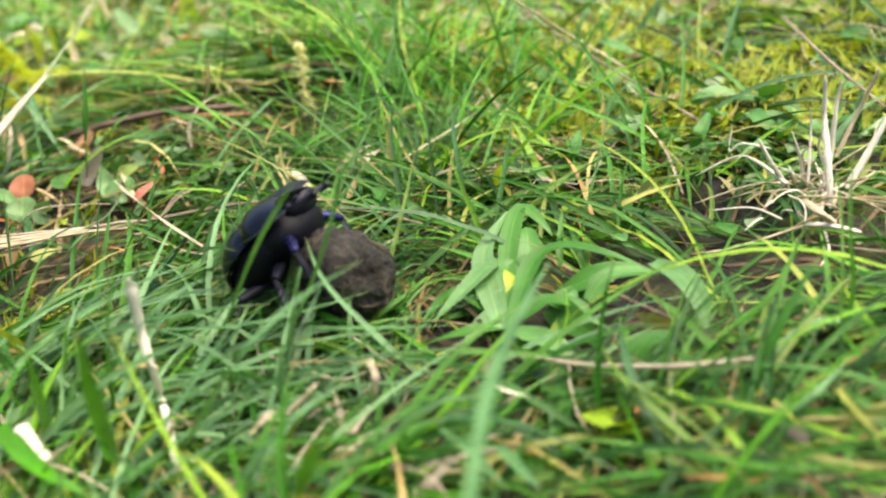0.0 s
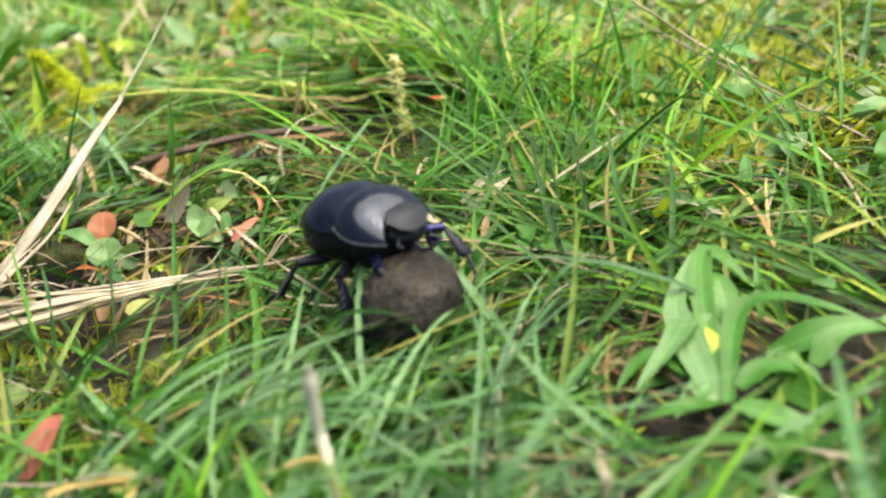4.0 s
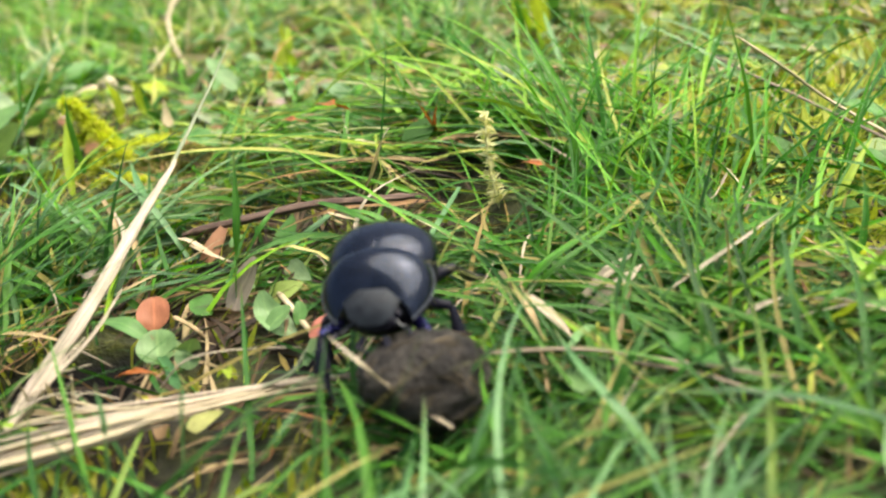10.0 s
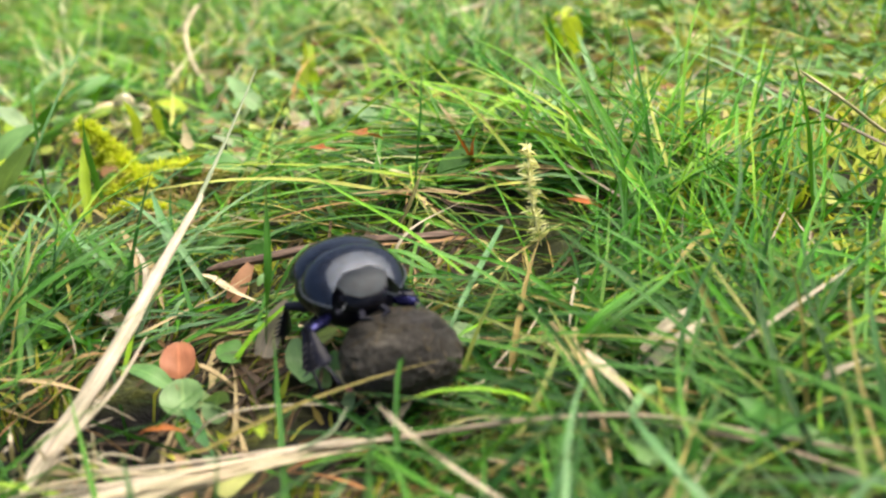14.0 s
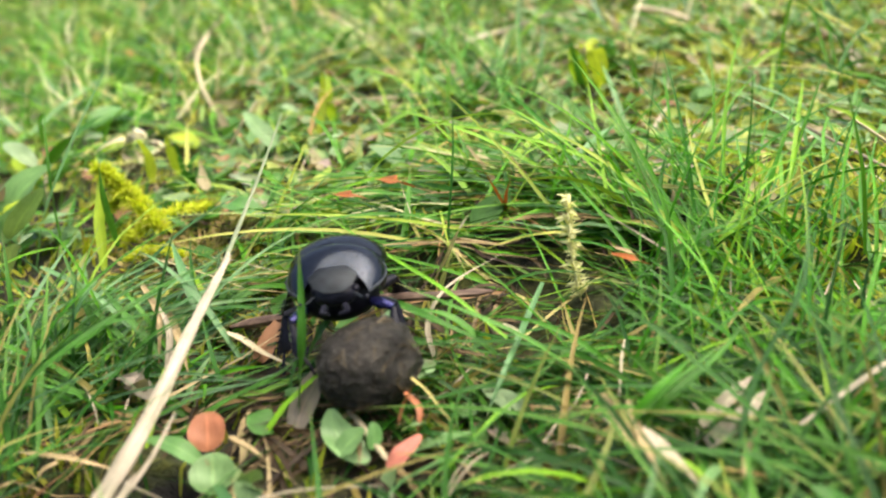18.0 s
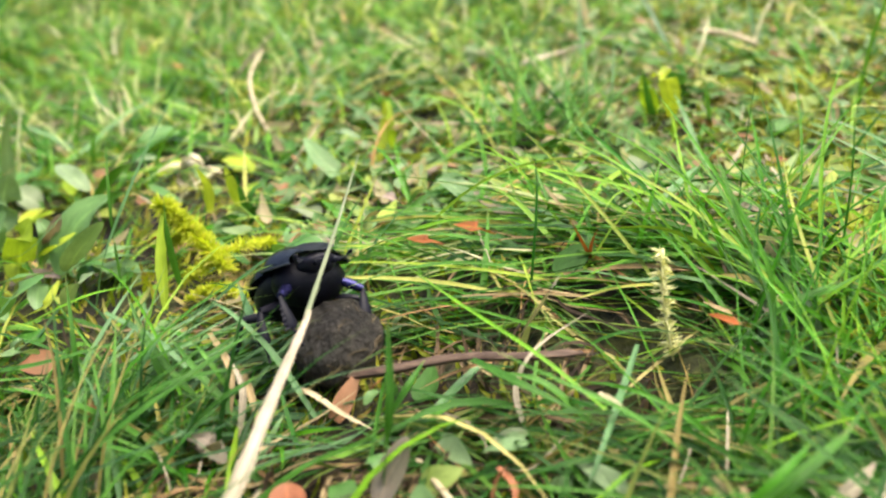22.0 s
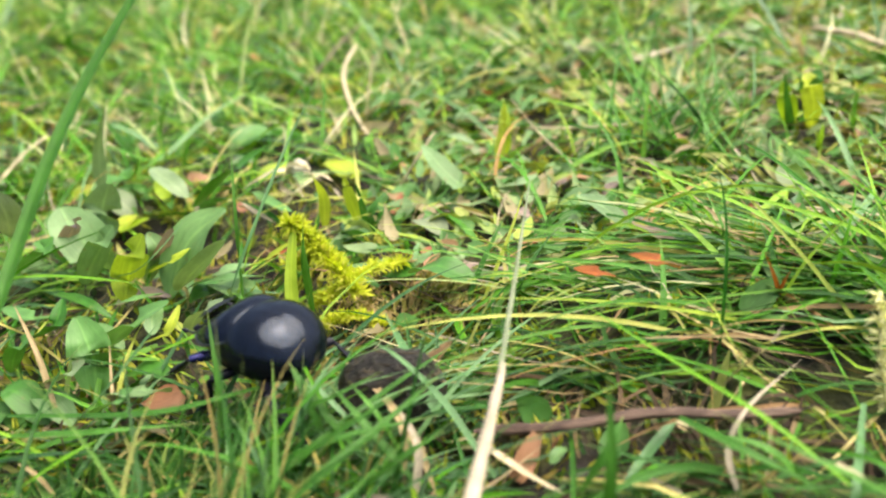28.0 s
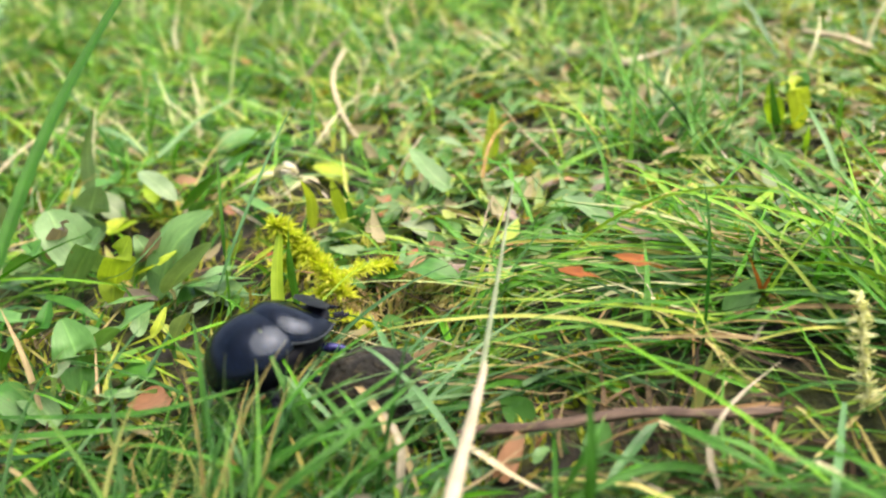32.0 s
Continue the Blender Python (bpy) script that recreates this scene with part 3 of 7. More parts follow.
def tuft(name, seed, count, x, y, rx, ry, az, spread, length, width, elev, bend, material, label):
    rng = np.random.default_rng(seed)
    px, py = rng.normal(x, rx, count) / 1000, rng.normal(y, ry, count) / 1000
    base = np.stack([px, py, relief(px, py) - 0.0004], -1)
    a = np.radians(rng.normal(az, spread, count))
    l = rng.uniform(*length, count) / 1000
    e, d = np.radians(rng.uniform(*elev, count)), np.radians(rng.uniform(*bend, count))
    w = rng.uniform(*width, count) / 1000
    ok = clear_of_path(base, a, e, d, l) & open_spots(base, a, e, l, rng)
    v, f, u = blade_arrays(base[ok], a[ok], e[ok], d[ok], l[ok], w[ok], rng.normal(0, 0.5, ok.sum()), 8, rng.normal(0, 0.35, ok.sum()))
    tagged(link_mesh(name, raw_mesh(name, v, f, u), material), label, "grass", kind="stuff")


tuft("combed_tuft", 21, 130, -24, 186, 11, 10, 172, 25, (18, 40), (0.3, 0.7), (12, 34), (25, 60), GRASS_FINE, "long fine grass combed over to one side on a mound")
tuft("combed_tuft", 39, 150, -24, 184, 12, 10, 172, 28, (16, 36), (0.4, 0.8), (10, 32), (25, 60), GRASS_DEEP, "long deep green grass combed over to one side")
tuft("combed_tuft", 22, 130, -30, 200, 14, 8, 175, 18, (25, 45), (0.3, 0.65), (10, 28), (20, 50), GRASS, "long green grass combed over to one side on a mound")
tuft("upright_tuft", 23, 330, -8, 184, 13, 13, 100, 75, (16, 36), (0.35, 0.75), (30, 75), (20, 70), GRASS_VIVID, "upright green grass tuft")
tuft("front_tuft", 24, 250, -34, 88, 15, 8, 50, 45, (20, 38), (0.4, 0.8), (12, 45), (30, 90), GRASS_BLUE, "bluish grass lying over in front of the beetle")
tuft("front_tuft", 25, 230, 10, 86, 20, 8, 20, 60, (18, 36), (0.4, 0.8), (10, 45), (30, 80), GRASS_DEEP, "green grass lying over")
tuft("side_tuft", 26, 210, -92, 148, 12, 10, 60, 45, (18, 34), (0.3, 0.65), (25, 70), (20, 70), GRASS_DEEP, "green grass standing in front")
tuft("side_tuft", 27, 140, -95, 176, 9, 8, 25, 35, (20, 36), (0.5, 0.9), (15, 50), (25, 70), GRASS_BLUE, "bluish grass leaning over the soil")
tuft("cross_tuft", 28, 195, -12, 148, 12, 9, 150, 35, (18, 34), (0.45, 0.9), (8, 30), (20, 60), GRASS_DEEP, "deep green grass lying across the turf")
tuft("cross_tuft", 29, 300, -40, 108, 16, 7, 40, 50, (16, 30), (0.4, 0.85), (8, 35), (20, 60), GRASS_DEEP, "deep green grass lying across the turf")
tuft("near_tuft", 30, 165, -70, 116, 12, 7, 70, 50, (16, 30), (0.45, 0.9), (20, 60), (20, 70), GRASS_DEEP, "green grass close by")
tuft("near_tuft", 31, 180, -40, 138, 16, 7, 30, 60, (12, 24), (0.3, 0.7), (5, 30), (20, 60), GRASS_DEEP, "green grass close by")
tuft("combed_tuft", 40, 90, -38, 204, 16, 8, 174, 24, (14, 34), (0.3, 0.7), (12, 34), (20, 50), GRASS_FAR, "pale yellowish grass combed over to one side")
tuft("dead_tuft", 34, 70, -24, 188, 13, 11, 172, 26, (14, 36), (0.3, 0.7), (10, 32), (20, 50), DRY_BROWN, "rusty dead blades among the combed grass")
tuft("dead_tuft", 35, 40, -15, 150, 16, 10, 140, 50, (12, 28), (0.3, 0.8), (4, 24), (20, 50), DRY_BROWN, "tan dead blades among the green grass")
tuft("dead_tuft", 36, 70, -85, 160, 12, 14, 30, 60, (10, 24), (0.3, 0.8), (4, 24), (20, 50), DRY_BROWN, "brown dead blades beside the straw")
tuft("near_tuft", 37, 170, -92, 175, 8, 3.5, 60, 60, (8, 15), (0.5, 1.0), (35, 75), (30, 80), GRASS_DEEP, "deep green grass in front of the weeds")
tuft("low_tuft", 38, 150, -50, 165, 14, 4, 60, 80, (8, 18), (0.4, 0.8), (5, 35), (20, 70), GRASS_DEEP, "short deep green grass before the twig")
tuft("dead_tuft", 56, 46, -24, 82, 9, 4, 60, 60, (6, 16), (0.5, 1.1), (5, 40), (10, 50), STRAW, "broken tan straw bits among the near grass")
tuft("dead_tuft", 57, 40, 8, 84, 14, 5, 30, 70, (8, 20), (0.3, 0.7), (4, 30), (10, 50), DRY_BROWN, "brown dead blades among the near grass")
tuft("dead_tuft", 58, 44, -30, 140, 18, 9, 120, 60, (8, 22), (0.3, 0.8), (4, 30), (10, 50), DRY_BROWN, "tan dead blades between the tufts")
tuft("near_tuft", 52, 60, -82, 169, 9, 3.5, 60, 70, (8, 15), (0.4, 0.8), (25, 60), (30, 80), GRASS_VIVID, "green grass before the ball's last place")
tuft("near_tuft", 59, 460, -105, 171, 10, 5, 60, 80, (6, 13), (0.45, 0.9), (25, 70), (20, 80), GRASS_DEEP, "deep green grass standing close before the weeds")
tuft("low_tuft", 53, 300, -36, 167, 11, 5, 80, 90, (9, 20), (0.35, 0.75), (10, 45), (20, 70), GRASS_DEEP, "short deep green grass beside the twig")
tuft("cross_tuft", 54, 320, -8, 142, 15, 12, 120, 80, (12, 30), (0.35, 0.8), (15, 60), (20, 80), GRASS_DEEP, "deep green grass tangled in the turf")
tuft("cross_tuft", 55, 240, 8, 162, 14, 12, 110, 80, (12, 28), (0.35, 0.75), (15, 60), (20, 80), GRASS_VIVID, "vivid green grass tangled in the turf")
tuft("upright_tuft", 32, 143, -40, 260, 7, 6, 90, 80, (16, 32), (0.4, 0.85), (45, 80), (10, 60), GRASS, "upright dark green grass tuft")
tuft("upright_tuft", 33, 165, 45, 255, 16, 10, 90, 80, (25, 45), (0.45, 0.9), (40, 80), (10, 60), GRASS, "upright green grass tuft farther off")


# ---- the beetle and its ball ----
def shell_plate(y0, y1, wide, high, drop, sign=0, nu=22, nv=28, lip=0.5, notch=0.0):
    """A domed plate from y0 to y1. wide, high, drop: half width, height and sinking at a share v of its length. sign: one half only."""
    bm = bmesh.new()
    rows = []
    lo, hi = (0.0, 0.88) if sign else (-0.88, 0.88)
    for j in range(nv + 1):
        v = j / nv
        row = []
        for i in range(nu + 1):
            a = (lo + (hi - lo) * i / nu) * math.pi / 2
            x = math.sin(a) * wide(v)
            z = math.copysign(abs(math.cos(a)) ** 0.92, math.cos(a)) * high(v) - drop(v)
            over = max(0.0, abs(a) / (math.pi / 2) - 1.0)
            x *= 1 + lip * over
            if sign:
                x *= sign
                z -= 0.00003 * math.exp(-(i / nu / 0.03) ** 2)
            y = y0 + (y1 - y0) * v + notch * v ** 4 * (abs(math.sin(a)) ** 2 - 0.45)
            row.append(bm.verts.new((x, y, z)))
        rows.append(row)
    for a, b in zip(rows, rows[1:]):
        for i in range(nu):
            q = (a[i], a[i + 1], b[i + 1], b[i])
            bm.faces.new(q if sign >= 0 else q[::-1])
    bmesh.ops.solidify(bm, geom=bm.faces[:], thickness=0.00012)
    return bm


def blob(rx, ry, rz, centre=(0, 0, 0), sub=3, lump=0.0, freq=400.0):
    bm = bmesh.new()
    bmesh.ops.create_icosphere(bm, subdivisions=sub, radius=1.0)
    for v in bm.verts:
        k = 1 + lump * noise.noise(v.co * 1.7 + Vector((3, 1, 2)))
        v.co = Vector((v.co.x * rx * k, v.co.y * ry * k, v.co.z * rz * k)) + Vector(centre)
    return bm


def tube(points, radii, sides=8, bm=None, flat=1.0):
    """A tapered tube along points with closed ends."""
    bm = bm or bmesh.new()
    pts = [Vector(p) for p in points]
    rings = []
    for i, p in enumerate(pts):
        t = (pts[min(i + 1, len(pts) - 1)] - pts[max(i - 1, 0)]).normalized()
        u = t.cross(Vector((0.13, 0.21, 0.97)))
        u = u.normalized() if u.length > 1e-6 else Vector((1, 0, 0))
        w = t.cross(u)
        rings.append([bm.verts.new(p + (u * math.cos(2 * math.pi * k / sides) + w * math.sin(2 * math.pi * k / sides) * flat) * radii[i]) for k in range(sides)])
    for a, b in zip(rings, rings[1:]):
        for k in range(sides):
            bm.faces.new((a[k], a[(k + 1) % sides], b[(k + 1) % sides], b[k]))
    bm.faces.new(rings[0][::-1])
    bm.faces.new(rings[-1])
    return bm


def curve_points(points, n):
    """A smooth line through a few points."""
    p = [Vector(q) for q in points]
    p = [p[0] * 2 - p[1]] + p + [p[-1] * 2 - p[-2]]
    out = []
    per = max(2, n // (len(p) - 3))
    for i in range(1, len(p) - 2):
        for k in range(per):
            t = k / per
            out.append(0.5 * ((2 * p[i]) + (p[i + 1] - p[i - 1]) * t + (2 * p[i - 1] - 5 * p[i] + 4 * p[i + 1] - p[i + 2]) * t * t + (3 * p[i] - p[i - 1] - 3 * p[i + 1] + p[i + 2]) * t ** 3))
    out.append(p[-2])
    return out


LEGS, HIPS = {}, {}


def pronotum_point(u, v):
    """A point of the neck shield: u across from -1 to 1, v from its hind to its front edge."""
    a = u * (0.93 - 0.22 * (1 - v) ** 3 - 0.05 * v ** 3) * math.pi / 2
    wide = 0.0056 * (1 - 0.38 * v ** 2.3) * (1 - 0.10 * (1 - v) ** 3)
    high = 0.0041 * (1 - 0.42 * v ** 2.1) * (1 - 0.13 * (1 - v) ** 3)
    y0 = 0.0011 - 0.0005 * math.cos(a)
    y1 = 0.0051 + 0.0017 * abs(u) ** 1.6
    return Vector((math.sin(a) * wide, y0 + (y1 - y0) * v, math.cos(a) ** 0.9 * high - 0.0007 * v ** 2 - 0.0004 * abs(u) ** 3))


def pronotum_mesh():
    bm = bmesh.new()
    nu, nv = 36, 20
    rows = [[bm.verts.new(pronotum_point(2 * i / nu - 1, j / nv)) for i in range(nu + 1)] for j in range(nv + 1)]
    for a, b in zip(rows, rows[1:]):
        for i in range(nu):
            bm.faces.new((a[i], a[i + 1], b[i + 1], b[i]))
    bmesh.ops.solidify(bm, geom=bm.faces[:], thickness=0.00015)
    return bm


def beetle():
    """Head towards +y, back up, in true size: about 17 mm long."""
    root = new("beetle")
    root.empty_display_size = 0.005
    part("abdomen", blob(0.0050, 0.0064, 0.0032, (0, -0.0008, -0.0010), 4), VIOLET_DARK, root, "violet-black segmented underside")
    back = lambda v: max(0.03, 1 - max(0.0, (0.80 - v) / 0.80) ** 2.5) ** 0.52 * (1 - 0.14 * max(0.0, (v - 0.60) / 0.40) ** 2.5)
    for sign in (1, -1):
        part("wing_cover", shell_plate(-0.0072, 0.0014, lambda v: 0.0054 * back(v), lambda v: 0.0040 * back(v) ** 1.1, lambda v: 0.0012 * max(0.0, 0.55 - v) ** 2 / 0.3, sign), SHELL, root, "glossy blue-black wing cover")
    neck_shield = part("pronotum", pronotum_mesh(), SHELL, root, "smooth domed blue-black neck shield")
    for sign in (1, -1):
        edge = [pronotum_point(sign, k / 10) for k in range(11)]
        part("rim", tube(edge, [0.00013] * len(edge), 6), FACE_SHELL, neck_shield, "thin pale raised edge")
    part("chest", blob(0.0044, 0.0034, 0.0032, (0, 0.0028, -0.0014), 3), VIOLET_DARK, root)
    head = part("head", blob(0.0022, 0.0018, 0.0013, (0, 0.0062, -0.0006), 3, 0.15), LEG_SHELL, root, "dull black flattened head")
    bm = bmesh.new()
    ring = [(-0.0015, 0.0053, 0.0024), (0.0015, 0.0053, 0.0024), (0.0029, 0.0064, 0.0016), (0.0023, 0.0077, 0.0006), (0.0011, 0.0084, 0.0000), (-0.0011, 0.0084, 0.0000), (-0.0023, 0.0077, 0.0006), (-0.0029, 0.0064, 0.0016)]
    centre = Vector((0, 0.0067, 0.0012))
    outer = [bm.verts.new(centre.lerp(Vector(p), 0.88)) for p in ring]
    inner = [bm.verts.new(centre.lerp(Vector(p), 0.55) + Vector((0, 0.0002, 0.00030))) for p in ring]
    mid = bm.verts.new(centre + Vector((0, 0.00025, 0.00045)))
    for k in range(8):
        m = (k + 1) % 8
        bm.faces.new((outer[k], outer[m], inner[m], inner[k]))
        bm.faces.new((inner[k], inner[m], mid))
    bmesh.ops.solidify(bm, geom=bm.faces[:], thickness=0.00035)
    part("face_plate", bm, FACE_SHELL, head, "matt grey shield over the mouth")
    for sign in (1, -1):
        part("eye", blob(0.00045, 0.0006, 0.00045, (sign * 0.00205, 0.0062, -0.0002), 2), LEG_SHELL, head, "small black eye")
        part("mandible", tube([(sign * 0.0010, 0.0082, -0.0014), (sign * 0.0013, 0.0092, -0.0017), (sign * 0.0004, 0.0097, -0.0018)], [0.0004, 0.0003, 0.0001], 6), LEG_SHELL, head)
        part("antenna", tube(curve_points([(sign * 0.0019, 0.0070, -0.0004), (sign * 0.0028, 0.0076, -0.0009), (sign * 0.0032, 0.0082, -0.0006)], 6), [0.00012] * 5 + [0.00013] * 2, 5), SHELL_DULL, head)
        part("antenna_club", blob(0.00025, 0.0005, 0.00025, (sign * 0.0033, 0.0085, -0.0006), 2), LEG_SHELL, head, "brownish antenna club")
        # front, middle and hind leg: hip, knee, ankle, toe
        spec = {
            "front": ((0.0030, 0.0042, -0.0022), (0.0052, 0.0062, -0.0024), (0.0046, 0.0090, -0.0050), (0.0036, 0.0104, -0.0066), 0.00062),
            "middle": ((0.0030, 0.0010, -0.0032), (0.0060, 0.0022, -0.0034), (0.0064, 0.0038, -0.0072), (0.0064, 0.0056, -0.0090), 0.00060),
            "hind": ((0.0028, -0.0024, -0.0032), (0.0058, -0.0046, -0.0030), (0.0064, -0.0070, -0.0068), (0.0068, -0.0092, -0.0086), 0.00068),
        }
        for kind, (hip, knee, ankle, toe, thick) in spec.items():
            h, k, a, t = [Vector((sign * p[0], p[1], p[2])) for p in (hip, knee, ankle, toe)]
            femur = tube([Vector((0, 0, 0)), (k - h) * 0.45, (k - h)], [thick * 0.7, thick * 1.08, thick * 0.7], 9)
            leg = part("leg", femur, VIOLET if kind == "front" else LEG_SHELL, root, "violet-black bristly leg")
            leg.location = h
            bm = tube([k - h, (k * 0.6 + a * 0.4) - h, (k * 0.12 + a * 0.88) - h, a - h], [thick * 0.5, thick * 0.85, thick * 1.45, thick * 0.9], 8, None, 0.5)
            d = (a - k).normalized()
            out = Vector((sign, 0.2, 0.1)).normalized()
            for j in range(5):
                b = k.lerp(a, 0.3 + 0.16 * j) - h
                tube([b, b + out * thick * (1.3 + 0.2 * j) + d * thick * 0.8], [thick * 0.4, thick * 0.06], 5, bm)
                tube([b, b - out * thick * 0.9 + d * thick * 0.9 - Vector((0, 0, thick * 0.3))], [thick * 0.2, thick * 0.03], 4, bm)
            part("shin", bm, LEG_SHELL, leg)
            toes = curve_points([a - h, a.lerp(t, 0.5) - h + Vector((0, 0, 0.0003)), t - h], 10)
            part("foot", tube(toes, [thick * (0.34 if i % 2 else 0.22) for i in range(len(toes))], 6), LEG_SHELL, leg)
            LEGS[(kind, sign)], HIPS[(kind, sign)] = leg, h
    size = Matrix.Diagonal((1.02, 1.02, 0.95, 1))
    for ob in root.children_recursive:
        ob.data.transform(size)
        ob.location = size @ ob.location
    for key in HIPS:
        HIPS[key] = size @ HIPS[key]
    return tagged(root, "glossy blue-black dung beetle clutching a ball of dung", "beetle")


BEETLE = beetle()


def dung_ball():
    bm = bmesh.new()
    bmesh.ops.create_icosphere(bm, subdivisions=5, radius=1.0)
    for v in bm.verts:
        p = v.co.copy()
        k = 1 + 0.09 * noise.noise(p * 1.6) + 0.06 * noise.noise(p * 4.1 + Vector((5, 0, 0))) + 0.035 * noise.noise(p * 9.0) + 0.02 * noise.noise(p * 21.0)
        v.co = Vector((p.x * 0.0060, p.y * 0.0047, p.z * 0.0046)) * k
    ball = part("dung_ball", bm, DUNG)
    rng = random.Random(3)
    fibres = bmesh.new()
    for i in range(90):
        d = Vector((rng.gauss(0, 1), rng.gauss(0, 1), rng.gauss(0, 1))).normalized()
        t = d.cross(Vector((rng.gauss(0, 0.4), 1, rng.gauss(0, 0.4)))).normalized()
        l = rng.uniform(0.12, 0.4)
        line = [(d + t * l * k + d.cross(t) * 0.1 * k * k).normalized() * 1.0 for k in (-1, -0.4, 0.3, 1)]
        lump = lambda p: 1.0 + 0.09 * noise.noise(p * 1.6) + 0.06 * noise.noise(p * 4.1 + Vector((5, 0, 0))) + 0.035 * noise.noise(p * 9.0)
        line = [Vector((p.x * 0.0060, p.y * 0.0047, p.z * 0.0046)) * lump(p) for p in line]
        r = rng.uniform(0.00004, 0.00011)
        tube(line, [r * 0.5, r, r, r * 0.4], 5, fibres)
    part("fibre", fibres, DUNG_FIBRE, ball, "short chewed grass fibres")["kind"] = "stuff"
    return tagged(ball, "lumpy grey-brown ball of dung the beetle rolls", "dung ball")


BALL = dung_ball()


# ---- single plants, straws and leaves ----
GROUPS = {"straw": "loose straws", "stalk": "dry stalks", "grass blade": "single grass blades", "leaf": "single leaves", "twig": "twigs"}


def ribbon(name, points, width, material, label, category, form="blade", roll=0, parent=None):
    """One blade or leaf along a line of points in mm: folded at the midrib, with a thin, gently waved body."""
    line = curve_points([Vector(p) / 1000 for p in points], 12)
    n, across = len(line), 5
    verts, uvs, faces = [], [], []
    seed = points[0][0] * 0.37 + points[0][1] * 0.21
    for i, p in enumerate(line):
        s = i / (n - 1)
        t = (line[min(i + 1, n - 1)] - line[max(i - 1, 0)]).normalized()
        side = t.cross(Vector((0, 0, 1)))
        flat = Vector((1, 0, 0)) - t * t.x
        if form in ("leaf", "lance", "round"):
            side = side + flat * (abs(t.z) * (1 if side.dot(flat) >= 0 else -1))
        side = side.normalized() if side.length > 0.05 else flat.normalized()
        nor = side.cross(t)
        if roll:
            q = Matrix.Rotation(radians(roll), 3, t)
            side, nor = q @ side, q @ nor
        if form == "lance":
            w = min(1.0, 0.45 + 2.2 * s) * max(0.03, 1 - s ** 1.8) ** 0.8
        elif form == "leaf":
            w = max(0.05, 4 * s * (1 - s)) ** 0.55 * (1.06 - 0.18 * s)
        elif form == "round":
            w = max(0.05, 1 - (2 * s - 1) ** 2) ** 0.5
        else:
            w = min(1.0, 0.6 + 1.5 * s) * max(0.04, 1 - s ** 2.6)
        w *= width / 2000
        for k in range(across):
            c = 2 * k / (across - 1) - 1
            wave = 0.05 * w * math.sin(9 * s + seed + 2 * c)
            verts.append(p + side * c * w + nor * (abs(c) * w * (0.30 if form == "blade" else 0.22) + wave))
            uvs.append((c * 0.5 + 0.5, s))
    for i in range(n - 1):
        for k in range(across - 1):
            a = i * across + k
            faces.append((a, a + 1, a + 1 + across, a + across))
    ob = link_mesh(name, raw_mesh(name, [tuple(v) for v in verts], faces, uvs), material, parent)
    if parent:
        ob.location = -parent.location
        return ob
    return tagged(ob, label, category, GROUPS.get(category, ""))


def stalk(name, points, r0, r1, material, label, category, parent=None):
    """A hollow-looking stem along points in mm, from radius r0 to r1, slightly uneven, with closed ends."""
    line = curve_points([Vector(p) / 1000 for p in points], 18)
    n, sides = len(line), 8
    verts, uvs, faces = [], [], []
    for i, p in enumerate(line):
        s = i / (n - 1)
        t = (line[min(i + 1, n - 1)] - line[max(i - 1, 0)]).normalized()
        u = t.cross(Vector((0.11, 0.17, 0.98))).normalized()
        w = t.cross(u)
        r = (r0 + (r1 - r0) * s) / 1000 * (1 + 0.10 * math.sin(i * 2.3 + points[0][0])) * (0.35 if i in (0, n - 1) else 1)
        for k in range(sides + 1):
            a = 2 * math.pi * k / sides
            verts.append(tuple(p + (u * math.cos(a) + w * math.sin(a) * 0.8) * r))
            uvs.append((k / sides * 1.5 + points[0][1], s))
    for i in range(n - 1):
        for k in range(sides):
            a = i * (sides + 1) + k
            faces.append((a, a + 1, a + sides + 2, a + sides + 1))
    for end in (0, (n - 1) * (sides + 1)):
        faces += [(end, end + 1, end + 2, end + 3), (end, end + 3, end + 4, end + 5), (end, end + 5, end + 6, end + 7)]
    ob = link_mesh(name, raw_mesh(name, verts, faces, uvs), material, parent)
    if parent:
        ob.location = -parent.location
        return ob
    return tagged(ob, label, category, GROUPS.get(category, ""))


def sprig(name, points, size, material, label, category, seed, count=680):
    """A stem set all round with many small leaves."""
    rng = np.random.default_rng(seed)
    line = curve_points([Vector(p) / 1000 for p in points], 20)
    root = stalk(name, points, 0.25, 0.12, material, label, category)
    k = rng.integers(0, len(line) - 1, count)
    f = rng.random(count)
    base = np.array([tuple(line[i].lerp(line[i + 1], g)) for i, g in zip(k, f)])
    l = rng.uniform(0.5, 1.0, count) * size / 1000
    v, fa, u = blade_arrays(base, rng.uniform(-math.pi, math.pi, count), np.radians(rng.uniform(-25, 65, count)), np.radians(rng.uniform(-40, 50, count)), l, l * 0.24, rng.normal(0, 0.8, count), 3)
    ob = link_mesh("foliage", raw_mesh("foliage", v, fa, u), material, root)
    ob["kind"] = "stuff"


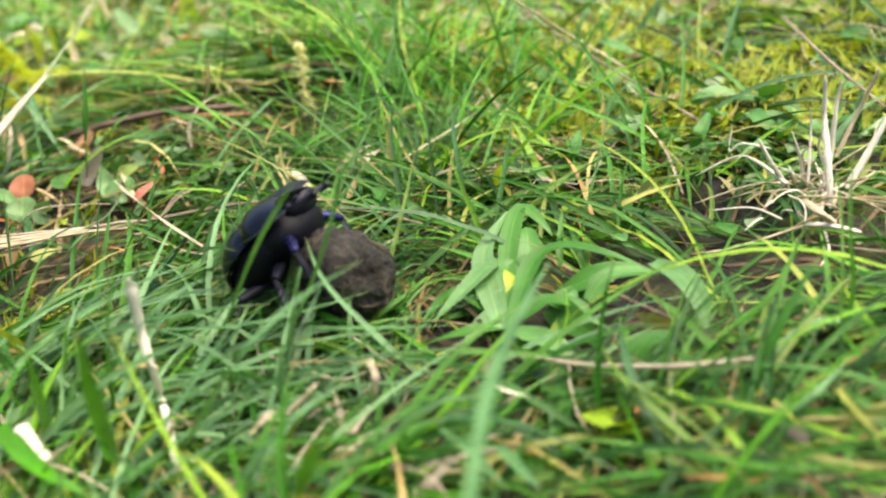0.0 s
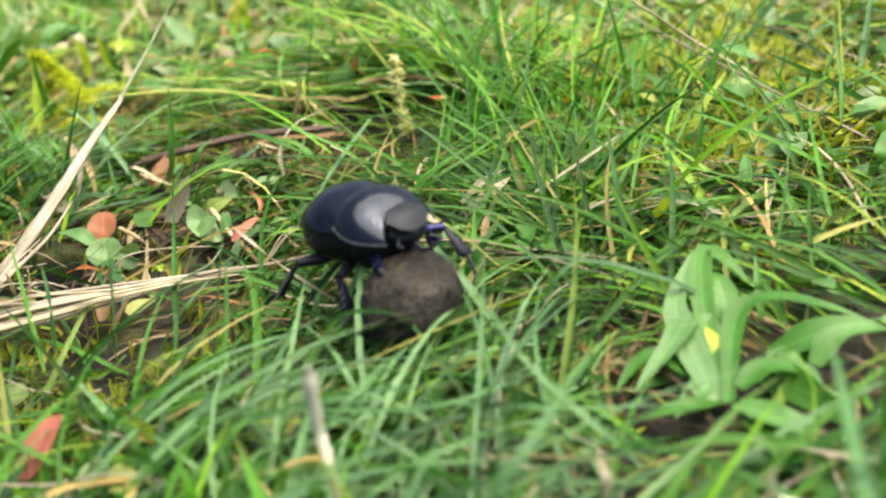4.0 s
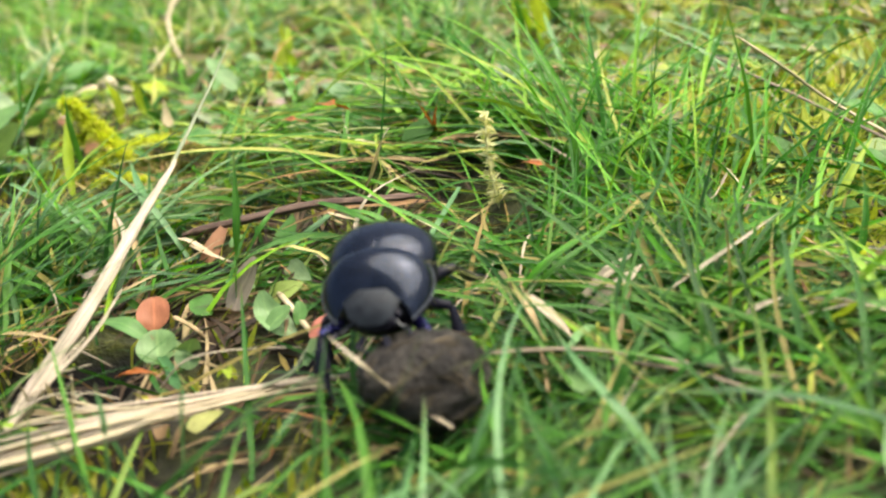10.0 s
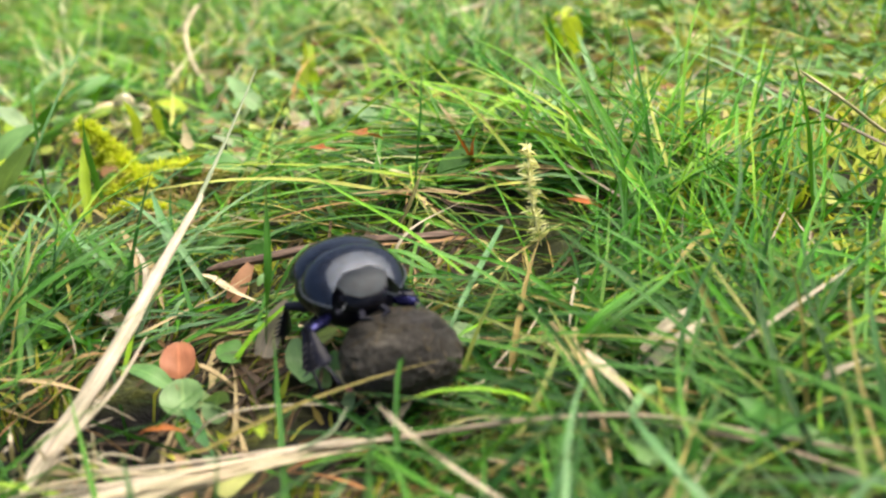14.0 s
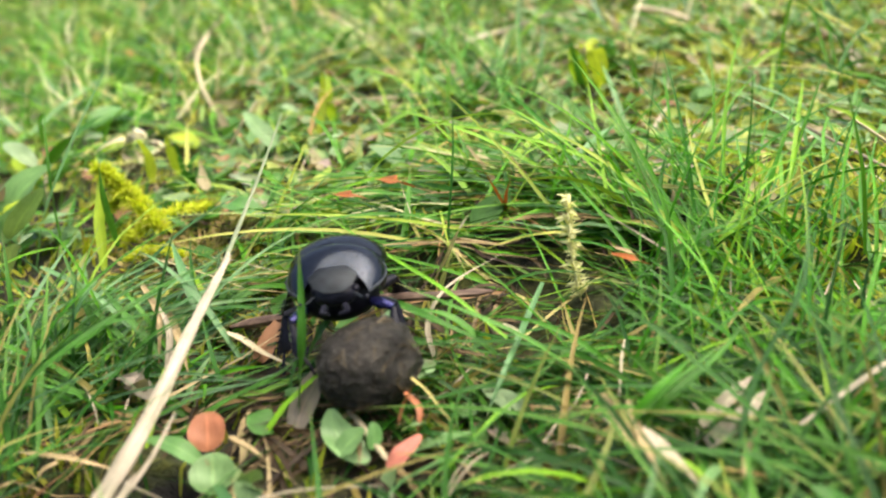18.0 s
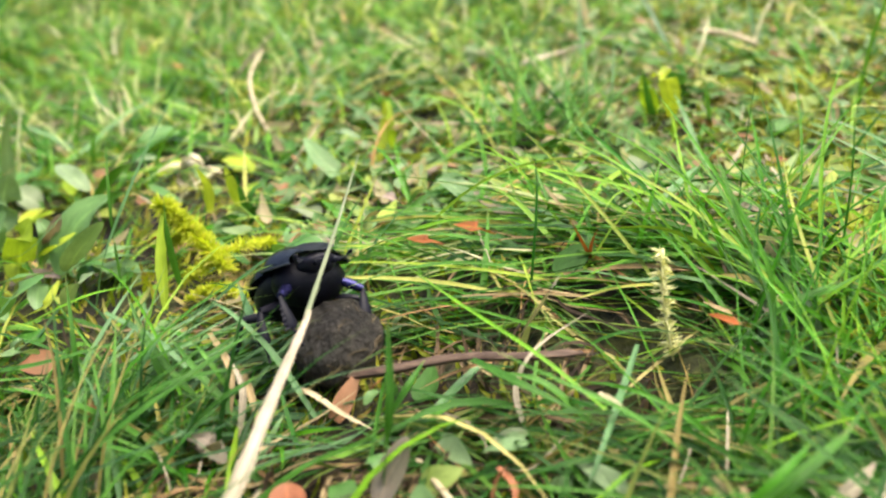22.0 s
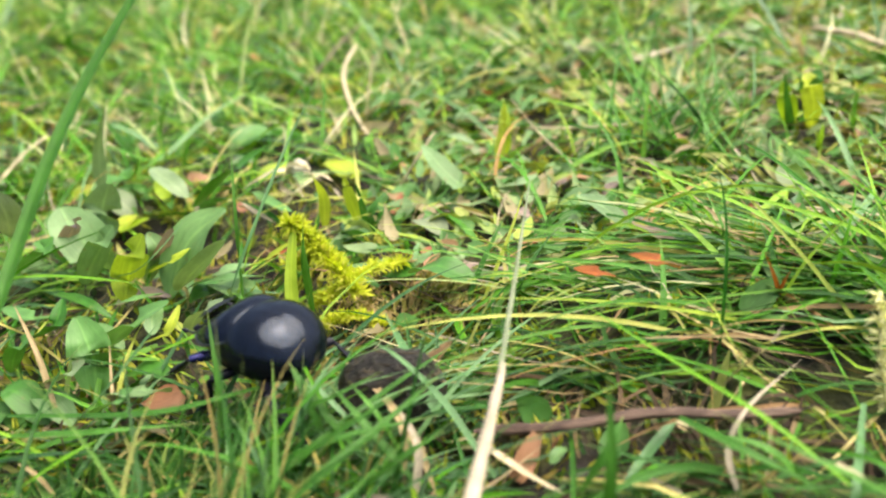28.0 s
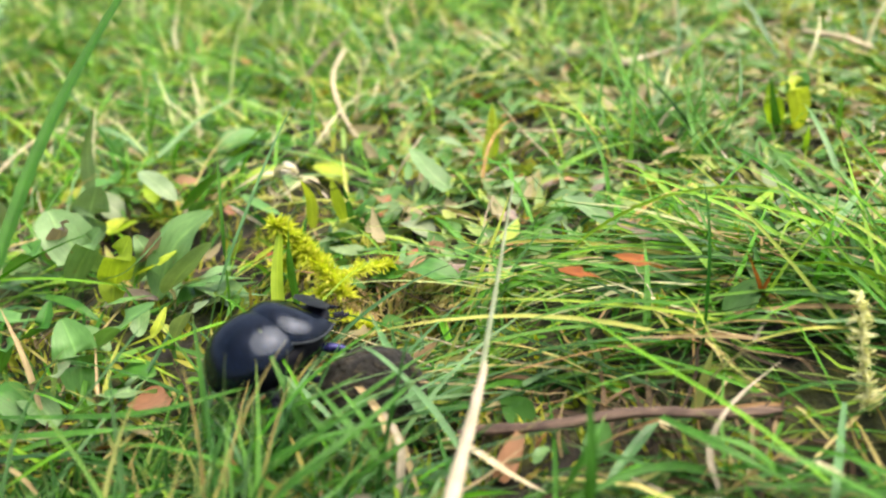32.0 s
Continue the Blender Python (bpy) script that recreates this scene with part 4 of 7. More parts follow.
def root_tuft(c):
    """Bleached roots and dead leaf bases pulled out of the turf."""
    rng = np.random.default_rng(44)
    root = new("root_tuft")
    root.empty_display_size = 0.005
    root.location = Vector(c) / 1000
    tagged(root, "tuft of bleached white roots and dead grass", "root tuft")
    limbs = [
        ([(38.6, 120.1, 3.0), (38.6, 121.8, 9.0), (38.9, 124.1, 13.0), (38.7, 123.5, 18.0)], 0.62, 0.18),
        ([(39.3, 123.2, 7.0), (40.4, 124.6, 14.0), (40.7, 123.8, 17.0)], 0.42, 0.14),
        ([(40.0, 123.1, 8.0), (43.0, 124.6, 13.0), (44.9, 123.8, 18.0)], 0.36, 0.2),
        ([(40.6, 120.7, 5.0), (43.5, 122.0, 9.0), (46.3, 123.3, 13.0)], 0.57, 0.32),
        ([(34.6, 123.5, 5.0), (31.9, 126.8, 7.0), (29.8, 129.3, 7.0), (25.4, 132.0, 4.0)], 0.33, 0.14),
        ([(34.8, 126.6, 4.0), (30.7, 124.8, 5.0), (24.1, 125.8, 3.0)], 0.22, 0.12),
        ([(34.5, 116.3, 3.0), (36.4, 113.4, 4.0), (39.7, 112.9, 3.0)], 0.45, 0.28),
        ([(36.5, 123.8, 5.0), (35.7, 122.8, 9.0), (34.8, 122.8, 12.0)], 0.24, 0.09),
        ([(36.8, 123.7, 5.0), (36.0, 122.7, 9.0), (36.8, 120.6, 11.0)], 0.18, 0.07),
        ([(35.0, 124.7, 4.0), (32.7, 124.3, 8.0), (31.3, 124.2, 11.0)], 0.45, 0.21),
        ([(33.2, 125.7, 9.0), (30.3, 128.4, 9.0), (29.0, 129.0, 8.0), (29.5, 129.5, 11.0)], 0.19, 0.09),
        ([(35.2, 116.6, 3.0), (26.0, 113.6, 2.5), (21.4, 114.2, 2.0)], 0.2, 0.11),
        ([(36.1, 114.3, 3.0), (35.7, 111.3, 2.0), (34.0, 108.8, 1.5)], 0.17, 0.09),
        ([(32.6, 118.5, 3.0), (29.6, 120.4, 4.0), (25.6, 123.2, 3.0)], 0.18, 0.09),
        ([(40.1, 120.1, 6.0), (41.0, 116.3, 8.0), (42.6, 117.6, 8.0)], 0.25, 0.11),
        ([(36.3, 121.3, 6.0), (37.2, 123.6, 12.0), (36.5, 121.8, 15.0)], 0.18, 0.07),
        ([(39.1, 122.2, 6.0), (37.5, 121.3, 10.0), (37.2, 119.5, 13.0)], 0.26, 0.09),
        ([(39.7, 119.8, 3.0), (41.2, 120.5, 5.0), (43.2, 120.9, 6.0)], 0.31, 0.14),
    ]
    for k, (pts, r0, r1) in enumerate(limbs):
        stalk("strand", pts, r0, r1, STRAW_PALE if k % 3 == 2 else WHITE_STEM, "", "", root)
    for k in range(44):
        p0 = Vector(c) + Vector((rng.normal(-1, 2.2), rng.normal(0, 2.0), rng.uniform(-1, 2)))
        a, e, l = rng.uniform(0, 6.3), rng.uniform(-0.1, 1.0), rng.uniform(2.5, 8)
        d = Vector((math.cos(a) * math.cos(e), math.sin(a) * math.cos(e), math.sin(e)))
        bend = Vector((rng.normal(0, 0.5), rng.normal(0, 0.5), -rng.uniform(0.0, 0.5)))
        pts = [tuple(p0 + d * l * f + bend * l * f * f) for f in (0, 0.35, 0.7, 1.0)]
        stalk("strand", [(x, y, max(z, 1.5)) for x, y, z in pts], rng.uniform(0.10, 0.28), 0.06, (STRAW_PALE, WHITE_STEM, DRY_BROWN)[k % 3], "", "", root)
    stalk("crown", [(35.6, 121.2, 4.0), (34.9, 113.5, 6.0), (37.1, 113.7, 4.0)], 0.45, 0.5, STRAW_PALE, "", "", root)


def dry_flower(c):
    """A shrivelled pale flower hanging over the leaves, with curled tan strands."""
    root = new("dry_flower")
    root.empty_display_size = 0.005
    root.location = Vector(c) / 1000
    tagged(root, "shrivelled whitish dry flower on green leaves", "flower")
    strands = [
        ([(-101.1, 259.4, 4.0), (-104.0, 257.5, 5.0), (-107.1, 257.3, 4.0), (-111.0, 259.2, 1.5)], 0.86),
        ([(-101.5, 258.7, 4.0), (-105.0, 256.9, 4.0), (-108.9, 257.0, 1.5)], 0.67),
        ([(-102.9, 258.2, 4.0), (-103.9, 258.3, 2.0), (-102.0, 256.1, 1.5), (-99.6, 255.6, 2.0)], 0.57),
        ([(-100.4, 257.6, 4.0), (-96.6, 254.2, 4.0), (-94.5, 254.5, 2.0), (-93.1, 251.3, 1.5)], 0.93),
        ([(-100.0, 258.3, 4.0), (-95.3, 252.9, 5.0), (-93.1, 254.2, 1.5)], 0.66),
        ([(-109.7, 254.0, 1.5), (-105.9, 248.4, 1.5), (-102.3, 243.6, 1.5)], 0.73),
        ([(-101.2, 256.8, 4.0), (-100.4, 255.8, 2.0), (-99.2, 252.5, 1.5)], 0.47),
    ]
    lift = Vector((0, -3.5, 2.2))
    for k, (pts, wide) in enumerate(strands):
        ribbon("petal", [tuple(Vector(p) + lift) for p in pts], wide * 1.3, STRAW if k % 2 else STRAW_PALE, "", "", "blade", 25 * (k % 3) - 25, root)
    for turn in (-35, 10, 55):
        ribbon("petal", [tuple(Vector(p) + lift) for p in [(-102.6, 258.1, 4.0), (-100.4, 256.7, 6.0), (-98.4, 256.7, 5.0)]], 2.4, WHITE_STEM, "", "", "leaf", turn, root)


def plant(name, x, y, label, category):
    """The foot of a plant, which its leaves hang on."""
    root = new(name)
    root.empty_display_size = 0.005
    root.location = (x / 1000, y / 1000, float(relief(x / 1000, y / 1000)))
    return tagged(root, label, category)


def leaf_patch(seed, count, cx, cy, rx, ry, size, share, label, radial=False, parent=None):
    """Separate small broad leaves growing in one place. share: materials to draw from."""
    rng = np.random.default_rng(seed)
    for i in range(count):
        x, y = rng.normal(cx, rx), rng.normal(cy, ry)
        a = math.atan2(y - cy, x - cx) if radial else rng.uniform(0, 2 * math.pi)
        l, e = rng.uniform(*size), rng.uniform(0.1, 0.9)
        z = float(relief(x / 1000, y / 1000)) * 1000 + rng.uniform(1.0, 2.6)
        d = Vector((math.cos(a), math.sin(a), 0))
        pts = [tuple(Vector((x, y, z)) + d * l * s * math.cos(e) + Vector((0, 0, l * (s * math.sin(e) - 0.45 * s * s)))) for s in (0, 0.35, 0.7, 1.0)]
        pts = [(px, py, max(pz, 1.4)) for px, py, pz in pts]
        ribbon("leaf", pts, l * (rng.uniform(0.26, 0.34) if radial else rng.uniform(0.38, 0.6)), share[int(rng.integers(len(share)))], label, "leaf", "lance" if radial else "leaf", int(rng.normal(0, 18)), parent)


# the long leaning straw and the dry stalks
straw_stem = stalk("straw", [(-79.5, 134.5, 4.0), (-73.0, 146.0, 10.5), (-69.6, 160.0, 14.8), (-67.7, 169.2, 16.9)], 1.12, 0.36, STRAW, "long bleached straw leaning over the grass", "straw")
stalk("upper_stem", [(-67.9, 168.6, 16.8), (-65.5, 184.0, 21.0), (-63.5, 196.3, 25.0)], 0.30, 0.08, STRAW_GREEN, "", "", straw_stem)
stalk("node", [(-68.0, 167.6, 16.6), (-67.7, 169.2, 16.9), (-67.5, 170.6, 17.3)], 0.38, 0.32, STRAW, "", "", straw_stem)
stalk("strand", [(-76.3, 136.5, 6.6), (-72.4, 143.5, 8.6), (-70.2, 149.5, 10.8)], 0.36, 0.10, STRAW, "", "", straw_stem)
stalk("straw", [(-79.9, 128.1, 4.0), (-69.6, 129.2, 5.0), (-61.0, 134.0, 4.5), (-48.8, 138.5, 3.5)], 0.60, 0.31, STRAW_PALE, "pale dry straw lying flat over the moss", "straw")
stalk("straw", [(-80.7, 130.5, 4.0), (-70.1, 131.2, 5.5), (-61.0, 134.2, 5.0), (-49.6, 138.1, 4.0)], 0.47, 0.25, STRAW, "pale dry straw lying flat over the moss", "straw")
stalk("straw", [(-79.4, 131.8, 4.5), (-68.8, 132.5, 5.5), (-59.9, 134.6, 5.0), (-50.7, 137.7, 4.0)], 0.35, 0.18, STRAW, "pale dry straw lying flat over the moss", "straw")
stalk("straw", [(-74.9, 135.6, 5.0), (-68.1, 134.3, 5.5), (-60.1, 135.5, 5.0), (-52.7, 137.7, 4.0)], 0.25, 0.14, STRAW, "pale dry straw lying flat over the moss", "straw")
stalk("straw", [(-75.4, 138.1, 5.0), (-69.6, 135.1, 5.0), (-62.3, 135.1, 5.0)], 0.22, 0.10, STRAW_PALE, "pale dry straw lying flat over the moss", "straw")
stalk("straw", [(-80.2, 130.2, 3.5), (-72.9, 130.4, 4.5), (-65.2, 132.8, 4.5), (-54.5, 136.0, 4.0)], 0.39, 0.21, STRAW, "pale dry straw lying flat over the moss", "straw")
stalk("straw", [(-78.2, 133.7, 5.0), (-70.5, 133.0, 6.0), (-63.4, 133.2, 5.5), (-55.8, 134.9, 5.0)], 0.25, 0.14, STRAW_PALE, "pale dry straw lying flat over the moss", "straw")
stalk("straw", [(-79.1, 128.1, 3.0), (-71.6, 129.3, 4.0), (-64.7, 132.1, 4.0), (-57.4, 135.1, 4.0)], 0.31, 0.17, STRAW, "pale dry straw lying flat over the moss", "straw")
stalk("straw", [(-77.9, 129.6, 5.0), (-70.6, 129.7, 6.0), (-62.1, 132.2, 5.5), (-53.5, 135.8, 4.5)], 0.29, 0.17, STRAW_PALE, "pale dry straw lying flat over the moss", "straw")
stalk("straw", [(-65.6, 132.1, 4.5), (-59.0, 132.8, 5.0), (-53.4, 134.9, 4.5), (-47.6, 137.1, 3.5)], 0.29, 0.14, STRAW_PALE, "pale dry straw lying flat over the moss", "straw")
stalk("straw", [(-79.1, 133.7, 4.0), (-75.6, 134.4, 7.0), (-72.4, 136.9, 6.0)], 0.18, 0.10, STRAW, "pale dry straw lying flat over the moss", "straw")
stalk("straw", [(-74.5, 136.2, 5.0), (-71.3, 135.6, 6.5), (-68.5, 136.3, 5.0)], 0.18, 0.10, STRAW, "pale dry straw lying flat over the moss", "straw")
stalk("straw", [(-55.9, 136.3, 4.0), (-51.7, 136.6, 5.5), (-49.9, 138.6, 7.0)], 0.22, 0.10, STRAW_GREEN, "pale dry straw lying flat over the moss", "straw")
stalk("straw", [(-53.7, 136.9, 4.0), (-49.5, 135.8, 5.0), (-44.1, 137.4, 4.0)], 0.22, 0.14, STRAW, "pale dry straw lying flat over the moss", "straw")
stalk("straw", [(-80.8, 133.6, 4.0), (-75.1, 131.8, 6.0), (-68.5, 132.9, 5.0)], 0.21, 0.14, STRAW, "pale dry straw lying flat over the moss", "straw")
stalk("dry_stalk", [(-53.2, 137.4, 3.5), (-41.5, 136.1, 5.0), (-32.4, 135.0, 6.0), (-23.2, 133.6, 6.0), (-15.1, 131.0, 5.0), (-6.6, 128.1, 4.0)], 0.30, 0.26, STRAW_GREY, "weathered grey-brown stalk lying across the grass", "stalk")
stalk("dry_stalk", [(-24.0, 135.2, 4.5), (-14.4, 130.0, 4.5), (-6.8, 123.8, 4.0)], 0.28, 0.20, STRAW_GREY, "weathered tan stalk lying across the grass", "stalk")
stalk("twig", [(-71.3, 179.7, 4.0), (-62.0, 175.9, 6.5), (-53.5, 175.7, 7.5), (-46.4, 173.8, 8.0), (-39.7, 174.4, 7.5)], 0.78, 0.60, BARK, "brown barked twig lying in the grass", "twig")
ribbon("dead_blade", [(-46.9, 180.4, 6.0), (-44.8, 178.3, 10.0), (-42.9, 174.2, 15.0), (-41.4, 174.8, 17.0)], 0.70, STRAW, "dry tan curled grass blade", "grass blade", roll=0)
stalk("straw", [(2.3, 179.2, 21.4), (8.7, 181.2, 16.0), (15.3, 184.6, 10.0), (24.0, 181.8, 4.0)], 0.22, 0.30, STRAW_PALE, "thin bleached straw sticking out of the grass", "straw")
stalk("straw", [(-31.7, 228.4, 5.0), (-20.9, 225.0, 5.0), (-7.8, 222.5, 4.0), (4.6, 218.1, 5.0), (16.6, 223.3, 5.0)], 0.28, 0.22, STRAW_PALE, "long thin pale straw lying far off", "straw")
stalk("straw", [(-34.1, 231.9, 4.0), (-24.9, 227.5, 5.0), (-15.4, 222.0, 5.0)], 0.28, 0.25, STRAW_PALE, "long thin pale straw lying on the turf", "straw")
stalk("straw", [(-70.9, 280.1, 3.0), (-54.7, 272.7, 4.0), (-39.9, 271.8, 4.0)], 0.35, 0.25, STRAW_PALE, "long thin pale straw lying on the turf", "straw")
stalk("dry_stalk", [(-88.8, 277.0, 1.0), (-92.0, 283.2, 1.7), (-96.2, 292.4, 5.8), (-97.8, 299.8, 10.4), (-95.3, 305.4, 14.4)], 0.42, 0.50, STRAW_PALE, "arched white dry stalk rising from the grass", "stalk")
stalk("straw", [(-85.1, 251.3, 2.0), (-80.9, 251.3, 8.0), (-77.4, 253.5, 12.0)], 0.30, 0.22, STRAW_PALE, "short white straw sticking up", "straw")
stalk("straw", [(-55.4, 256.2, 3.0), (-60.9, 260.3, 8.0), (-65.1, 261.1, 14.0)], 0.24, 0.15, STRAW_PALE, "thin pale stem rising from the turf", "straw")
stalk("straw", [(-155.5, 264.3, 6.0), (-153.6, 272.9, 8.0), (-151.3, 278.9, 9.0)], 0.35, 0.30, STRAW_PALE, "short white straw sticking up", "straw")
stalk("dead_blade", [(-40.4, 311.6, 4.0), (-29.3, 315.3, 5.0), (-19.5, 311.8, 8.0)], 0.90, 0.40, STRAW, "folded tan dead blade far off", "grass blade")
stalk("straw", [(0.2, 321.5, 5.0), (5.2, 310.7, 6.0), (9.6, 304.0, 5.0)], 0.90, 0.70, STRAW_PALE, "bleached dead stem far off", "straw")
stalk("dry_stalk", [(-108.2, 328.1, 3.0), (-102.8, 332.0, 8.0), (-97.4, 334.8, 12.0)], 0.60, 0.30, STRAW_GREY, "withered brown stem far off", "stalk")
stalk("dry_stalk", [(5.1, 230.9, 8.0), (14.9, 189.5, 8.0), (23.1, 167.5, 6.0), (30.4, 151.0, 4.0)], 0.30, 0.20, STRAW_GREY, "thin pale stem lying across the grass", "stalk")
stalk("dry_stalk", [(51.3, 187.4, 8.0), (51.7, 162.8, 7.0), (53.0, 143.5, 6.0)], 0.28, 0.25, STRAW_GREY, "thin pale stem lying across the grass", "stalk")
stalk("twig", [(6.9, 113.0, 2.0), (12.5, 103.2, 3.0), (17.5, 96.3, 3.0), (22.4, 91.6, 2.0)], 0.28, 0.28, BARK, "thin dark twig lying under the leaves", "twig")
stalk("dry_stalk", [(-0.8, 91.9, 5.0), (6.1, 86.5, 6.0), (13.3, 84.7, 6.0), (19.0, 86.0, 5.0), (21.9, 87.6, 4.0)], 0.22, 0.32, STRAW, "dry tan stalk with a forked end", "stalk")
stalk("dry_stalk", [(21.4, 87.6, 4.0), (23.1, 85.9, 5.0), (25.6, 87.3, 4.0)], 0.22, 0.05, STRAW, "dry tan stalk with a forked end", "stalk")
stalk("dry_stalk", [(21.4, 87.6, 4.0), (22.6, 85.4, 5.0), (24.6, 86.3, 4.0)], 0.22, 0.05, STRAW, "dry tan stalk with a forked end", "stalk")
stalk("dry_stalk", [(21.4, 87.6, 4.0), (22.9, 87.4, 5.0), (25.2, 90.5, 4.0)], 0.22, 0.05, STRAW, "dry tan stalk with a forked end", "stalk")
stalk("dry_stalk", [(-33.3, 89.9, 17.6), (-33.5, 90.0, 12.0), (-33.0, 88.9, 9.0), (-33.4, 90.4, 5.0)], 0.62, 0.35, WHITE_STEM, "stiff white dead stem standing in the grass", "stalk")
ribbon("dry_curl", [(-1.7, 79.0, 12.0), (-2.2, 80.2, 10.0), (-1.5, 80.7, 8.0), (1.2, 82.0, 6.0)], 1.03, WHITE_STEM, "curled white dead blade", "grass blade", "blade", 0)
ribbon("dead_blade", [(-20.3, 86.1, 4.0), (-18.6, 86.0, 6.0), (-17.5, 86.9, 7.0)], 0.80, STRAW, "broken tan dead grass blade", "grass blade", roll=0)
ribbon("dead_blade", [(-24.2, 84.1, 4.0), (-22.1, 83.5, 6.0), (-20.8, 85.4, 5.0)], 0.80, STRAW, "broken tan dead grass blade", "grass blade", roll=0)
ribbon("dead_blade", [(-12.6, 86.5, 5.0), (-12.5, 87.1, 7.0), (-13.9, 90.6, 7.0)], 0.80, STRAW, "broken tan dead grass blade", "grass blade", roll=0)
ribbon("dead_blade", [(-31.5, 82.4, 4.0), (-29.2, 79.6, 8.0), (-29.3, 79.8, 9.0)], 0.80, STRAW, "broken tan dead grass blade", "grass blade", roll=0)
ribbon("dead_blade", [(-21.6, 146.6, 3.0), (-18.7, 146.9, 5.0), (-15.2, 150.2, 6.0)], 2.20, STRAW, "flat tan dead blade under the grass", "grass blade", roll=20)
ribbon("dead_blade", [(-19.6, 139.9, 3.0), (-18.7, 143.2, 4.0), (-17.2, 144.8, 6.0)], 1.10, DRY_BROWN, "brown dead blade under the grass", "grass blade", roll=0)
ribbon("dead_blade", [(-8.9, 139.2, 3.0), (-7.0, 137.2, 6.0), (-3.3, 139.3, 6.0)], 1.50, STRAW, "flat tan dead blade under the grass", "grass blade", roll=0)
ribbon("dead_blade", [(-28.1, 150.8, 6.0), (-27.8, 141.6, 6.0), (-27.2, 137.8, 4.0), (-27.5, 127.2, 3.0)], 0.90, DRY_BROWN, "brown dead blade under the grass", "grass blade", roll=0)
ribbon("dead_blade", [(-27.6, 146.0, 6.0), (-25.4, 142.8, 5.0), (-23.9, 139.1, 4.0)], 0.90, STRAW, "tan dead blade in the grass", "grass blade", roll=0)
ribbon("dead_blade", [(-89.6, 156.4, 4.0), (-81.6, 150.7, 6.0), (-76.0, 151.2, 3.0)], 0.80, DRY_BROWN, "orange-brown dead blade among the grass", "grass blade", roll=0)
ribbon("dead_blade", [(-72.2, 178.6, 4.0), (-68.4, 172.1, 6.0), (-63.9, 167.8, 5.0)], 0.90, STRAW_PALE, "white dead blade among the grass", "grass blade", roll=0)
ribbon("dead_blade", [(-82.9, 186.0, 8.0), (-77.9, 174.3, 9.0), (-77.8, 170.0, 5.0)], 0.90, DRY_BROWN, "brown dead blade among the grass", "grass blade", roll=0)
ribbon("grass_blade", [(-51.2, 177.7, 5.0), (-55.0, 172.8, 4.0), (-57.5, 169.9, 3.0)], 1.40, GRASS_BLUE, "grey-green folded blade beside the twig", "grass blade", roll=0)
ribbon("dead_blade", [(-46.8, 168.0, 3.0), (-47.2, 170.9, 6.0), (-44.6, 173.7, 9.0), (-38.0, 181.2, 9.0)], 0.70, STRAW, "tan curled dead blade over the twig", "grass blade", roll=0)
ribbon("dead_blade", [(-51.2, 176.0, 6.0), (-49.2, 176.2, 5.0), (-47.2, 176.9, 4.0)], 1.00, STRAW_PALE, "folded pale dead blade", "grass blade", roll=0)
ribbon("dead_blade", [(-70.4, 178.4, 3.0), (-66.5, 172.2, 4.0), (-62.6, 168.3, 4.0)], 0.80, STRAW_PALE, "white dead blade among the grass", "grass blade", roll=0)
ribbon("dead_blade", [(-79.1, 181.7, 6.0), (-76.7, 175.8, 5.0), (-75.0, 170.9, 3.0)], 1.10, DRY_BROWN, "tan dead blade among green ones", "grass blade", roll=0)
ribbon("dead_blade", [(-119.4, 189.9, 4.0), (-121.3, 193.1, 9.0), (-124.7, 197.5, 14.0)], 0.80, DRY_BROWN, "red-brown dead grass stem", "grass blade", roll=0)
ribbon("dead_blade", [(-110.4, 183.6, 3.0), (-112.1, 189.4, 6.0), (-114.3, 197.4, 9.0)], 0.50, DRY_BROWN, "red-brown dead grass stem", "grass blade", roll=0)
# broad leaves
rosette = plant("rosette_plant", 2, 108, "low rosette plant with light green lance-shaped leaves", "plant")
weed_plant = plant("weed_plant", -108, 212, "low weed with broad pale green leaves", "plant")
far_weed = plant("weed_plant", -112, 262, "low weed with broad green leaves in far turf", "plant")
ribbon("leaf", [(-0.8, 102.2, 1.6), (-1.8, 110.0, 3.8), (-1.8, 114.6, 5.1), (1.3, 121.8, 6.4)], 3.50, LEAF_MINT, "light green lance-shaped leaf of a rosette", "leaf", "lance", 0, rosette)
ribbon("leaf", [(-0.4, 103.8, 2.0), (1.2, 116.9, 5.1), (3.0, 122.5, 6.4), (4.7, 119.6, 6.0), (6.1, 117.3, 4.7)], 2.65, LEAF_FRESH, "light green lance-shaped leaf of a rosette", "leaf", "lance", 0, rosette)
ribbon("leaf", [(1.7, 108.5, 2.0), (-0.7, 112.4, 4.2), (-3.6, 108.2, 4.2), (-7.8, 103.8, 2.5)], 3.57, LEAF_MINT, "light green lance-shaped leaf of a rosette", "leaf", "lance", 0, rosette)
ribbon("leaf", [(0.0, 101.2, 2.0), (3.4, 112.1, 4.2), (7.3, 113.3, 5.1), (11.4, 111.2, 4.7), (15.3, 109.4, 3.4)], 2.53, LEAF_FRESH, "light green lance-shaped leaf of a rosette", "leaf", "lance", 0, rosette)
ribbon("leaf", [(8.6, 104.7, 2.5), (10.6, 106.0, 4.2), (13.7, 106.3, 4.7), (16.9, 106.4, 3.8)], 2.75, LEAF, "light green lance-shaped leaf of a rosette", "leaf", "lance", 0, rosette)
ribbon("leaf", [(16.1, 108.7, 4.2), (18.4, 104.7, 4.2), (19.4, 100.3, 3.4), (19.4, 96.4, 1.6)], 3.52, LEAF_MINT, "light green lance-shaped leaf of a rosette", "leaf", "lance", 0, rosette)
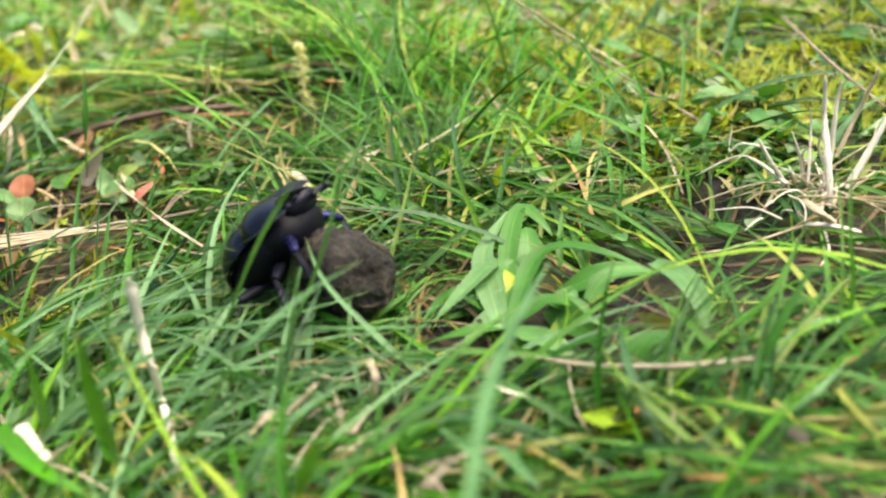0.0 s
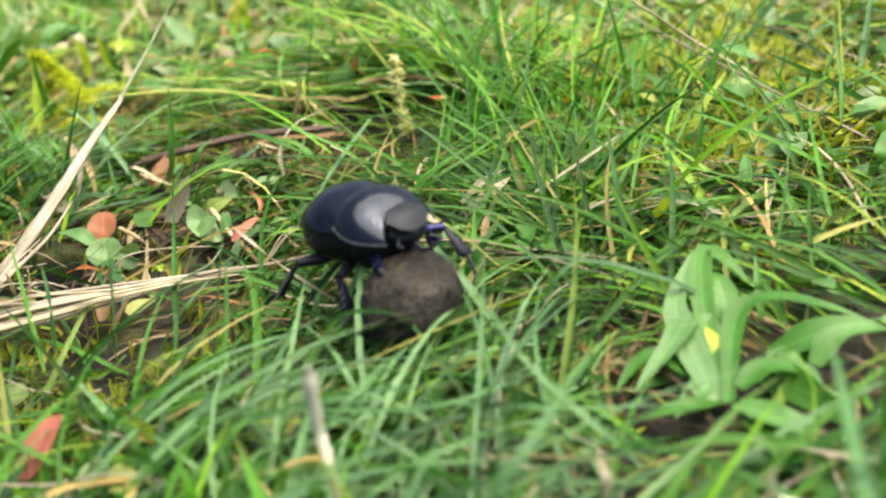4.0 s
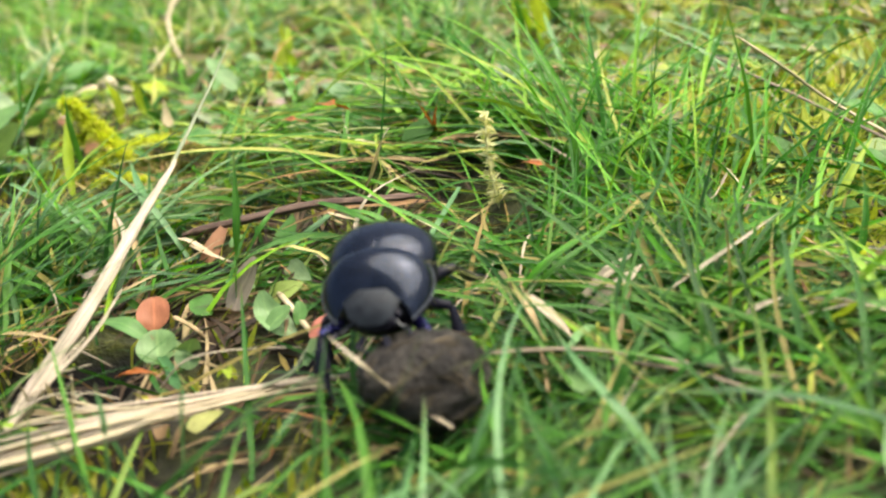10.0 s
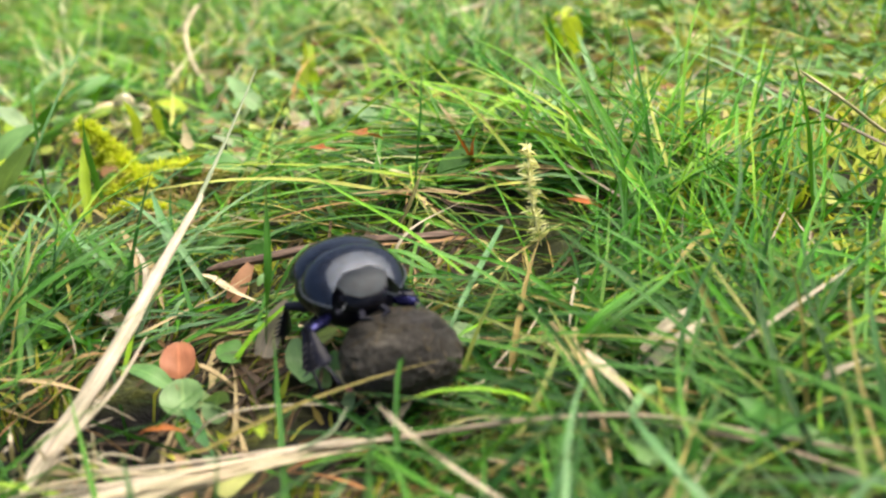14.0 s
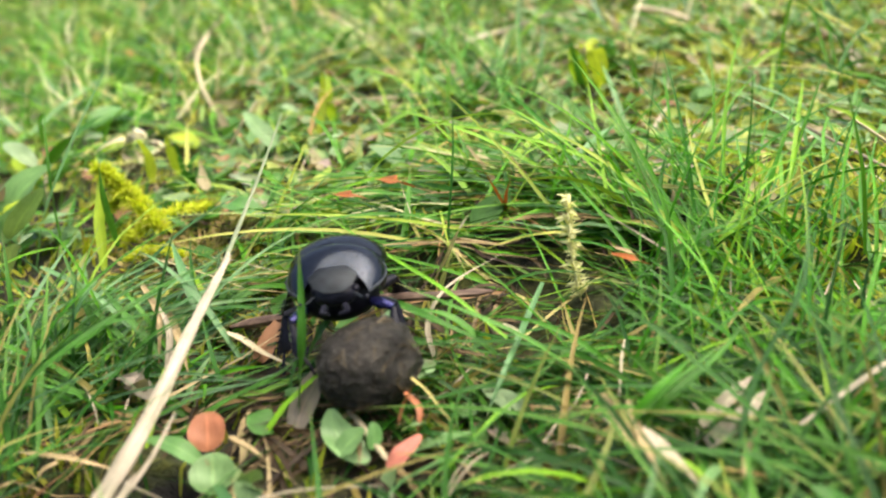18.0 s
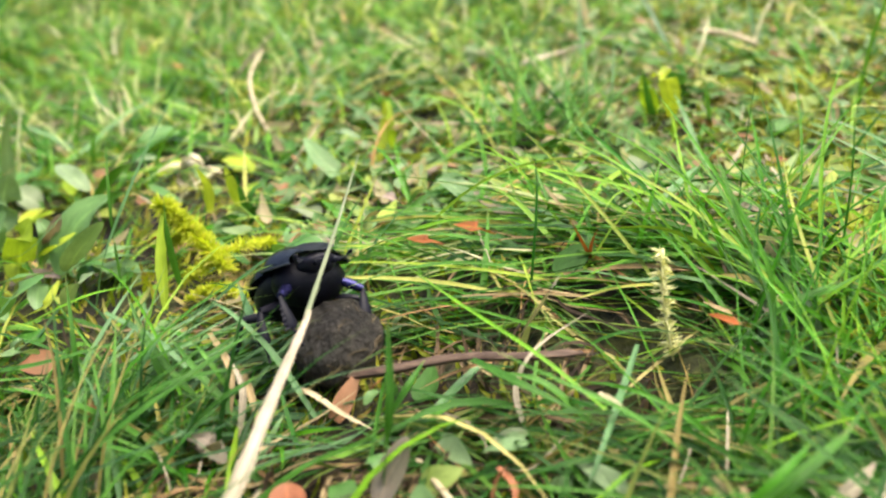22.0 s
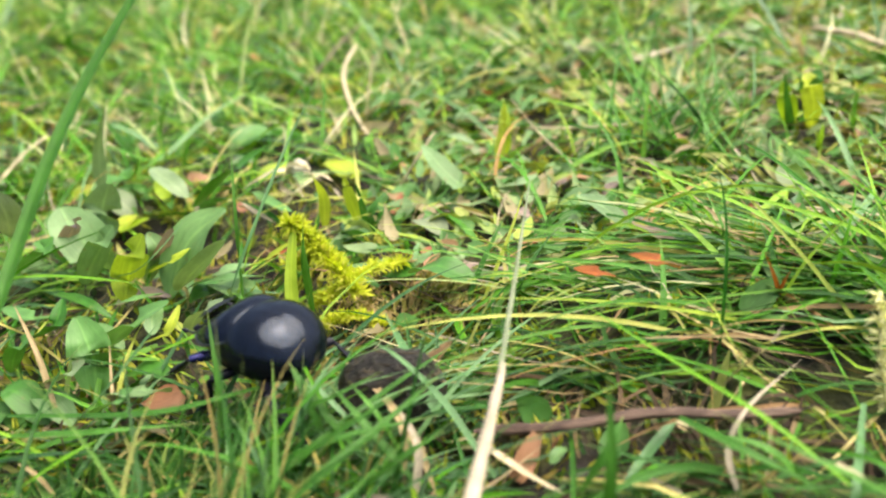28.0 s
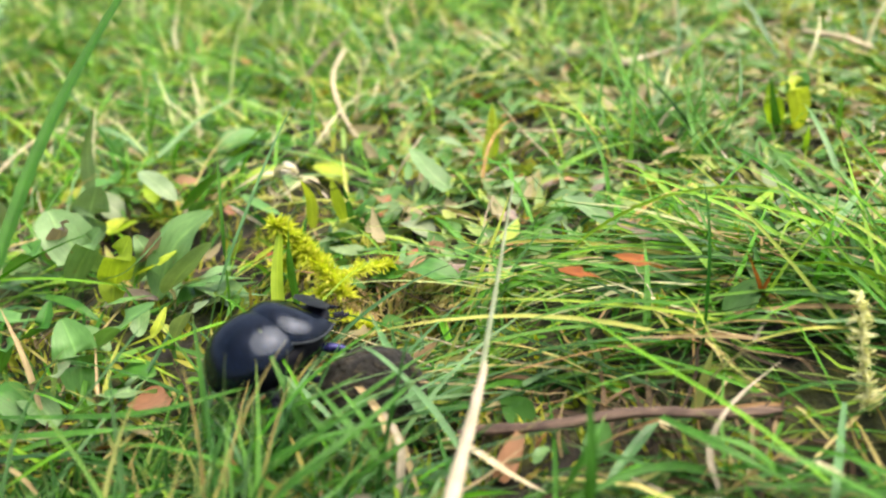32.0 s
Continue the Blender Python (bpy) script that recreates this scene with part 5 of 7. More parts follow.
ribbon("leaf", [(-0.6, 101.3, 2.0), (-2.8, 100.2, 2.9), (-5.7, 99.7, 2.9), (-9.7, 100.3, 1.6)], 2.53, LEAF_FRESH, "light green lance-shaped leaf of a rosette", "leaf", "lance", 0, rosette)
ribbon("leaf", [(1.0, 97.8, 2.5), (3.4, 90.0, 2.9), (3.7, 84.8, 2.5), (2.5, 81.0, 1.6)], 3.67, LEAF, "light green lance-shaped leaf of a rosette", "leaf", "lance", 0, rosette)
ribbon("leaf", [(10.7, 91.8, 1.6), (12.6, 93.1, 3.4), (15.1, 93.6, 3.8), (17.5, 93.9, 2.5)], 2.88, LEAF, "light green lance-shaped leaf of a rosette", "leaf", "lance", 0, rosette)
ribbon("leaf", [(0.6, 100.3, 2.5), (2.7, 96.4, 3.4), (4.7, 95.1, 2.9), (6.1, 93.8, 1.6)], 3.52, LEAF, "light green lance-shaped leaf of a rosette", "leaf", "lance", 0, rosette)
ribbon("leaf", [(1.3, 102.6, 2.5), (4.1, 104.0, 3.4), (7.3, 103.5, 2.9), (8.6, 102.3, 2.0)], 2.85, LEAF_FRESH, "light green lance-shaped leaf of a rosette", "leaf", "lance", 0, rosette)
ribbon("leaf", [(0.6, 106.1, 2.0), (0.7, 108.9, 3.4), (0.2, 110.8, 4.2)], 2.23, LEAF_YELLOW, "light green lance-shaped leaf of a rosette", "leaf", "lance", 0, rosette)
ribbon("leaf", [(-1.5, 105.3, 2.0), (-3.5, 108.1, 2.9), (-6.2, 108.7, 2.9), (-9.1, 106.0, 1.6)], 3.25, LEAF, "light green lance-shaped leaf of a rosette", "leaf", "lance", 0, rosette)
ribbon("leaf", [(6.5, 114.5, 2.0), (6.9, 117.3, 4.2), (7.7, 121.3, 6.0)], 0.95, LEAF_FRESH, "light green lance-shaped leaf of a rosette", "leaf", "lance", 0, rosette)
ribbon("leaf", [(5.7, 106.2, 2.0), (7.0, 106.2, 2.9), (7.2, 103.3, 2.0)], 1.60, LEAF_MINT, "light green lance-shaped leaf of a rosette", "leaf", "lance", 0, rosette)
ribbon("leaf", [(-1.0, 93.1, 1.6), (-3.8, 88.2, 2.5), (-6.5, 85.6, 2.0)], 2.56, LEAF, "light green lance-shaped leaf of a rosette", "leaf", "lance", 0, rosette)
ribbon("leaf", [(8.2, 85.3, 1.6), (11.5, 86.4, 2.9), (14.4, 87.5, 2.5)], 1.86, LEAF, "light green lance-shaped leaf of a rosette", "leaf", "lance", 0, rosette)
ribbon("grass_blade", [(-3.4, 45.2, 22.0), (-1.5, 62.5, 20.0), (1.7, 77.0, 18.0), (4.3, 87.9, 16.0)], 1.02, GRASS_BLUE, "long pale green blade leaning over the rosette", "grass blade", "blade", 0)
ribbon("leaf", [(5.9, 81.8, 4.0), (7.5, 78.7, 5.0), (9.4, 79.6, 3.0)], 3.25, LEAF_YELLOW, "yellow oval leaf low in the grass", "leaf", "leaf", 0)
ribbon("leaf", [(20.2, 81.8, 4.0), (21.4, 78.1, 4.0), (22.9, 75.3, 3.0)], 2.38, LEAF_PURPLE, "purplish withered leaf among the grass", "leaf", "leaf", 0)
ribbon("leaf", [(27.1, 142.7, 3.0), (28.1, 141.9, 6.0), (30.3, 146.5, 7.0)], 2.00, LEAF, "small pale green weed leaf", "leaf", "leaf", 0)
ribbon("leaf", [(0.8, 144.2, 4.0), (4.4, 138.3, 5.0), (8.1, 134.6, 4.0)], 2.00, LEAF, "small pale green weed leaf", "leaf", "leaf", 0)
ribbon("leaf", [(9.7, 139.2, 4.0), (10.8, 137.2, 7.0), (12.2, 142.4, 8.0)], 1.75, LEAF, "small pale green weed leaf", "leaf", "leaf", 0)
ribbon("leaf", [(39.9, 178.7, 4.0), (41.0, 177.7, 6.0), (42.1, 178.5, 8.0)], 2.50, LEAF, "small pale green weed leaf", "leaf", "leaf", 0)
ribbon("leaf", [(22.0, 201.7, 4.0), (23.5, 193.2, 5.0), (26.4, 189.9, 4.0)], 3.25, LEAF, "small pale green weed leaf", "leaf", "leaf", 0)
ribbon("leaf", [(35.2, 153.0, 3.0), (36.9, 150.1, 5.0), (38.0, 145.4, 4.0)], 3.25, LEAF, "small pale green weed leaf", "leaf", "leaf", 0)
ribbon("leaf", [(-13.7, 136.2, 4.0), (-11.3, 131.7, 4.0), (-8.5, 129.6, 3.0)], 3.00, LEAF, "small pale green weed leaf", "leaf", "leaf", 0)
ribbon("leaf", [(0.5, 138.4, 3.0), (1.0, 134.7, 6.0), (1.6, 133.0, 8.0)], 1.75, LEAF_YELLOW, "small yellow-green leaf among the grass", "leaf", "leaf", 0)
ribbon("leaf", [(-64.2, 103.4, 1.5), (-62.3, 104.8, 4.0), (-60.2, 106.5, 6.0)], 3.44, LEAF_PINK, "pinkish red fallen leaf", "leaf", "leaf", 0)
ribbon("leaf", [(-73.8, 119.1, 1.5), (-72.9, 119.6, 3.0), (-72.5, 121.0, 4.0)], 3.50, LEAF_RED, "orange-red leaf among grass", "leaf", "round", 0)
ribbon("leaf", [(-69.7, 154.3, 3.0), (-69.7, 155.7, 4.4), (-69.8, 157.4, 5.7)], 3.90, LEAF_RED, "round reddish leaf on a thin stem", "leaf", "round", 0)
ribbon("leaf", [(-68.4, 149.0, 1.5), (-68.5, 150.5, 2.8), (-68.6, 152.2, 4.1)], 4.57, LEAF_PALE, "oval grey-green leaf with a purple edge", "leaf", "round", 0)
ribbon("leaf", [(-50.2, 163.3, 3.0), (-48.5, 164.3, 4.0), (-46.6, 164.8, 4.5)], 2.50, LEAF_GREY, "small grey-green leaf among the grass", "leaf", "leaf", 0)
ribbon("leaf", [(-61.5, 156.8, 2.0), (-60.5, 158.3, 4.0), (-59.2, 159.2, 6.0), (-58.0, 160.1, 8.0)], 3.00, LEAF_PURPLE, "greyish purple pointed leaf among the grass", "leaf", "leaf", 0)
ribbon("leaf", [(-53.4, 151.1, 2.0), (-55.2, 152.1, 3.0), (-56.6, 154.0, 4.0), (-56.9, 155.0, 6.0)], 3.43, LEAF_GREY, "grey-green oval leaf with a reddish edge", "leaf", "leaf", 0)
ribbon("leaf", [(-50.9, 164.4, 3.0), (-48.8, 163.3, 4.0), (-46.4, 163.7, 5.0)], 2.40, LEAF_PALE, "pale oval leaf on the moss", "leaf", "leaf", 0)
ribbon("leaf", [(-51.4, 148.4, 3.0), (-49.9, 148.6, 4.0), (-47.9, 150.1, 5.0)], 2.24, LEAF_PINK, "pinkish red leaf among the grass", "leaf", "leaf", 0)
ribbon("leaf", [(-49.9, 152.7, 4.0), (-48.5, 152.3, 5.0), (-47.8, 153.5, 4.0)], 1.76, LEAF_PALE, "small pale leaf on the moss", "leaf", "leaf", 0)
ribbon("leaf", [(-53.0, 151.5, 3.0), (-52.6, 152.4, 4.0), (-52.8, 153.3, 5.0)], 1.65, LEAF, "small green leaf among the grass", "leaf", "leaf", 0)
ribbon("leaf", [(-47.8, 151.1, 3.0), (-45.5, 150.7, 4.0), (-43.3, 152.8, 3.0)], 1.85, LEAF_GREY, "grey-green leaf low in the grass", "leaf", "leaf", 0)
ribbon("leaf", [(-82.9, 169.0, 3.0), (-80.5, 168.2, 4.0), (-78.0, 165.8, 3.0)], 3.01, LEAF_PURPLE, "withered brownish leaf among the grass", "leaf", "leaf", 0)
ribbon("leaf", [(-41.7, 161.0, 3.0), (-39.1, 155.7, 4.0), (-38.5, 154.5, 3.0)], 2.62, LEAF_PALE, "pale oval leaf on the moss", "leaf", "leaf", 0)
ribbon("leaf_stalk", [(-48.6, 155.6, 7.0), (-49.7, 155.9, 5.0), (-50.6, 155.0, 3.0)], 0.79, LEAF_RED, "red leaf stalk among the grass", "leaf stalk", "blade", 0)
ribbon("leaf_stalk", [(-49.5, 156.7, 6.0), (-48.1, 154.6, 5.0), (-48.7, 152.2, 3.0)], 0.78, LEAF_RED, "red leaf stalk among the grass", "leaf stalk", "blade", 0)
ribbon("leaf", [(-64.5, 147.0, 1.5), (-64.5, 147.8, 3.0), (-63.5, 147.2, 5.0)], 2.93, LEAF_PALE, "pointed grey-green leaf among the grass", "leaf", "leaf", 0)
ribbon("leaf", [(-70.9, 142.6, 4.0), (-68.5, 141.6, 5.0), (-66.1, 142.0, 4.0)], 1.40, LEAF_ORANGE, "glossy red curled leaf among the grass", "leaf", "leaf", 0)
ribbon("leaf", [(-83.1, 169.8, 4.0), (-79.5, 165.8, 6.0), (-78.7, 166.0, 4.0)], 2.62, LEAF_PURPLE, "reddish withered leaf behind the straw", "leaf", "leaf", 0)
ribbon("leaf", [(-60.3, 142.0, 3.0), (-59.2, 141.7, 4.0), (-58.4, 139.6, 4.0)], 1.17, LEAF_YELLOW, "tiny yellow-green leaf beside the straws", "leaf", "leaf", 0)
ribbon("leaf", [(-76.2, 156.4, 4.0), (-72.3, 152.7, 5.0), (-69.6, 152.1, 3.0)], 2.37, LEAF, "dull green leaf beside the round leaf", "leaf", "leaf", 0)
stalk("leaf_stalk", [(-67.2, 154.2, 4.5), (-65.3, 153.5, 3.5), (-63.3, 152.5, 2.0)], 0.35, 0.24, DRY_BROWN, "thin brown leaf stalk", "leaf stalk")
stalk("straw", [(-78.7, 136.1, 3.0), (-75.0, 135.3, 8.0), (-72.8, 142.8, 9.0)], 0.13, 0.10, STRAW, "thin dry thread beside the straws", "straw")
stalk("straw", [(-81.6, 137.8, 4.0), (-77.3, 137.5, 8.0), (-75.8, 145.2, 6.0)], 0.13, 0.11, STRAW, "thin dry thread beside the straws", "straw")
stalk("straw", [(-77.9, 149.3, 5.0), (-74.1, 144.9, 6.0), (-72.4, 146.7, 3.0)], 0.14, 0.11, STRAW, "thin dry thread beside the straws", "straw")
stalk("straw", [(-66.1, 141.1, 3.0), (-62.7, 140.7, 6.0), (-58.1, 141.8, 6.0), (-51.3, 142.6, 5.0)], 0.13, 0.11, STRAW, "thin dry thread beside the straws", "straw")
stalk("straw", [(-80.7, 141.3, 4.0), (-75.8, 138.8, 7.0), (-73.6, 144.3, 5.0)], 0.13, 0.11, STRAW, "thin dry thread beside the straws", "straw")
ribbon("leaf", [(-41.3, 159.8, 2.0), (-39.7, 156.7, 3.0), (-38.1, 156.4, 2.0)], 3.50, LEAF, "oval green leaf among the grass", "leaf", "leaf", 0)
stalk("dry_stalk", [(-57.9, 163.7, 3.0), (-54.5, 156.1, 3.5), (-51.3, 149.3, 3.0)], 0.40, 0.30, STRAW_PALE, "short white stem lying on the soil", "stalk")
ribbon("leaf", [(-16.3, 134.4, 3.0), (-15.4, 133.4, 5.0), (-13.7, 133.8, 6.0)], 4.25, LEAF, "oval blue-green leaf among the grass", "leaf", "leaf", 0)
ribbon("leaf", [(-22.4, 155.8, 3.0), (-21.6, 155.0, 4.0), (-20.4, 155.3, 4.0)], 2.50, LEAF, "small round leaf among the grass", "leaf", "leaf", 0)
ribbon("leaf", [(-15.1, 136.4, 3.0), (-14.1, 135.5, 4.0), (-13.1, 135.1, 5.0)], 3.00, LEAF, "small round leaf among the grass", "leaf", "leaf", 0)
ribbon("leaf", [(-51.1, 160.8, 5.0), (-49.1, 160.0, 6.0), (-46.4, 160.5, 6.0)], 2.50, LEAF_GREY, "small grey-green leaf among the grass", "leaf", "leaf", 0)
ribbon("leaf", [(-56.4, 151.2, 3.0), (-55.0, 151.7, 4.0), (-53.5, 152.2, 5.0)], 2.75, LEAF_GREY, "small grey-green leaf among the grass", "leaf", "leaf", 0)
ribbon("leaf", [(-52.8, 198.2, 14.0), (-50.9, 193.1, 15.5), (-48.1, 193.6, 14.0)], 2.80, LEAF_ORANGE, "orange-red dead leaf on the grass", "leaf", "leaf", 0)
ribbon("leaf", [(-58.9, 200.0, 12.0), (-57.2, 196.2, 13.0), (-54.6, 196.7, 12.0)], 2.52, LEAF_ORANGE, "orange-brown dead leaf on the grass", "leaf", "leaf", 0)
ribbon("leaf", [(-25.6, 177.8, 9.0), (-24.0, 173.8, 10.0), (-22.0, 173.9, 9.0)], 1.50, LEAF_ORANGE, "orange dead leaf on the grass", "leaf", "leaf", 0)
ribbon("leaf", [(-56.4, 231.7, 8.0), (-53.8, 224.5, 9.0), (-50.7, 218.5, 8.0)], 3.08, LEAF_GREY, "grey-green pointed leaf among the grass", "leaf", "leaf", 0)
ribbon("leaf", [(-79.6, 214.1, 6.0), (-75.9, 211.4, 8.0), (-71.0, 210.1, 6.0)], 4.76, LEAF, "green leaf beside moss", "leaf", "leaf", 0)
ribbon("leaf", [(-48.7, 192.5, 8.0), (-45.4, 191.9, 8.0), (-42.1, 191.3, 7.0)], 1.96, LEAF, "pale green flat blade", "leaf", "leaf", 0)
ribbon("leaf", [(-119.8, 218.1, 3.0), (-119.1, 219.0, 6.0), (-116.8, 217.3, 10.0), (-115.1, 217.8, 13.0)], 4.90, LEAF_YELLOW, "bright yellow-green upright leaf low in the turf", "leaf", "leaf", 0, weed_plant)
ribbon("leaf", [(-123.9, 226.5, 4.0), (-126.2, 226.1, 8.0), (-128.9, 227.8, 11.0), (-130.7, 230.1, 13.0)], 7.45, LEAF_GREY, "broad pale leaf with a purple tip low in the turf", "leaf", "leaf", 0, weed_plant)
ribbon("leaf", [(-127.5, 234.8, 5.0), (-127.5, 236.4, 9.0), (-125.2, 235.9, 14.0)], 6.26, LEAF_PALE, "pale green upright leaf low in the turf", "leaf", "leaf", 0, weed_plant)
ribbon("leaf", [(-134.8, 257.0, 5.0), (-133.1, 255.4, 13.0), (-129.2, 252.2, 21.0)], 2.97, LEAF_PALE, "pale green upright leaf low in the turf", "leaf", "lance", 35, weed_plant)
ribbon("leaf", [(-118.2, 223.9, 3.0), (-115.1, 222.2, 8.0), (-116.3, 223.0, 11.0)], 3.16, LEAF_PALE, "pale leaf with a purple edge low in the turf", "leaf", "leaf", 0, weed_plant)
ribbon("leaf", [(-114.0, 219.7, 3.0), (-111.5, 221.5, 8.0), (-108.8, 222.9, 11.0), (-105.1, 224.1, 13.0)], 7.17, LEAF_GREY, "broad grey-green leaf low in the turf", "leaf", "leaf", 0, weed_plant)
ribbon("leaf", [(-101.3, 222.8, 5.0), (-104.4, 217.4, 7.0), (-111.2, 218.7, 4.0)], 2.63, LEAF_GREY, "pale green narrow leaf low in the turf", "leaf", "leaf", 0, weed_plant)
ribbon("leaf", [(-117.1, 248.8, 4.0), (-111.6, 246.8, 9.0), (-106.9, 246.6, 12.0), (-103.4, 247.2, 14.0)], 3.93, LEAF_DARK, "dark green leaf pointing up low in the turf", "leaf", "lance", 0, weed_plant)
ribbon("leaf", [(-126.1, 258.4, 8.0), (-122.0, 253.7, 7.0), (-118.7, 251.0, 5.0)], 3.93, LEAF_PALE, "pale bluish leaf low in the turf", "leaf", "leaf", 0, weed_plant)
ribbon("leaf", [(-116.3, 193.8, 3.0), (-116.0, 195.2, 6.0), (-116.2, 195.4, 9.0), (-118.2, 198.6, 11.0)], 5.71, LEAF, "broad green leaf low in the turf", "leaf", "leaf", 0, weed_plant)
ribbon("leaf", [(-117.2, 203.5, 4.0), (-113.3, 200.8, 8.0), (-107.6, 200.9, 11.0)], 4.27, LEAF, "broad green leaf low in the turf", "leaf", "leaf", 0, weed_plant)
ribbon("leaf", [(-113.5, 203.4, 4.0), (-109.3, 202.4, 6.0), (-108.1, 205.9, 8.0)], 1.69, LEAF_YELLOW, "yellow withered leaf low in the turf", "leaf", "leaf", 0, weed_plant)
ribbon("leaf", [(-112.9, 191.8, 4.0), (-107.4, 185.9, 8.0), (-105.4, 188.3, 6.0)], 5.05, LEAF_PALE, "pale bluish leaf low in the turf", "leaf", "leaf", 0, weed_plant)
ribbon("leaf", [(-117.4, 222.5, 5.0), (-112.8, 219.1, 8.0), (-110.3, 221.0, 9.0)], 1.87, LEAF_YELLOW, "yellow-green narrow leaf low in the turf", "leaf", "leaf", 0, weed_plant)
ribbon("leaf", [(-130.1, 220.4, 4.0), (-123.1, 212.9, 6.0), (-118.2, 210.3, 4.0)], 2.27, LEAF_DARK, "green narrow leaf low in the turf", "leaf", "lance", 0, weed_plant)
ribbon("leaf", [(-144.1, 240.1, 5.0), (-142.5, 237.0, 10.0), (-142.9, 236.4, 14.0)], 5.17, LEAF_GREY, "pale green broad leaf low in the turf", "leaf", "leaf", 0, weed_plant)
ribbon("leaf", [(-104.4, 221.1, 5.0), (-99.8, 219.8, 7.0), (-96.3, 220.3, 9.0)], 1.54, LEAF_YELLOW, "yellow withered leaf low in the turf", "leaf", "leaf", 0, weed_plant)
ribbon("leaf", [(-100.2, 221.0, 6.0), (-97.6, 219.0, 8.0), (-96.5, 220.7, 8.0)], 1.00, LEAF_ORANGE, "orange withered leaf tip low in the turf", "leaf", "leaf", 0, weed_plant)
ribbon("leaf", [(-93.8, 204.1, 3.0), (-94.1, 207.9, 9.0), (-93.8, 211.1, 13.0), (-93.5, 214.0, 16.0)], 1.85, LEAF_YELLOW, "upright yellow-green leaf low in the turf", "leaf", "lance", 0, weed_plant)
ribbon("leaf", [(-132.8, 232.0, 3.0), (-134.6, 231.9, 6.0), (-137.0, 232.2, 7.0)], 3.70, LEAF, "broad green leaf low in the turf", "leaf", "leaf", 0, weed_plant)
ribbon("leaf", [(-94.3, 237.0, 4.0), (-93.7, 236.0, 9.0), (-94.3, 233.9, 13.0)], 2.01, LEAF_YELLOW, "yellow-green upright leaf low in the turf", "leaf", "lance", 0, far_weed)
ribbon("leaf", [(-89.2, 237.1, 4.0), (-89.9, 236.3, 9.0), (-90.3, 236.3, 12.0)], 2.35, LEAF_YELLOW, "yellow-green upright leaf low in the turf", "leaf", "lance", 0, far_weed)
ribbon("leaf", [(-107.6, 251.1, 5.0), (-101.5, 239.1, 7.0), (-97.0, 238.5, 5.0)], 2.28, LEAF, "pale green narrow leaf low in the turf", "leaf", "lance", 0, far_weed)
ribbon("leaf", [(-87.2, 232.7, 3.0), (-87.6, 232.8, 8.0), (-88.1, 232.8, 12.0)], 1.32, LEAF_DARK, "dark green narrow leaf low in the turf", "leaf", "lance", 0, far_weed)
ribbon("leaf", [(-87.2, 232.7, 3.0), (-85.0, 232.5, 7.0), (-81.2, 233.2, 8.0)], 1.32, LEAF_DARK, "dark green narrow leaf low in the turf", "leaf", "lance", 0, far_weed)
ribbon("leaf", [(-87.2, 232.7, 3.0), (-86.1, 232.5, 8.0), (-83.5, 234.7, 10.0)], 1.32, LEAF, "dark green narrow leaf low in the turf", "leaf", "lance", 0, far_weed)
ribbon("leaf", [(-71.3, 243.5, 4.0), (-75.3, 243.7, 8.0), (-79.4, 249.7, 11.0)], 3.68, LEAF_GREY, "grey-green lance-shaped leaf low in the turf", "leaf", "leaf", 0)
ribbon("leaf", [(-70.0, 247.9, 4.0), (-65.9, 242.0, 6.0), (-61.9, 243.3, 7.0)], 2.96, LEAF_PALE, "pale grey-green leaf in the turf low in the turf", "leaf", "leaf", 0)
ribbon("leaf", [(-67.5, 234.9, 4.0), (-64.9, 231.8, 6.0), (-61.8, 231.7, 4.0)], 2.46, LEAF_PURPLE, "purplish grey leaf in the turf low in the turf", "leaf", "leaf", 0)
ribbon("leaf", [(-86.1, 259.2, 4.0), (-82.7, 255.7, 7.0), (-77.8, 253.9, 9.0)], 2.42, LEAF, "green leaf in the turf low in the turf", "leaf", "leaf", 0)
ribbon("leaf", [(-72.6, 253.4, 5.0), (-67.9, 250.9, 7.0), (-62.1, 251.4, 6.0)], 2.36, LEAF, "green leaf in the turf low in the turf", "leaf", "lance", 0)
ribbon("leaf", [(-79.0, 271.7, 4.0), (-75.5, 265.2, 7.0), (-71.7, 262.7, 6.0)], 2.34, LEAF_PALE, "pale leaf in the turf low in the turf", "leaf", "leaf", 0)
ribbon("leaf", [(-22.4, 239.8, 4.0), (-25.9, 234.8, 8.0), (-27.2, 234.4, 10.0)], 2.78, LEAF_PALE, "pale bluish upright leaf in the turf low in the turf", "leaf", "leaf", 0)
ribbon("leaf", [(-18.3, 265.1, 3.0), (-19.6, 262.3, 8.0), (-20.5, 261.7, 14.0)], 1.68, LEAF_FRESH, "upright light green leaf low in the turf", "leaf", "lance", 0)
ribbon("leaf", [(-15.2, 264.3, 3.0), (-15.8, 261.1, 9.0), (-17.3, 260.9, 13.0), (-19.0, 261.6, 12.0)], 3.71, LEAF_YELLOW, "yellow-green folded leaf low in the turf", "leaf", "leaf", 0)
ribbon("leaf", [(-68.1, 257.7, 3.0), (-66.7, 260.0, 9.0), (-66.0, 259.5, 14.0)], 2.05, LEAF_YELLOW, "upright yellow-green blade low in the turf", "leaf", "lance", 0)
ribbon("leaf", [(-51.1, 232.5, 5.0), (-48.2, 218.0, 8.0), (-44.2, 215.4, 6.0)], 2.44, LEAF_PURPLE, "grey-purple pointed leaf on the grass low in the turf", "leaf", "leaf", 0)
ribbon("leaf", [(-11.7, 280.7, 3.0), (-12.4, 274.7, 8.0), (-11.1, 274.4, 10.0)], 4.20, LEAF, "green leaf standing up growing low in the turf", "leaf", "leaf", 0)
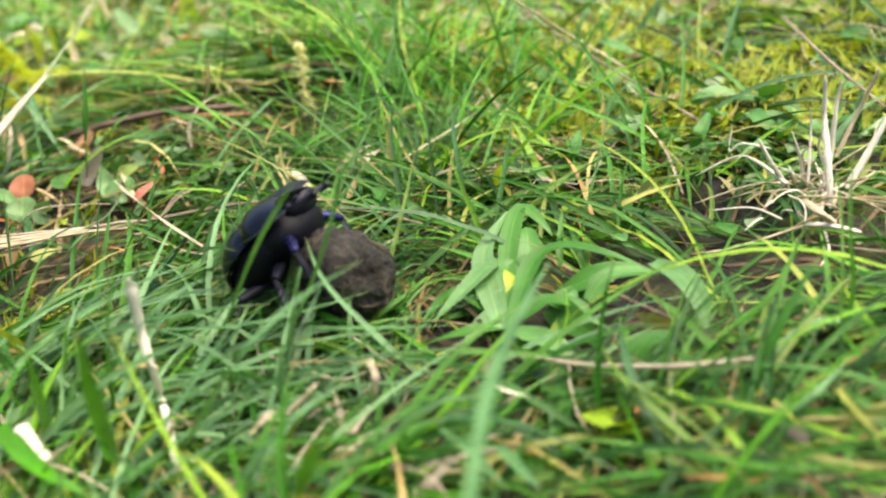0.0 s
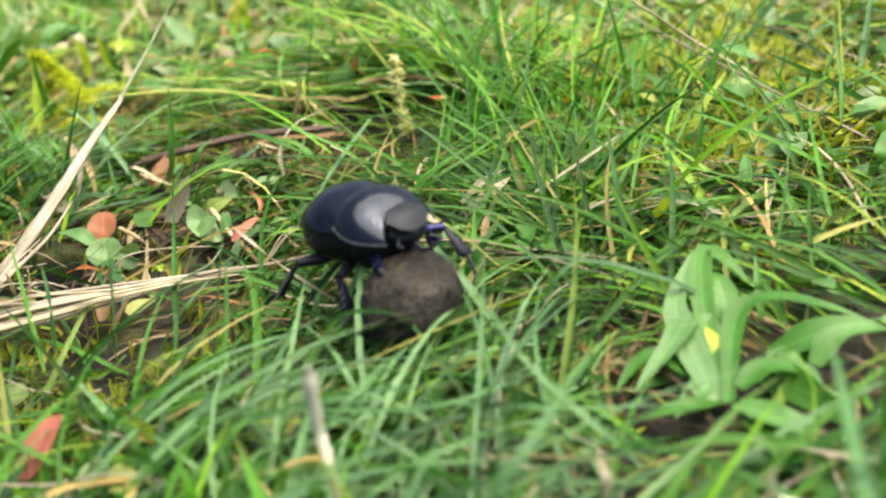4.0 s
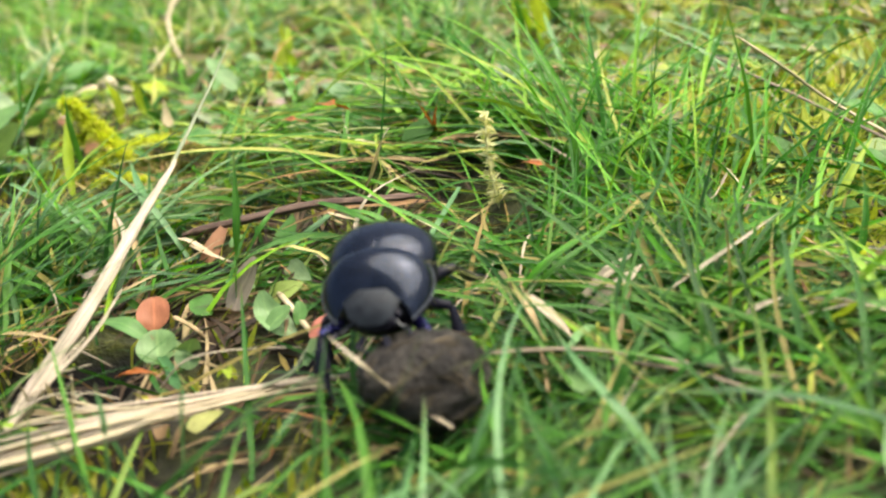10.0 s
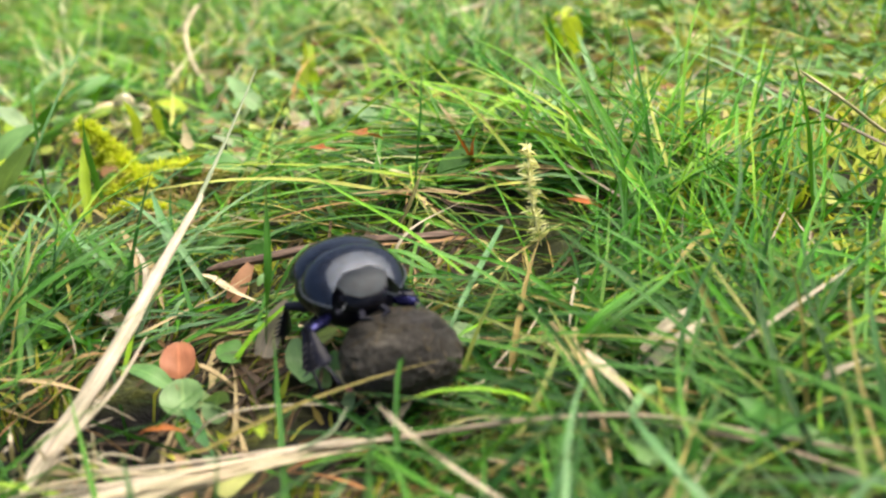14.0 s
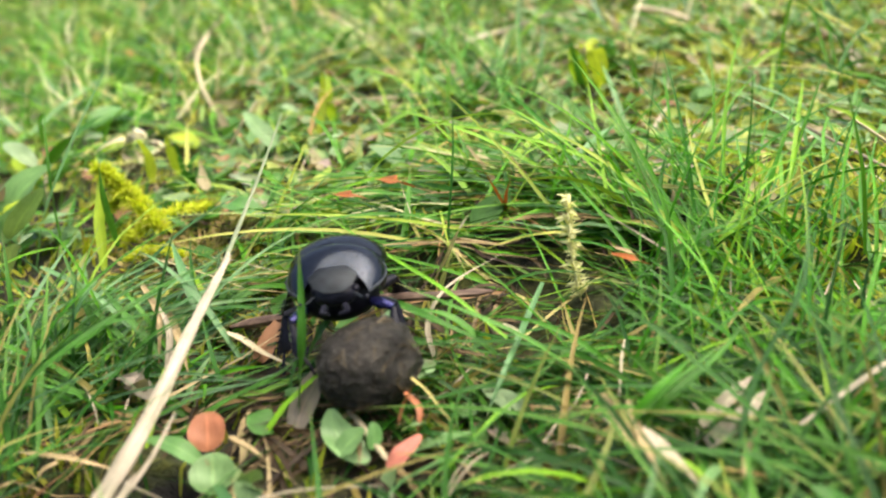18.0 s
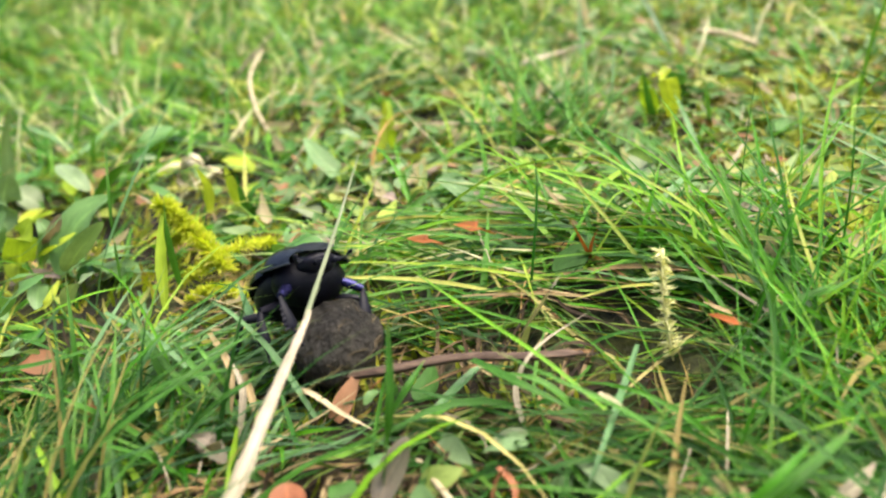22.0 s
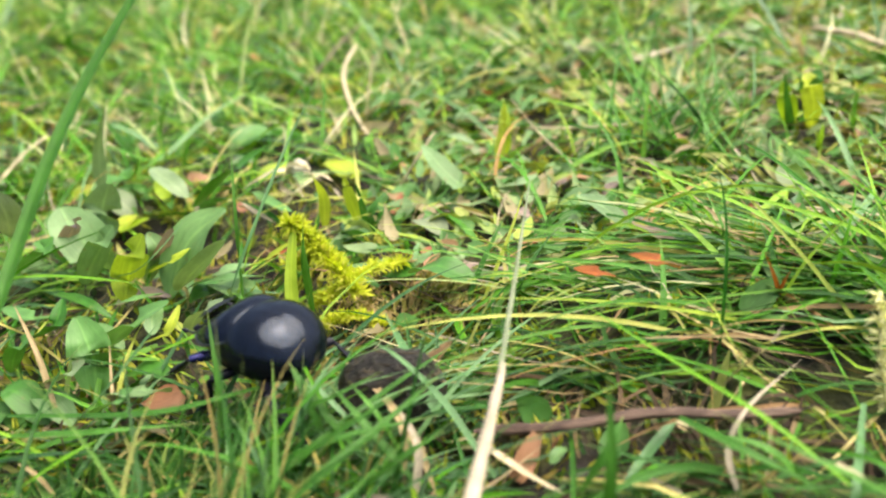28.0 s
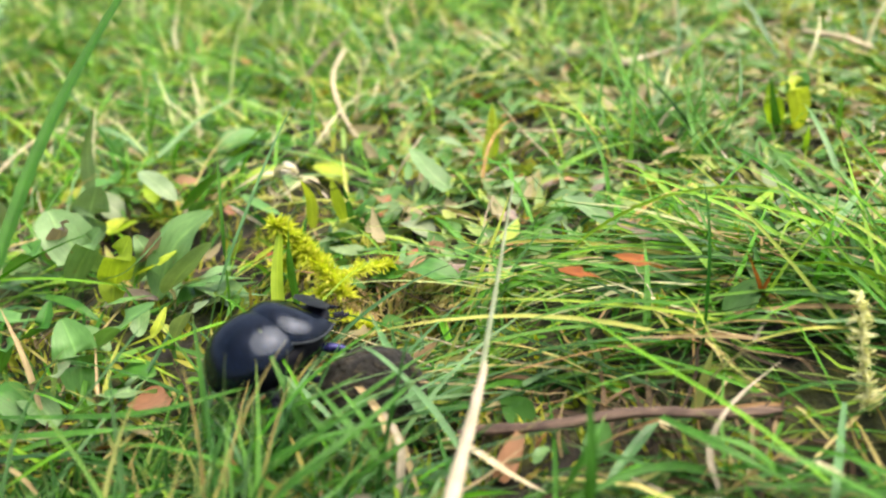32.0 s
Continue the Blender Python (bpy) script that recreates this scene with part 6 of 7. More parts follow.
ribbon("leaf", [(-18.1, 266.4, 3.0), (-19.4, 263.7, 8.0), (-20.4, 263.6, 12.0)], 3.36, LEAF_YELLOW, "yellow-green leaf standing up growing low in the turf", "leaf", "leaf", 0)
ribbon("leaf", [(-66.5, 267.1, 2.0), (-66.4, 264.6, 7.0), (-66.2, 267.9, 11.0)], 2.24, LEAF_YELLOW, "upright yellow-green blade growing low in the turf", "leaf", "leaf", 0)
ribbon("leaf", [(-23.7, 248.6, 3.0), (-24.4, 238.9, 4.0), (-23.3, 236.7, 3.0)], 4.20, LEAF_GREY, "grey-green leaf growing low in the turf", "leaf", "leaf", 0)
# prominent blades
ribbon("grass_blade", [(-23.2, 101.4, 3.0), (-17.4, 95.0, 14.0), (-13.3, 90.3, 24.0), (-10.8, 89.0, 34.0)], 0.67, GRASS_BLUE, "long green grass blade bent over the turf", "grass blade", roll=0)
ribbon("grass_blade", [(-30.1, 102.3, 4.0), (-23.2, 96.0, 16.0), (-18.2, 86.7, 24.0), (-14.5, 77.1, 30.0)], 0.74, GRASS_BLUE, "long green grass blade bent over the turf", "grass blade", roll=0)
ribbon("grass_blade", [(-38.7, 104.2, 5.0), (-26.6, 97.0, 8.0), (-18.9, 99.1, 8.0), (-13.6, 103.7, 7.0)], 0.67, GRASS_BLUE, "long green grass blade bent over the turf", "grass blade", roll=0)
ribbon("grass_blade", [(-24.9, 103.8, 4.0), (-14.5, 97.5, 6.0), (-3.3, 95.9, 6.0)], 0.67, GRASS_BLUE, "long green grass blade bent over the turf", "grass blade", roll=0)
ribbon("grass_blade", [(-8.9, 92.1, 3.0), (-13.1, 94.5, 7.0), (-17.5, 98.5, 11.0), (-19.9, 105.6, 13.0)], 0.81, GRASS_BLUE, "long green grass blade bent over the turf", "grass blade", roll=0)
ribbon("grass_blade", [(-10.4, 73.9, 8.0), (-5.6, 70.3, 14.0), (-1.4, 67.5, 19.0), (3.6, 69.0, 24.0)], 0.96, GRASS_BLUE, "long green grass blade bent over the turf", "grass blade", roll=0)
ribbon("grass_blade", [(17.1, 92.9, 3.0), (22.0, 90.1, 7.0), (25.7, 92.4, 10.0), (28.3, 95.3, 13.0)], 0.81, GRASS, "long green grass blade bent over the turf", "grass blade", roll=0)
ribbon("grass_blade", [(-53.7, 103.1, 5.0), (-47.3, 105.6, 9.0), (-40.0, 110.4, 9.0), (-36.8, 116.0, 6.0)], 0.81, GRASS_BLUE, "long green grass blade bent over the turf", "grass blade", roll=0)
ribbon("grass_blade", [(-40.3, 89.8, 4.0), (-32.6, 86.3, 14.0), (-28.5, 90.1, 16.0), (-26.5, 101.2, 12.0)], 0.74, GRASS_BLUE, "long green grass blade bent over the turf", "grass blade", roll=0)
ribbon("grass_blade", [(-34.3, 78.4, 6.0), (-31.4, 71.2, 16.0), (-30.1, 68.4, 21.0), (-29.2, 66.8, 25.0)], 1.33, GRASS, "long green grass blade bent over the turf", "grass blade", roll=0)
ribbon("grass_blade", [(-42.5, 84.9, 6.0), (-38.8, 78.2, 14.0), (-36.6, 73.9, 20.0)], 0.96, GRASS, "long green grass blade bent over the turf", "grass blade", roll=0)
ribbon("grass_blade", [(-28.5, 79.8, 6.0), (-20.4, 72.2, 18.0), (-15.9, 77.4, 20.0), (-12.0, 87.7, 18.0)], 0.96, GRASS_BLUE, "long green grass blade bent over the turf", "grass blade", roll=0)
ribbon("grass_blade", [(-21.4, 88.1, 5.0), (-18.5, 86.3, 14.0), (-16.9, 83.7, 20.0)], 0.74, GRASS_BLUE, "long green grass blade bent over the turf", "grass blade", roll=0)
ribbon("grass_blade", [(-12.6, 79.1, 4.0), (-7.3, 79.0, 8.0), (-2.5, 78.3, 9.0)], 1.04, GRASS_BLUE, "long green grass blade bent over the turf", "grass blade", roll=0)
ribbon("grass_blade", [(9.4, 76.1, 4.0), (13.6, 69.7, 7.0), (18.9, 66.0, 8.0), (26.4, 68.9, 6.0)], 0.89, GRASS, "long green grass blade bent over the turf", "grass blade", roll=0)
ribbon("grass_blade", [(-2.0, 76.7, 5.0), (-0.4, 72.0, 6.0), (1.1, 68.9, 6.0)], 1.18, GRASS_BLUE, "long green grass blade bent over the turf", "grass blade", roll=0)
ribbon("grass_blade", [(-6.8, 81.5, 4.0), (-4.2, 73.5, 7.0), (-1.3, 66.7, 8.0)], 0.96, GRASS_BLUE, "long green grass blade bent over the turf", "grass blade", roll=0)
ribbon("grass_blade", [(30.1, 89.5, 4.0), (31.3, 90.5, 8.0), (31.4, 92.2, 14.0), (33.2, 97.4, 20.0)], 0.52, GRASS, "long green grass blade bent over the turf", "grass blade", roll=0)
ribbon("grass_blade", [(28.2, 156.4, 4.0), (29.9, 162.0, 9.0), (31.5, 171.2, 16.0)], 0.59, GRASS, "long green grass blade bent over the turf", "grass blade", roll=0)
ribbon("grass_blade", [(-7.9, 195.9, 5.0), (-1.6, 185.8, 9.0), (5.2, 188.3, 9.0)], 0.59, GRASS, "long green grass blade bent over the turf", "grass blade", roll=0)
ribbon("grass_blade", [(20.5, 76.6, 4.0), (24.1, 77.9, 6.0), (27.7, 80.9, 7.0)], 0.89, GRASS_BLUE, "long green grass blade bent over the turf", "grass blade", roll=0)
ribbon("grass_blade", [(-18.0, 72.5, 5.0), (-14.4, 65.4, 14.0), (-12.2, 64.7, 17.0)], 1.63, GRASS, "long green grass blade bent over the turf", "grass blade", roll=0)
ribbon("grass_blade", [(-19.2, 117.2, 3.0), (-21.7, 119.9, 7.0), (-24.5, 125.2, 9.0), (-26.0, 134.4, 8.0)], 1.11, GRASS_BLUE, "long green grass blade bent over the turf", "grass blade", roll=0)
ribbon("grass_blade", [(-48.2, 119.5, 4.0), (-46.2, 120.5, 12.0), (-44.6, 121.5, 18.0)], 0.74, GRASS_BLUE, "long green grass blade bent over the turf", "grass blade", roll=0)
ribbon("grass_blade", [(-36.1, 124.5, 5.0), (-40.5, 124.9, 9.0), (-43.2, 124.0, 13.0), (-45.7, 127.1, 14.0)], 0.80, STRAW, "long green grass blade bent over the turf", "grass blade", roll=0)
ribbon("grass_blade", [(-66.2, 122.7, 4.0), (-64.9, 122.2, 10.0), (-65.3, 123.9, 14.0)], 0.67, GRASS_BLUE, "long green grass blade bent over the turf", "grass blade", roll=0)
ribbon("grass_blade", [(-59.8, 122.9, 3.0), (-58.4, 122.6, 10.0), (-56.9, 121.5, 16.0)], 0.52, GRASS_BLUE, "long green grass blade bent over the turf", "grass blade", roll=0)
ribbon("grass_blade", [(-55.0, 122.1, 3.0), (-50.9, 120.8, 8.0), (-48.0, 124.0, 10.0)], 0.74, GRASS_BLUE, "long green grass blade bent over the turf", "grass blade", roll=0)
ribbon("grass_blade", [(-47.7, 133.9, 5.0), (-42.8, 125.9, 7.0), (-38.0, 122.1, 6.0)], 0.74, GRASS, "long green grass blade bent over the turf", "grass blade", roll=0)
ribbon("dead_blade", [(-13.5, 145.3, 5.0), (-5.0, 148.9, 8.0), (-0.5, 150.4, 10.0)], 0.70, STRAW, "thin tan stem arching over", "grass blade", roll=0)
ribbon("grass_blade", [(-28.8, 147.2, 4.0), (-24.6, 147.4, 8.0), (-19.1, 152.3, 9.0), (-14.5, 158.0, 10.0)], 1.04, GRASS, "long green grass blade bent over the turf", "grass blade", roll=0)
ribbon("grass_blade", [(-19.5, 144.3, 3.0), (-17.0, 146.5, 10.0), (-12.4, 148.2, 18.0), (-10.7, 153.7, 25.0)], 0.67, GRASS_BLUE, "long green grass blade bent over the turf", "grass blade", roll=0)
ribbon("grass_blade", [(-3.8, 132.1, 4.0), (-4.2, 134.1, 10.0), (-4.3, 137.3, 16.0)], 0.81, GRASS_BLUE, "long green grass blade bent over the turf", "grass blade", roll=0)
ribbon("grass_blade", [(4.6, 180.5, 4.0), (2.7, 176.9, 16.0), (-0.3, 174.9, 28.0)], 0.59, GRASS, "long green grass blade bent over the turf", "grass blade", roll=0)
ribbon("grass_blade", [(-16.3, 189.1, 6.0), (-19.6, 199.5, 14.0), (-22.7, 205.5, 20.0)], 0.59, GRASS, "long green grass blade bent over the turf", "grass blade", roll=0)
ribbon("grass_blade", [(-41.4, 214.8, 6.0), (-43.6, 217.5, 13.0), (-46.7, 218.6, 20.0)], 0.59, GRASS, "long green grass blade bent over the turf", "grass blade", roll=0)
ribbon("grass_blade", [(-97.4, 181.9, 6.0), (-87.1, 177.1, 10.0), (-79.8, 179.6, 12.0)], 1.13, GRASS_DEEP, "long green grass blade bent over the turf", "grass blade", roll=0)
ribbon("grass_blade", [(-93.0, 168.8, 5.0), (-83.1, 166.9, 13.0), (-75.9, 170.0, 16.0)], 1.04, GRASS_DEEP, "long green grass blade bent over the turf", "grass blade", roll=0)
ribbon("grass_blade", [(-101.2, 209.7, 4.0), (-100.2, 209.9, 16.0), (-100.7, 216.5, 26.0)], 0.59, GRASS, "long green grass blade bent over the turf", "grass blade", roll=0)
ribbon("grass_blade", [(-16.1, 185.0, 5.0), (-11.1, 182.6, 8.0), (-4.9, 187.4, 8.0)], 1.18, GRASS, "long green grass blade bent over the turf", "grass blade", roll=0)
ribbon("grass_blade", [(-56.7, 211.7, 8.0), (-49.8, 220.9, 10.0), (-60.8, 240.2, 9.0)], 0.44, GRASS, "long green grass blade bent over the turf", "grass blade", roll=0)
ribbon("grass_blade", [(-38.7, 161.9, 8.0), (-45.0, 167.2, 12.0), (-52.7, 178.1, 13.0), (-61.9, 196.1, 12.0)], 0.62, GRASS_FINE, "long green grass blade bent over the turf", "grass blade", roll=0)
ribbon("grass_blade", [(-15.5, 115.2, 4.0), (-12.9, 115.1, 9.0), (-8.9, 118.4, 10.0)], 0.89, GRASS_BLUE, "long green grass blade bent over the turf", "grass blade", roll=0)
ribbon("grass_blade", [(5.5, 139.6, 6.0), (0.1, 134.7, 8.0), (-2.4, 136.5, 5.0)], 1.18, GRASS, "long green grass blade bent over the turf", "grass blade", roll=0)
ribbon("grass_blade", [(-35.5, 117.3, 4.0), (-33.1, 119.1, 9.0), (-31.0, 121.6, 12.0)], 0.89, GRASS_BLUE, "long green grass blade bent over the turf", "grass blade", roll=0)
ribbon("grass_blade", [(-67.9, 163.1, 4.0), (-62.3, 161.6, 7.0), (-58.3, 160.7, 11.0)], 1.25, GRASS, "long green grass blade bent over the turf", "grass blade", roll=0)
ribbon("grass_blade", [(-60.7, 158.3, 4.0), (-59.1, 159.0, 12.0), (-58.6, 163.3, 20.0)], 1.25, GRASS_DEEP, "long green grass blade bent over the turf", "grass blade", roll=0)
ribbon("grass_blade", [(-91.2, 159.0, 8.0), (-84.1, 162.2, 12.0), (-77.4, 168.5, 14.0), (-73.7, 174.8, 14.0)], 1.25, GRASS_DEEP, "long green grass blade bent over the turf", "grass blade", roll=0)
ribbon("grass_blade", [(-32.3, 156.9, 6.0), (-36.9, 157.7, 10.0), (-42.8, 159.4, 13.0), (-49.6, 165.6, 14.0)], 0.94, GRASS, "long green grass blade bent over the turf", "grass blade", roll=0)
ribbon("grass_blade", [(-29.9, 147.3, 4.0), (-25.0, 147.1, 9.0), (-18.3, 151.6, 11.0)], 1.04, GRASS, "long green grass blade bent over the turf", "grass blade", roll=0)
ribbon("grass_blade", [(-33.9, 174.2, 8.0), (-38.8, 160.6, 6.0), (-41.7, 155.1, 3.0)], 0.83, GRASS_BLUE, "long green grass blade bent over the turf", "grass blade", roll=0)
ribbon("grass_blade", [(-74.9, 181.4, 5.0), (-77.1, 185.3, 8.0), (-81.2, 196.1, 10.0)], 1.65, GRASS_BLUE, "long green grass blade bent over the turf", "grass blade", roll=0)
ribbon("grass_blade", [(-17.7, 179.5, 5.0), (-21.6, 180.2, 18.0), (-23.1, 186.8, 25.0)], 0.67, GRASS, "long green grass blade bent over the turf", "grass blade", roll=0)
ribbon("grass_blade", [(-30.8, 245.9, 4.0), (-34.4, 259.1, 10.0), (-26.8, 281.9, 18.0)], 0.67, GRASS, "long green grass blade bent over the turf", "grass blade", roll=0)
ribbon("grass_blade", [(-43.6, 215.7, 8.0), (-40.9, 205.9, 12.0), (-43.3, 214.0, 18.0)], 0.59, GRASS, "long green grass blade bent over the turf", "grass blade", roll=0)
ribbon("grass_blade", [(-118.0, 164.8, 16.0), (-116.7, 179.8, 22.9), (-113.9, 192.1, 32.4), (-110.6, 202.3, 39.7), (-104.3, 212.8, 48.9), (-97.5, 224.0, 58.5), (-91.0, 234.0, 67.0)], 2.0, GRASS_DEEP, "tall green grass blade standing close", "grass blade", roll=0)
ribbon("grass_blade", [(-76.7, 170.2, 5.0), (-80.8, 173.3, 9.0), (-85.6, 179.0, 12.0)], 1.13, GRASS_DEEP, "long green grass blade bent over the turf", "grass blade", roll=0)
ribbon("grass_blade", [(-69.3, 173.0, 3.0), (-73.8, 177.5, 9.0), (-78.1, 180.1, 13.0), (-81.0, 182.3, 14.0)], 0.94, GRASS_BLUE, "long green grass blade bent over the turf", "grass blade", roll=0)
ribbon("grass_blade", [(-96.6, 181.1, 5.0), (-93.0, 182.7, 10.0), (-88.6, 185.8, 14.0)], 0.83, GRASS_DEEP, "long green grass blade bent over the turf", "grass blade", roll=0)
ribbon("grass_blade", [(-86.0, 177.3, 4.0), (-88.3, 179.9, 10.0), (-91.3, 185.0, 15.0)], 0.94, GRASS_DEEP, "long green grass blade bent over the turf", "grass blade", roll=0)
ribbon("grass_blade", [(-81.6, 174.8, 4.0), (-85.7, 176.9, 9.0), (-89.9, 181.8, 13.0)], 1.04, GRASS_DEEP, "long green grass blade bent over the turf", "grass blade", roll=0)
ribbon("grass_blade", [(-90.8, 174.9, 4.0), (-87.8, 176.7, 10.0), (-84.8, 181.1, 13.0)], 0.94, GRASS_BLUE, "long green grass blade bent over the turf", "grass blade", roll=0)
ribbon("grass_blade", [(-97.4, 179.2, 5.0), (-97.4, 181.7, 11.0), (-98.6, 186.9, 17.0)], 0.73, GRASS_DEEP, "long green grass blade bent over the turf", "grass blade", roll=0)
ribbon("grass_blade", [(-78.3, 175.4, 4.0), (-80.5, 176.3, 9.0), (-83.5, 179.8, 11.0)], 0.83, GRASS, "long green grass blade bent over the turf", "grass blade", roll=0)
ribbon("grass_blade", [(-121.9, 183.9, 7.0), (-104.4, 179.2, 9.0), (-94.4, 180.7, 10.0), (-86.4, 186.3, 9.0)], 1.13, GRASS_DEEP, "long green grass blade bent over the turf", "grass blade", roll=0)
ribbon("grass_blade", [(-94.3, 170.3, 5.0), (-84.7, 170.4, 10.0), (-74.1, 173.9, 10.0)], 1.46, GRASS_DEEP, "long green grass blade bent over the turf", "grass blade", roll=0)
ribbon("grass_blade", [(-102.6, 202.8, 5.0), (-98.8, 202.8, 14.0), (-92.5, 214.0, 26.0), (-88.0, 219.4, 32.0)], 0.59, GRASS_BLUE, "long green grass blade bent over the turf", "grass blade", roll=0)
ribbon("grass_blade", [(-122.1, 219.9, 6.0), (-115.5, 216.1, 9.0), (-109.1, 222.4, 14.0)], 0.59, GRASS_BLUE, "long green grass blade bent over the turf", "grass blade", roll=0)
ribbon("grass_blade", [(-91.4, 205.0, 6.0), (-90.9, 202.9, 14.0), (-90.1, 202.5, 20.0)], 1.04, GRASS, "long green grass blade bent over the turf", "grass blade", roll=0)
ribbon("grass_blade", [(-29.1, 252.4, 3.0), (-33.3, 258.4, 10.0), (-35.0, 264.2, 18.0)], 0.74, GRASS, "long green grass blade bent over the turf", "grass blade", roll=0)
ribbon("grass_blade", [(-34.2, 248.6, 3.0), (-33.3, 258.4, 10.0), (-25.9, 259.7, 22.0)], 0.89, GRASS, "long green grass blade bent over the turf", "grass blade", roll=0)
ribbon("grass_blade", [(-29.3, 257.8, 3.0), (-26.6, 256.1, 12.0), (-24.5, 267.3, 20.0)], 0.59, GRASS_BLUE, "long green grass blade bent over the turf", "grass blade", roll=0)
ribbon("grass_blade", [(-20.7, 250.3, 4.0), (-26.7, 251.2, 4.0), (-29.8, 257.9, 3.0)], 0.44, GRASS, "long green grass blade bent over the turf", "grass blade", roll=0)
ribbon("grass_blade", [(-114.7, 180.8, 6.0), (-108.2, 180.4, 12.0), (-102.0, 184.3, 18.0)], 1.04, GRASS_BLUE, "long green grass blade bent over the turf", "grass blade", roll=0)
ribbon("grass_blade", [(-137.7, 222.6, 6.0), (-125.2, 214.7, 9.0), (-115.7, 215.1, 7.0)], 0.89, GRASS_FINE, "long green grass blade bent over the turf", "grass blade", roll=0)
ribbon("grass_blade", [(-115.3, 240.4, 5.0), (-104.7, 244.6, 9.0), (-94.8, 269.8, 12.0)], 0.59, GRASS, "long green grass blade bent over the turf", "grass blade", roll=0)
ribbon("grass_blade", [(-128.6, 298.9, 4.0), (-110.1, 289.8, 7.0), (-97.0, 282.9, 8.0)], 0.52, GRASS_BLUE, "long green grass blade bent over the turf", "grass blade", roll=0)
ribbon("grass_blade", [(-40.1, 165.9, 4.0), (-44.3, 167.7, 8.0), (-49.0, 169.5, 9.0)], 1.34, GRASS, "long green grass blade bent over the turf", "grass blade", roll=0)
ribbon("grass_blade", [(-61.3, 168.2, 4.0), (-58.4, 169.3, 8.0), (-56.6, 173.3, 9.0)], 1.25, GRASS_DEEP, "long green grass blade bent over the turf", "grass blade", roll=0)
ribbon("grass_blade", [(-94.1, 169.4, 4.0), (-80.7, 179.4, 9.0), (-72.9, 187.6, 10.0)], 1.14, GRASS_DEEP, "green grass blade arching over the turf", "grass blade")
ribbon("grass_blade", [(-110.5, 196.2, 6.0), (-100.6, 195.2, 10.0), (-95.3, 199.9, 9.0)], 0.99, GRASS_FINE, "green grass blade arching over the turf", "grass blade")
ribbon("grass_blade", [(-18.8, 177.3, 4.0), (-19.2, 179.0, 14.0), (-24.5, 183.5, 26.0)], 0.78, GRASS, "green grass blade arching over the turf", "grass blade")
ribbon("grass_blade", [(-21.1, 180.3, 5.0), (-16.2, 178.4, 9.0), (-10.3, 181.2, 10.0)], 1.85, GRASS_DEEP, "broad dark green grass blade", "grass blade")
ribbon("grass_blade", [(-29.7, 147.7, 4.0), (-25.8, 148.4, 8.0), (-21.1, 153.0, 9.0)], 1.47, GRASS_VIVID, "broad bright green grass blade", "grass blade")
ribbon("dead_blade", [(-21.7, 148.2, 4.0), (-18.8, 149.4, 6.0), (-15.8, 152.9, 6.0)], 1.90, STRAW, "flat tan dead blade lying in the grass", "grass blade")
ribbon("dead_blade", [(-30.4, 152.5, 6.0), (-29.0, 145.5, 6.0), (-27.4, 141.2, 4.0)], 1.13, DRY_BROWN, "brown dead blade lying in the grass", "grass blade")
ribbon("dead_blade", [(-28.6, 147.8, 5.0), (-26.6, 142.4, 6.0), (-24.6, 140.8, 4.0)], 0.80, STRAW, "tan dead blade lying in the grass", "grass blade")
ribbon("dead_blade", [(-76.8, 168.7, 4.0), (-76.3, 171.8, 8.0), (-78.4, 176.1, 10.0)], 0.90, STRAW, "tan curved dead straw", "grass blade")
ribbon("dead_blade", [(-24.8, 186.4, 6.0), (-23.4, 180.0, 8.0), (-20.9, 181.3, 6.0)], 0.95, DRY_BROWN, "orange dead blade among the combed grass", "grass blade")
ribbon("grass_blade", [(-121.9, 181.4, 6.0), (-109.5, 174.8, 10.0), (-98.7, 176.9, 9.0)], 1.27, GRASS, "green grass blade arching over the turf", "grass blade")
ribbon("grass_blade", [(-82.8, 167.8, 5.0), (-78.0, 168.0, 9.0), (-73.2, 169.9, 11.0)], 1.26, GRASS_DEEP, "broad green grass blade leaning over", "grass blade")
ribbon("grass_blade", [(-118.1, 171.2, 5.0), (-111.0, 171.9, 9.0), (-107.5, 173.9, 10.0)], 0.83, GRASS_FINE, "green grass blade arching over the turf", "grass blade")
ribbon("grass_blade", [(-94.7, 185.8, 12.0), (-87.3, 181.8, 9.0), (-80.4, 176.1, 4.0)], 1.05, GRASS_BLUE, "bluish grass blade hanging over the ball's place", "grass blade")
ribbon("grass_blade", [(-51.6, 172.3, 9.0), (-46.9, 164.9, 10.0), (-38.8, 162.2, 6.0)], 1.31, GRASS_DEEP, "broad green grass blade lying before the twig", "grass blade")
ribbon("dead_blade", [(-39.0, 165.2, 8.0), (-37.4, 162.6, 8.0), (-34.7, 163.5, 5.0)], 0.74, STRAW_PALE, "pale dead blade before the twig", "grass blade")
ribbon("dead_blade", [(-35.8, 197.7, 6.0), (-37.8, 193.9, 12.0), (-39.3, 192.9, 16.0)], 0.62, LEAF_ORANGE, "orange dead blade standing in the tuft", "grass blade")
ribbon("dead_blade", [(-36.8, 197.8, 6.0), (-36.6, 194.3, 11.0), (-35.7, 193.0, 14.0)], 0.56, LEAF_ORANGE, "orange dead blade standing in the tuft", "grass blade")
ribbon("leaf", [(-95.0, 173.4, 3.0), (-93.1, 171.9, 6.0), (-93.5, 172.8, 8.0)], 1.22, LEAF_RED, "red-brown withered leaf low in the grass", "leaf", "leaf")
ribbon("dead_blade", [(-113.9, 174.1, 3.0), (-115.5, 174.2, 6.0), (-117.3, 174.9, 7.0)], 0.80, DRY_BROWN, "rusty dead blade low in the grass", "grass blade")
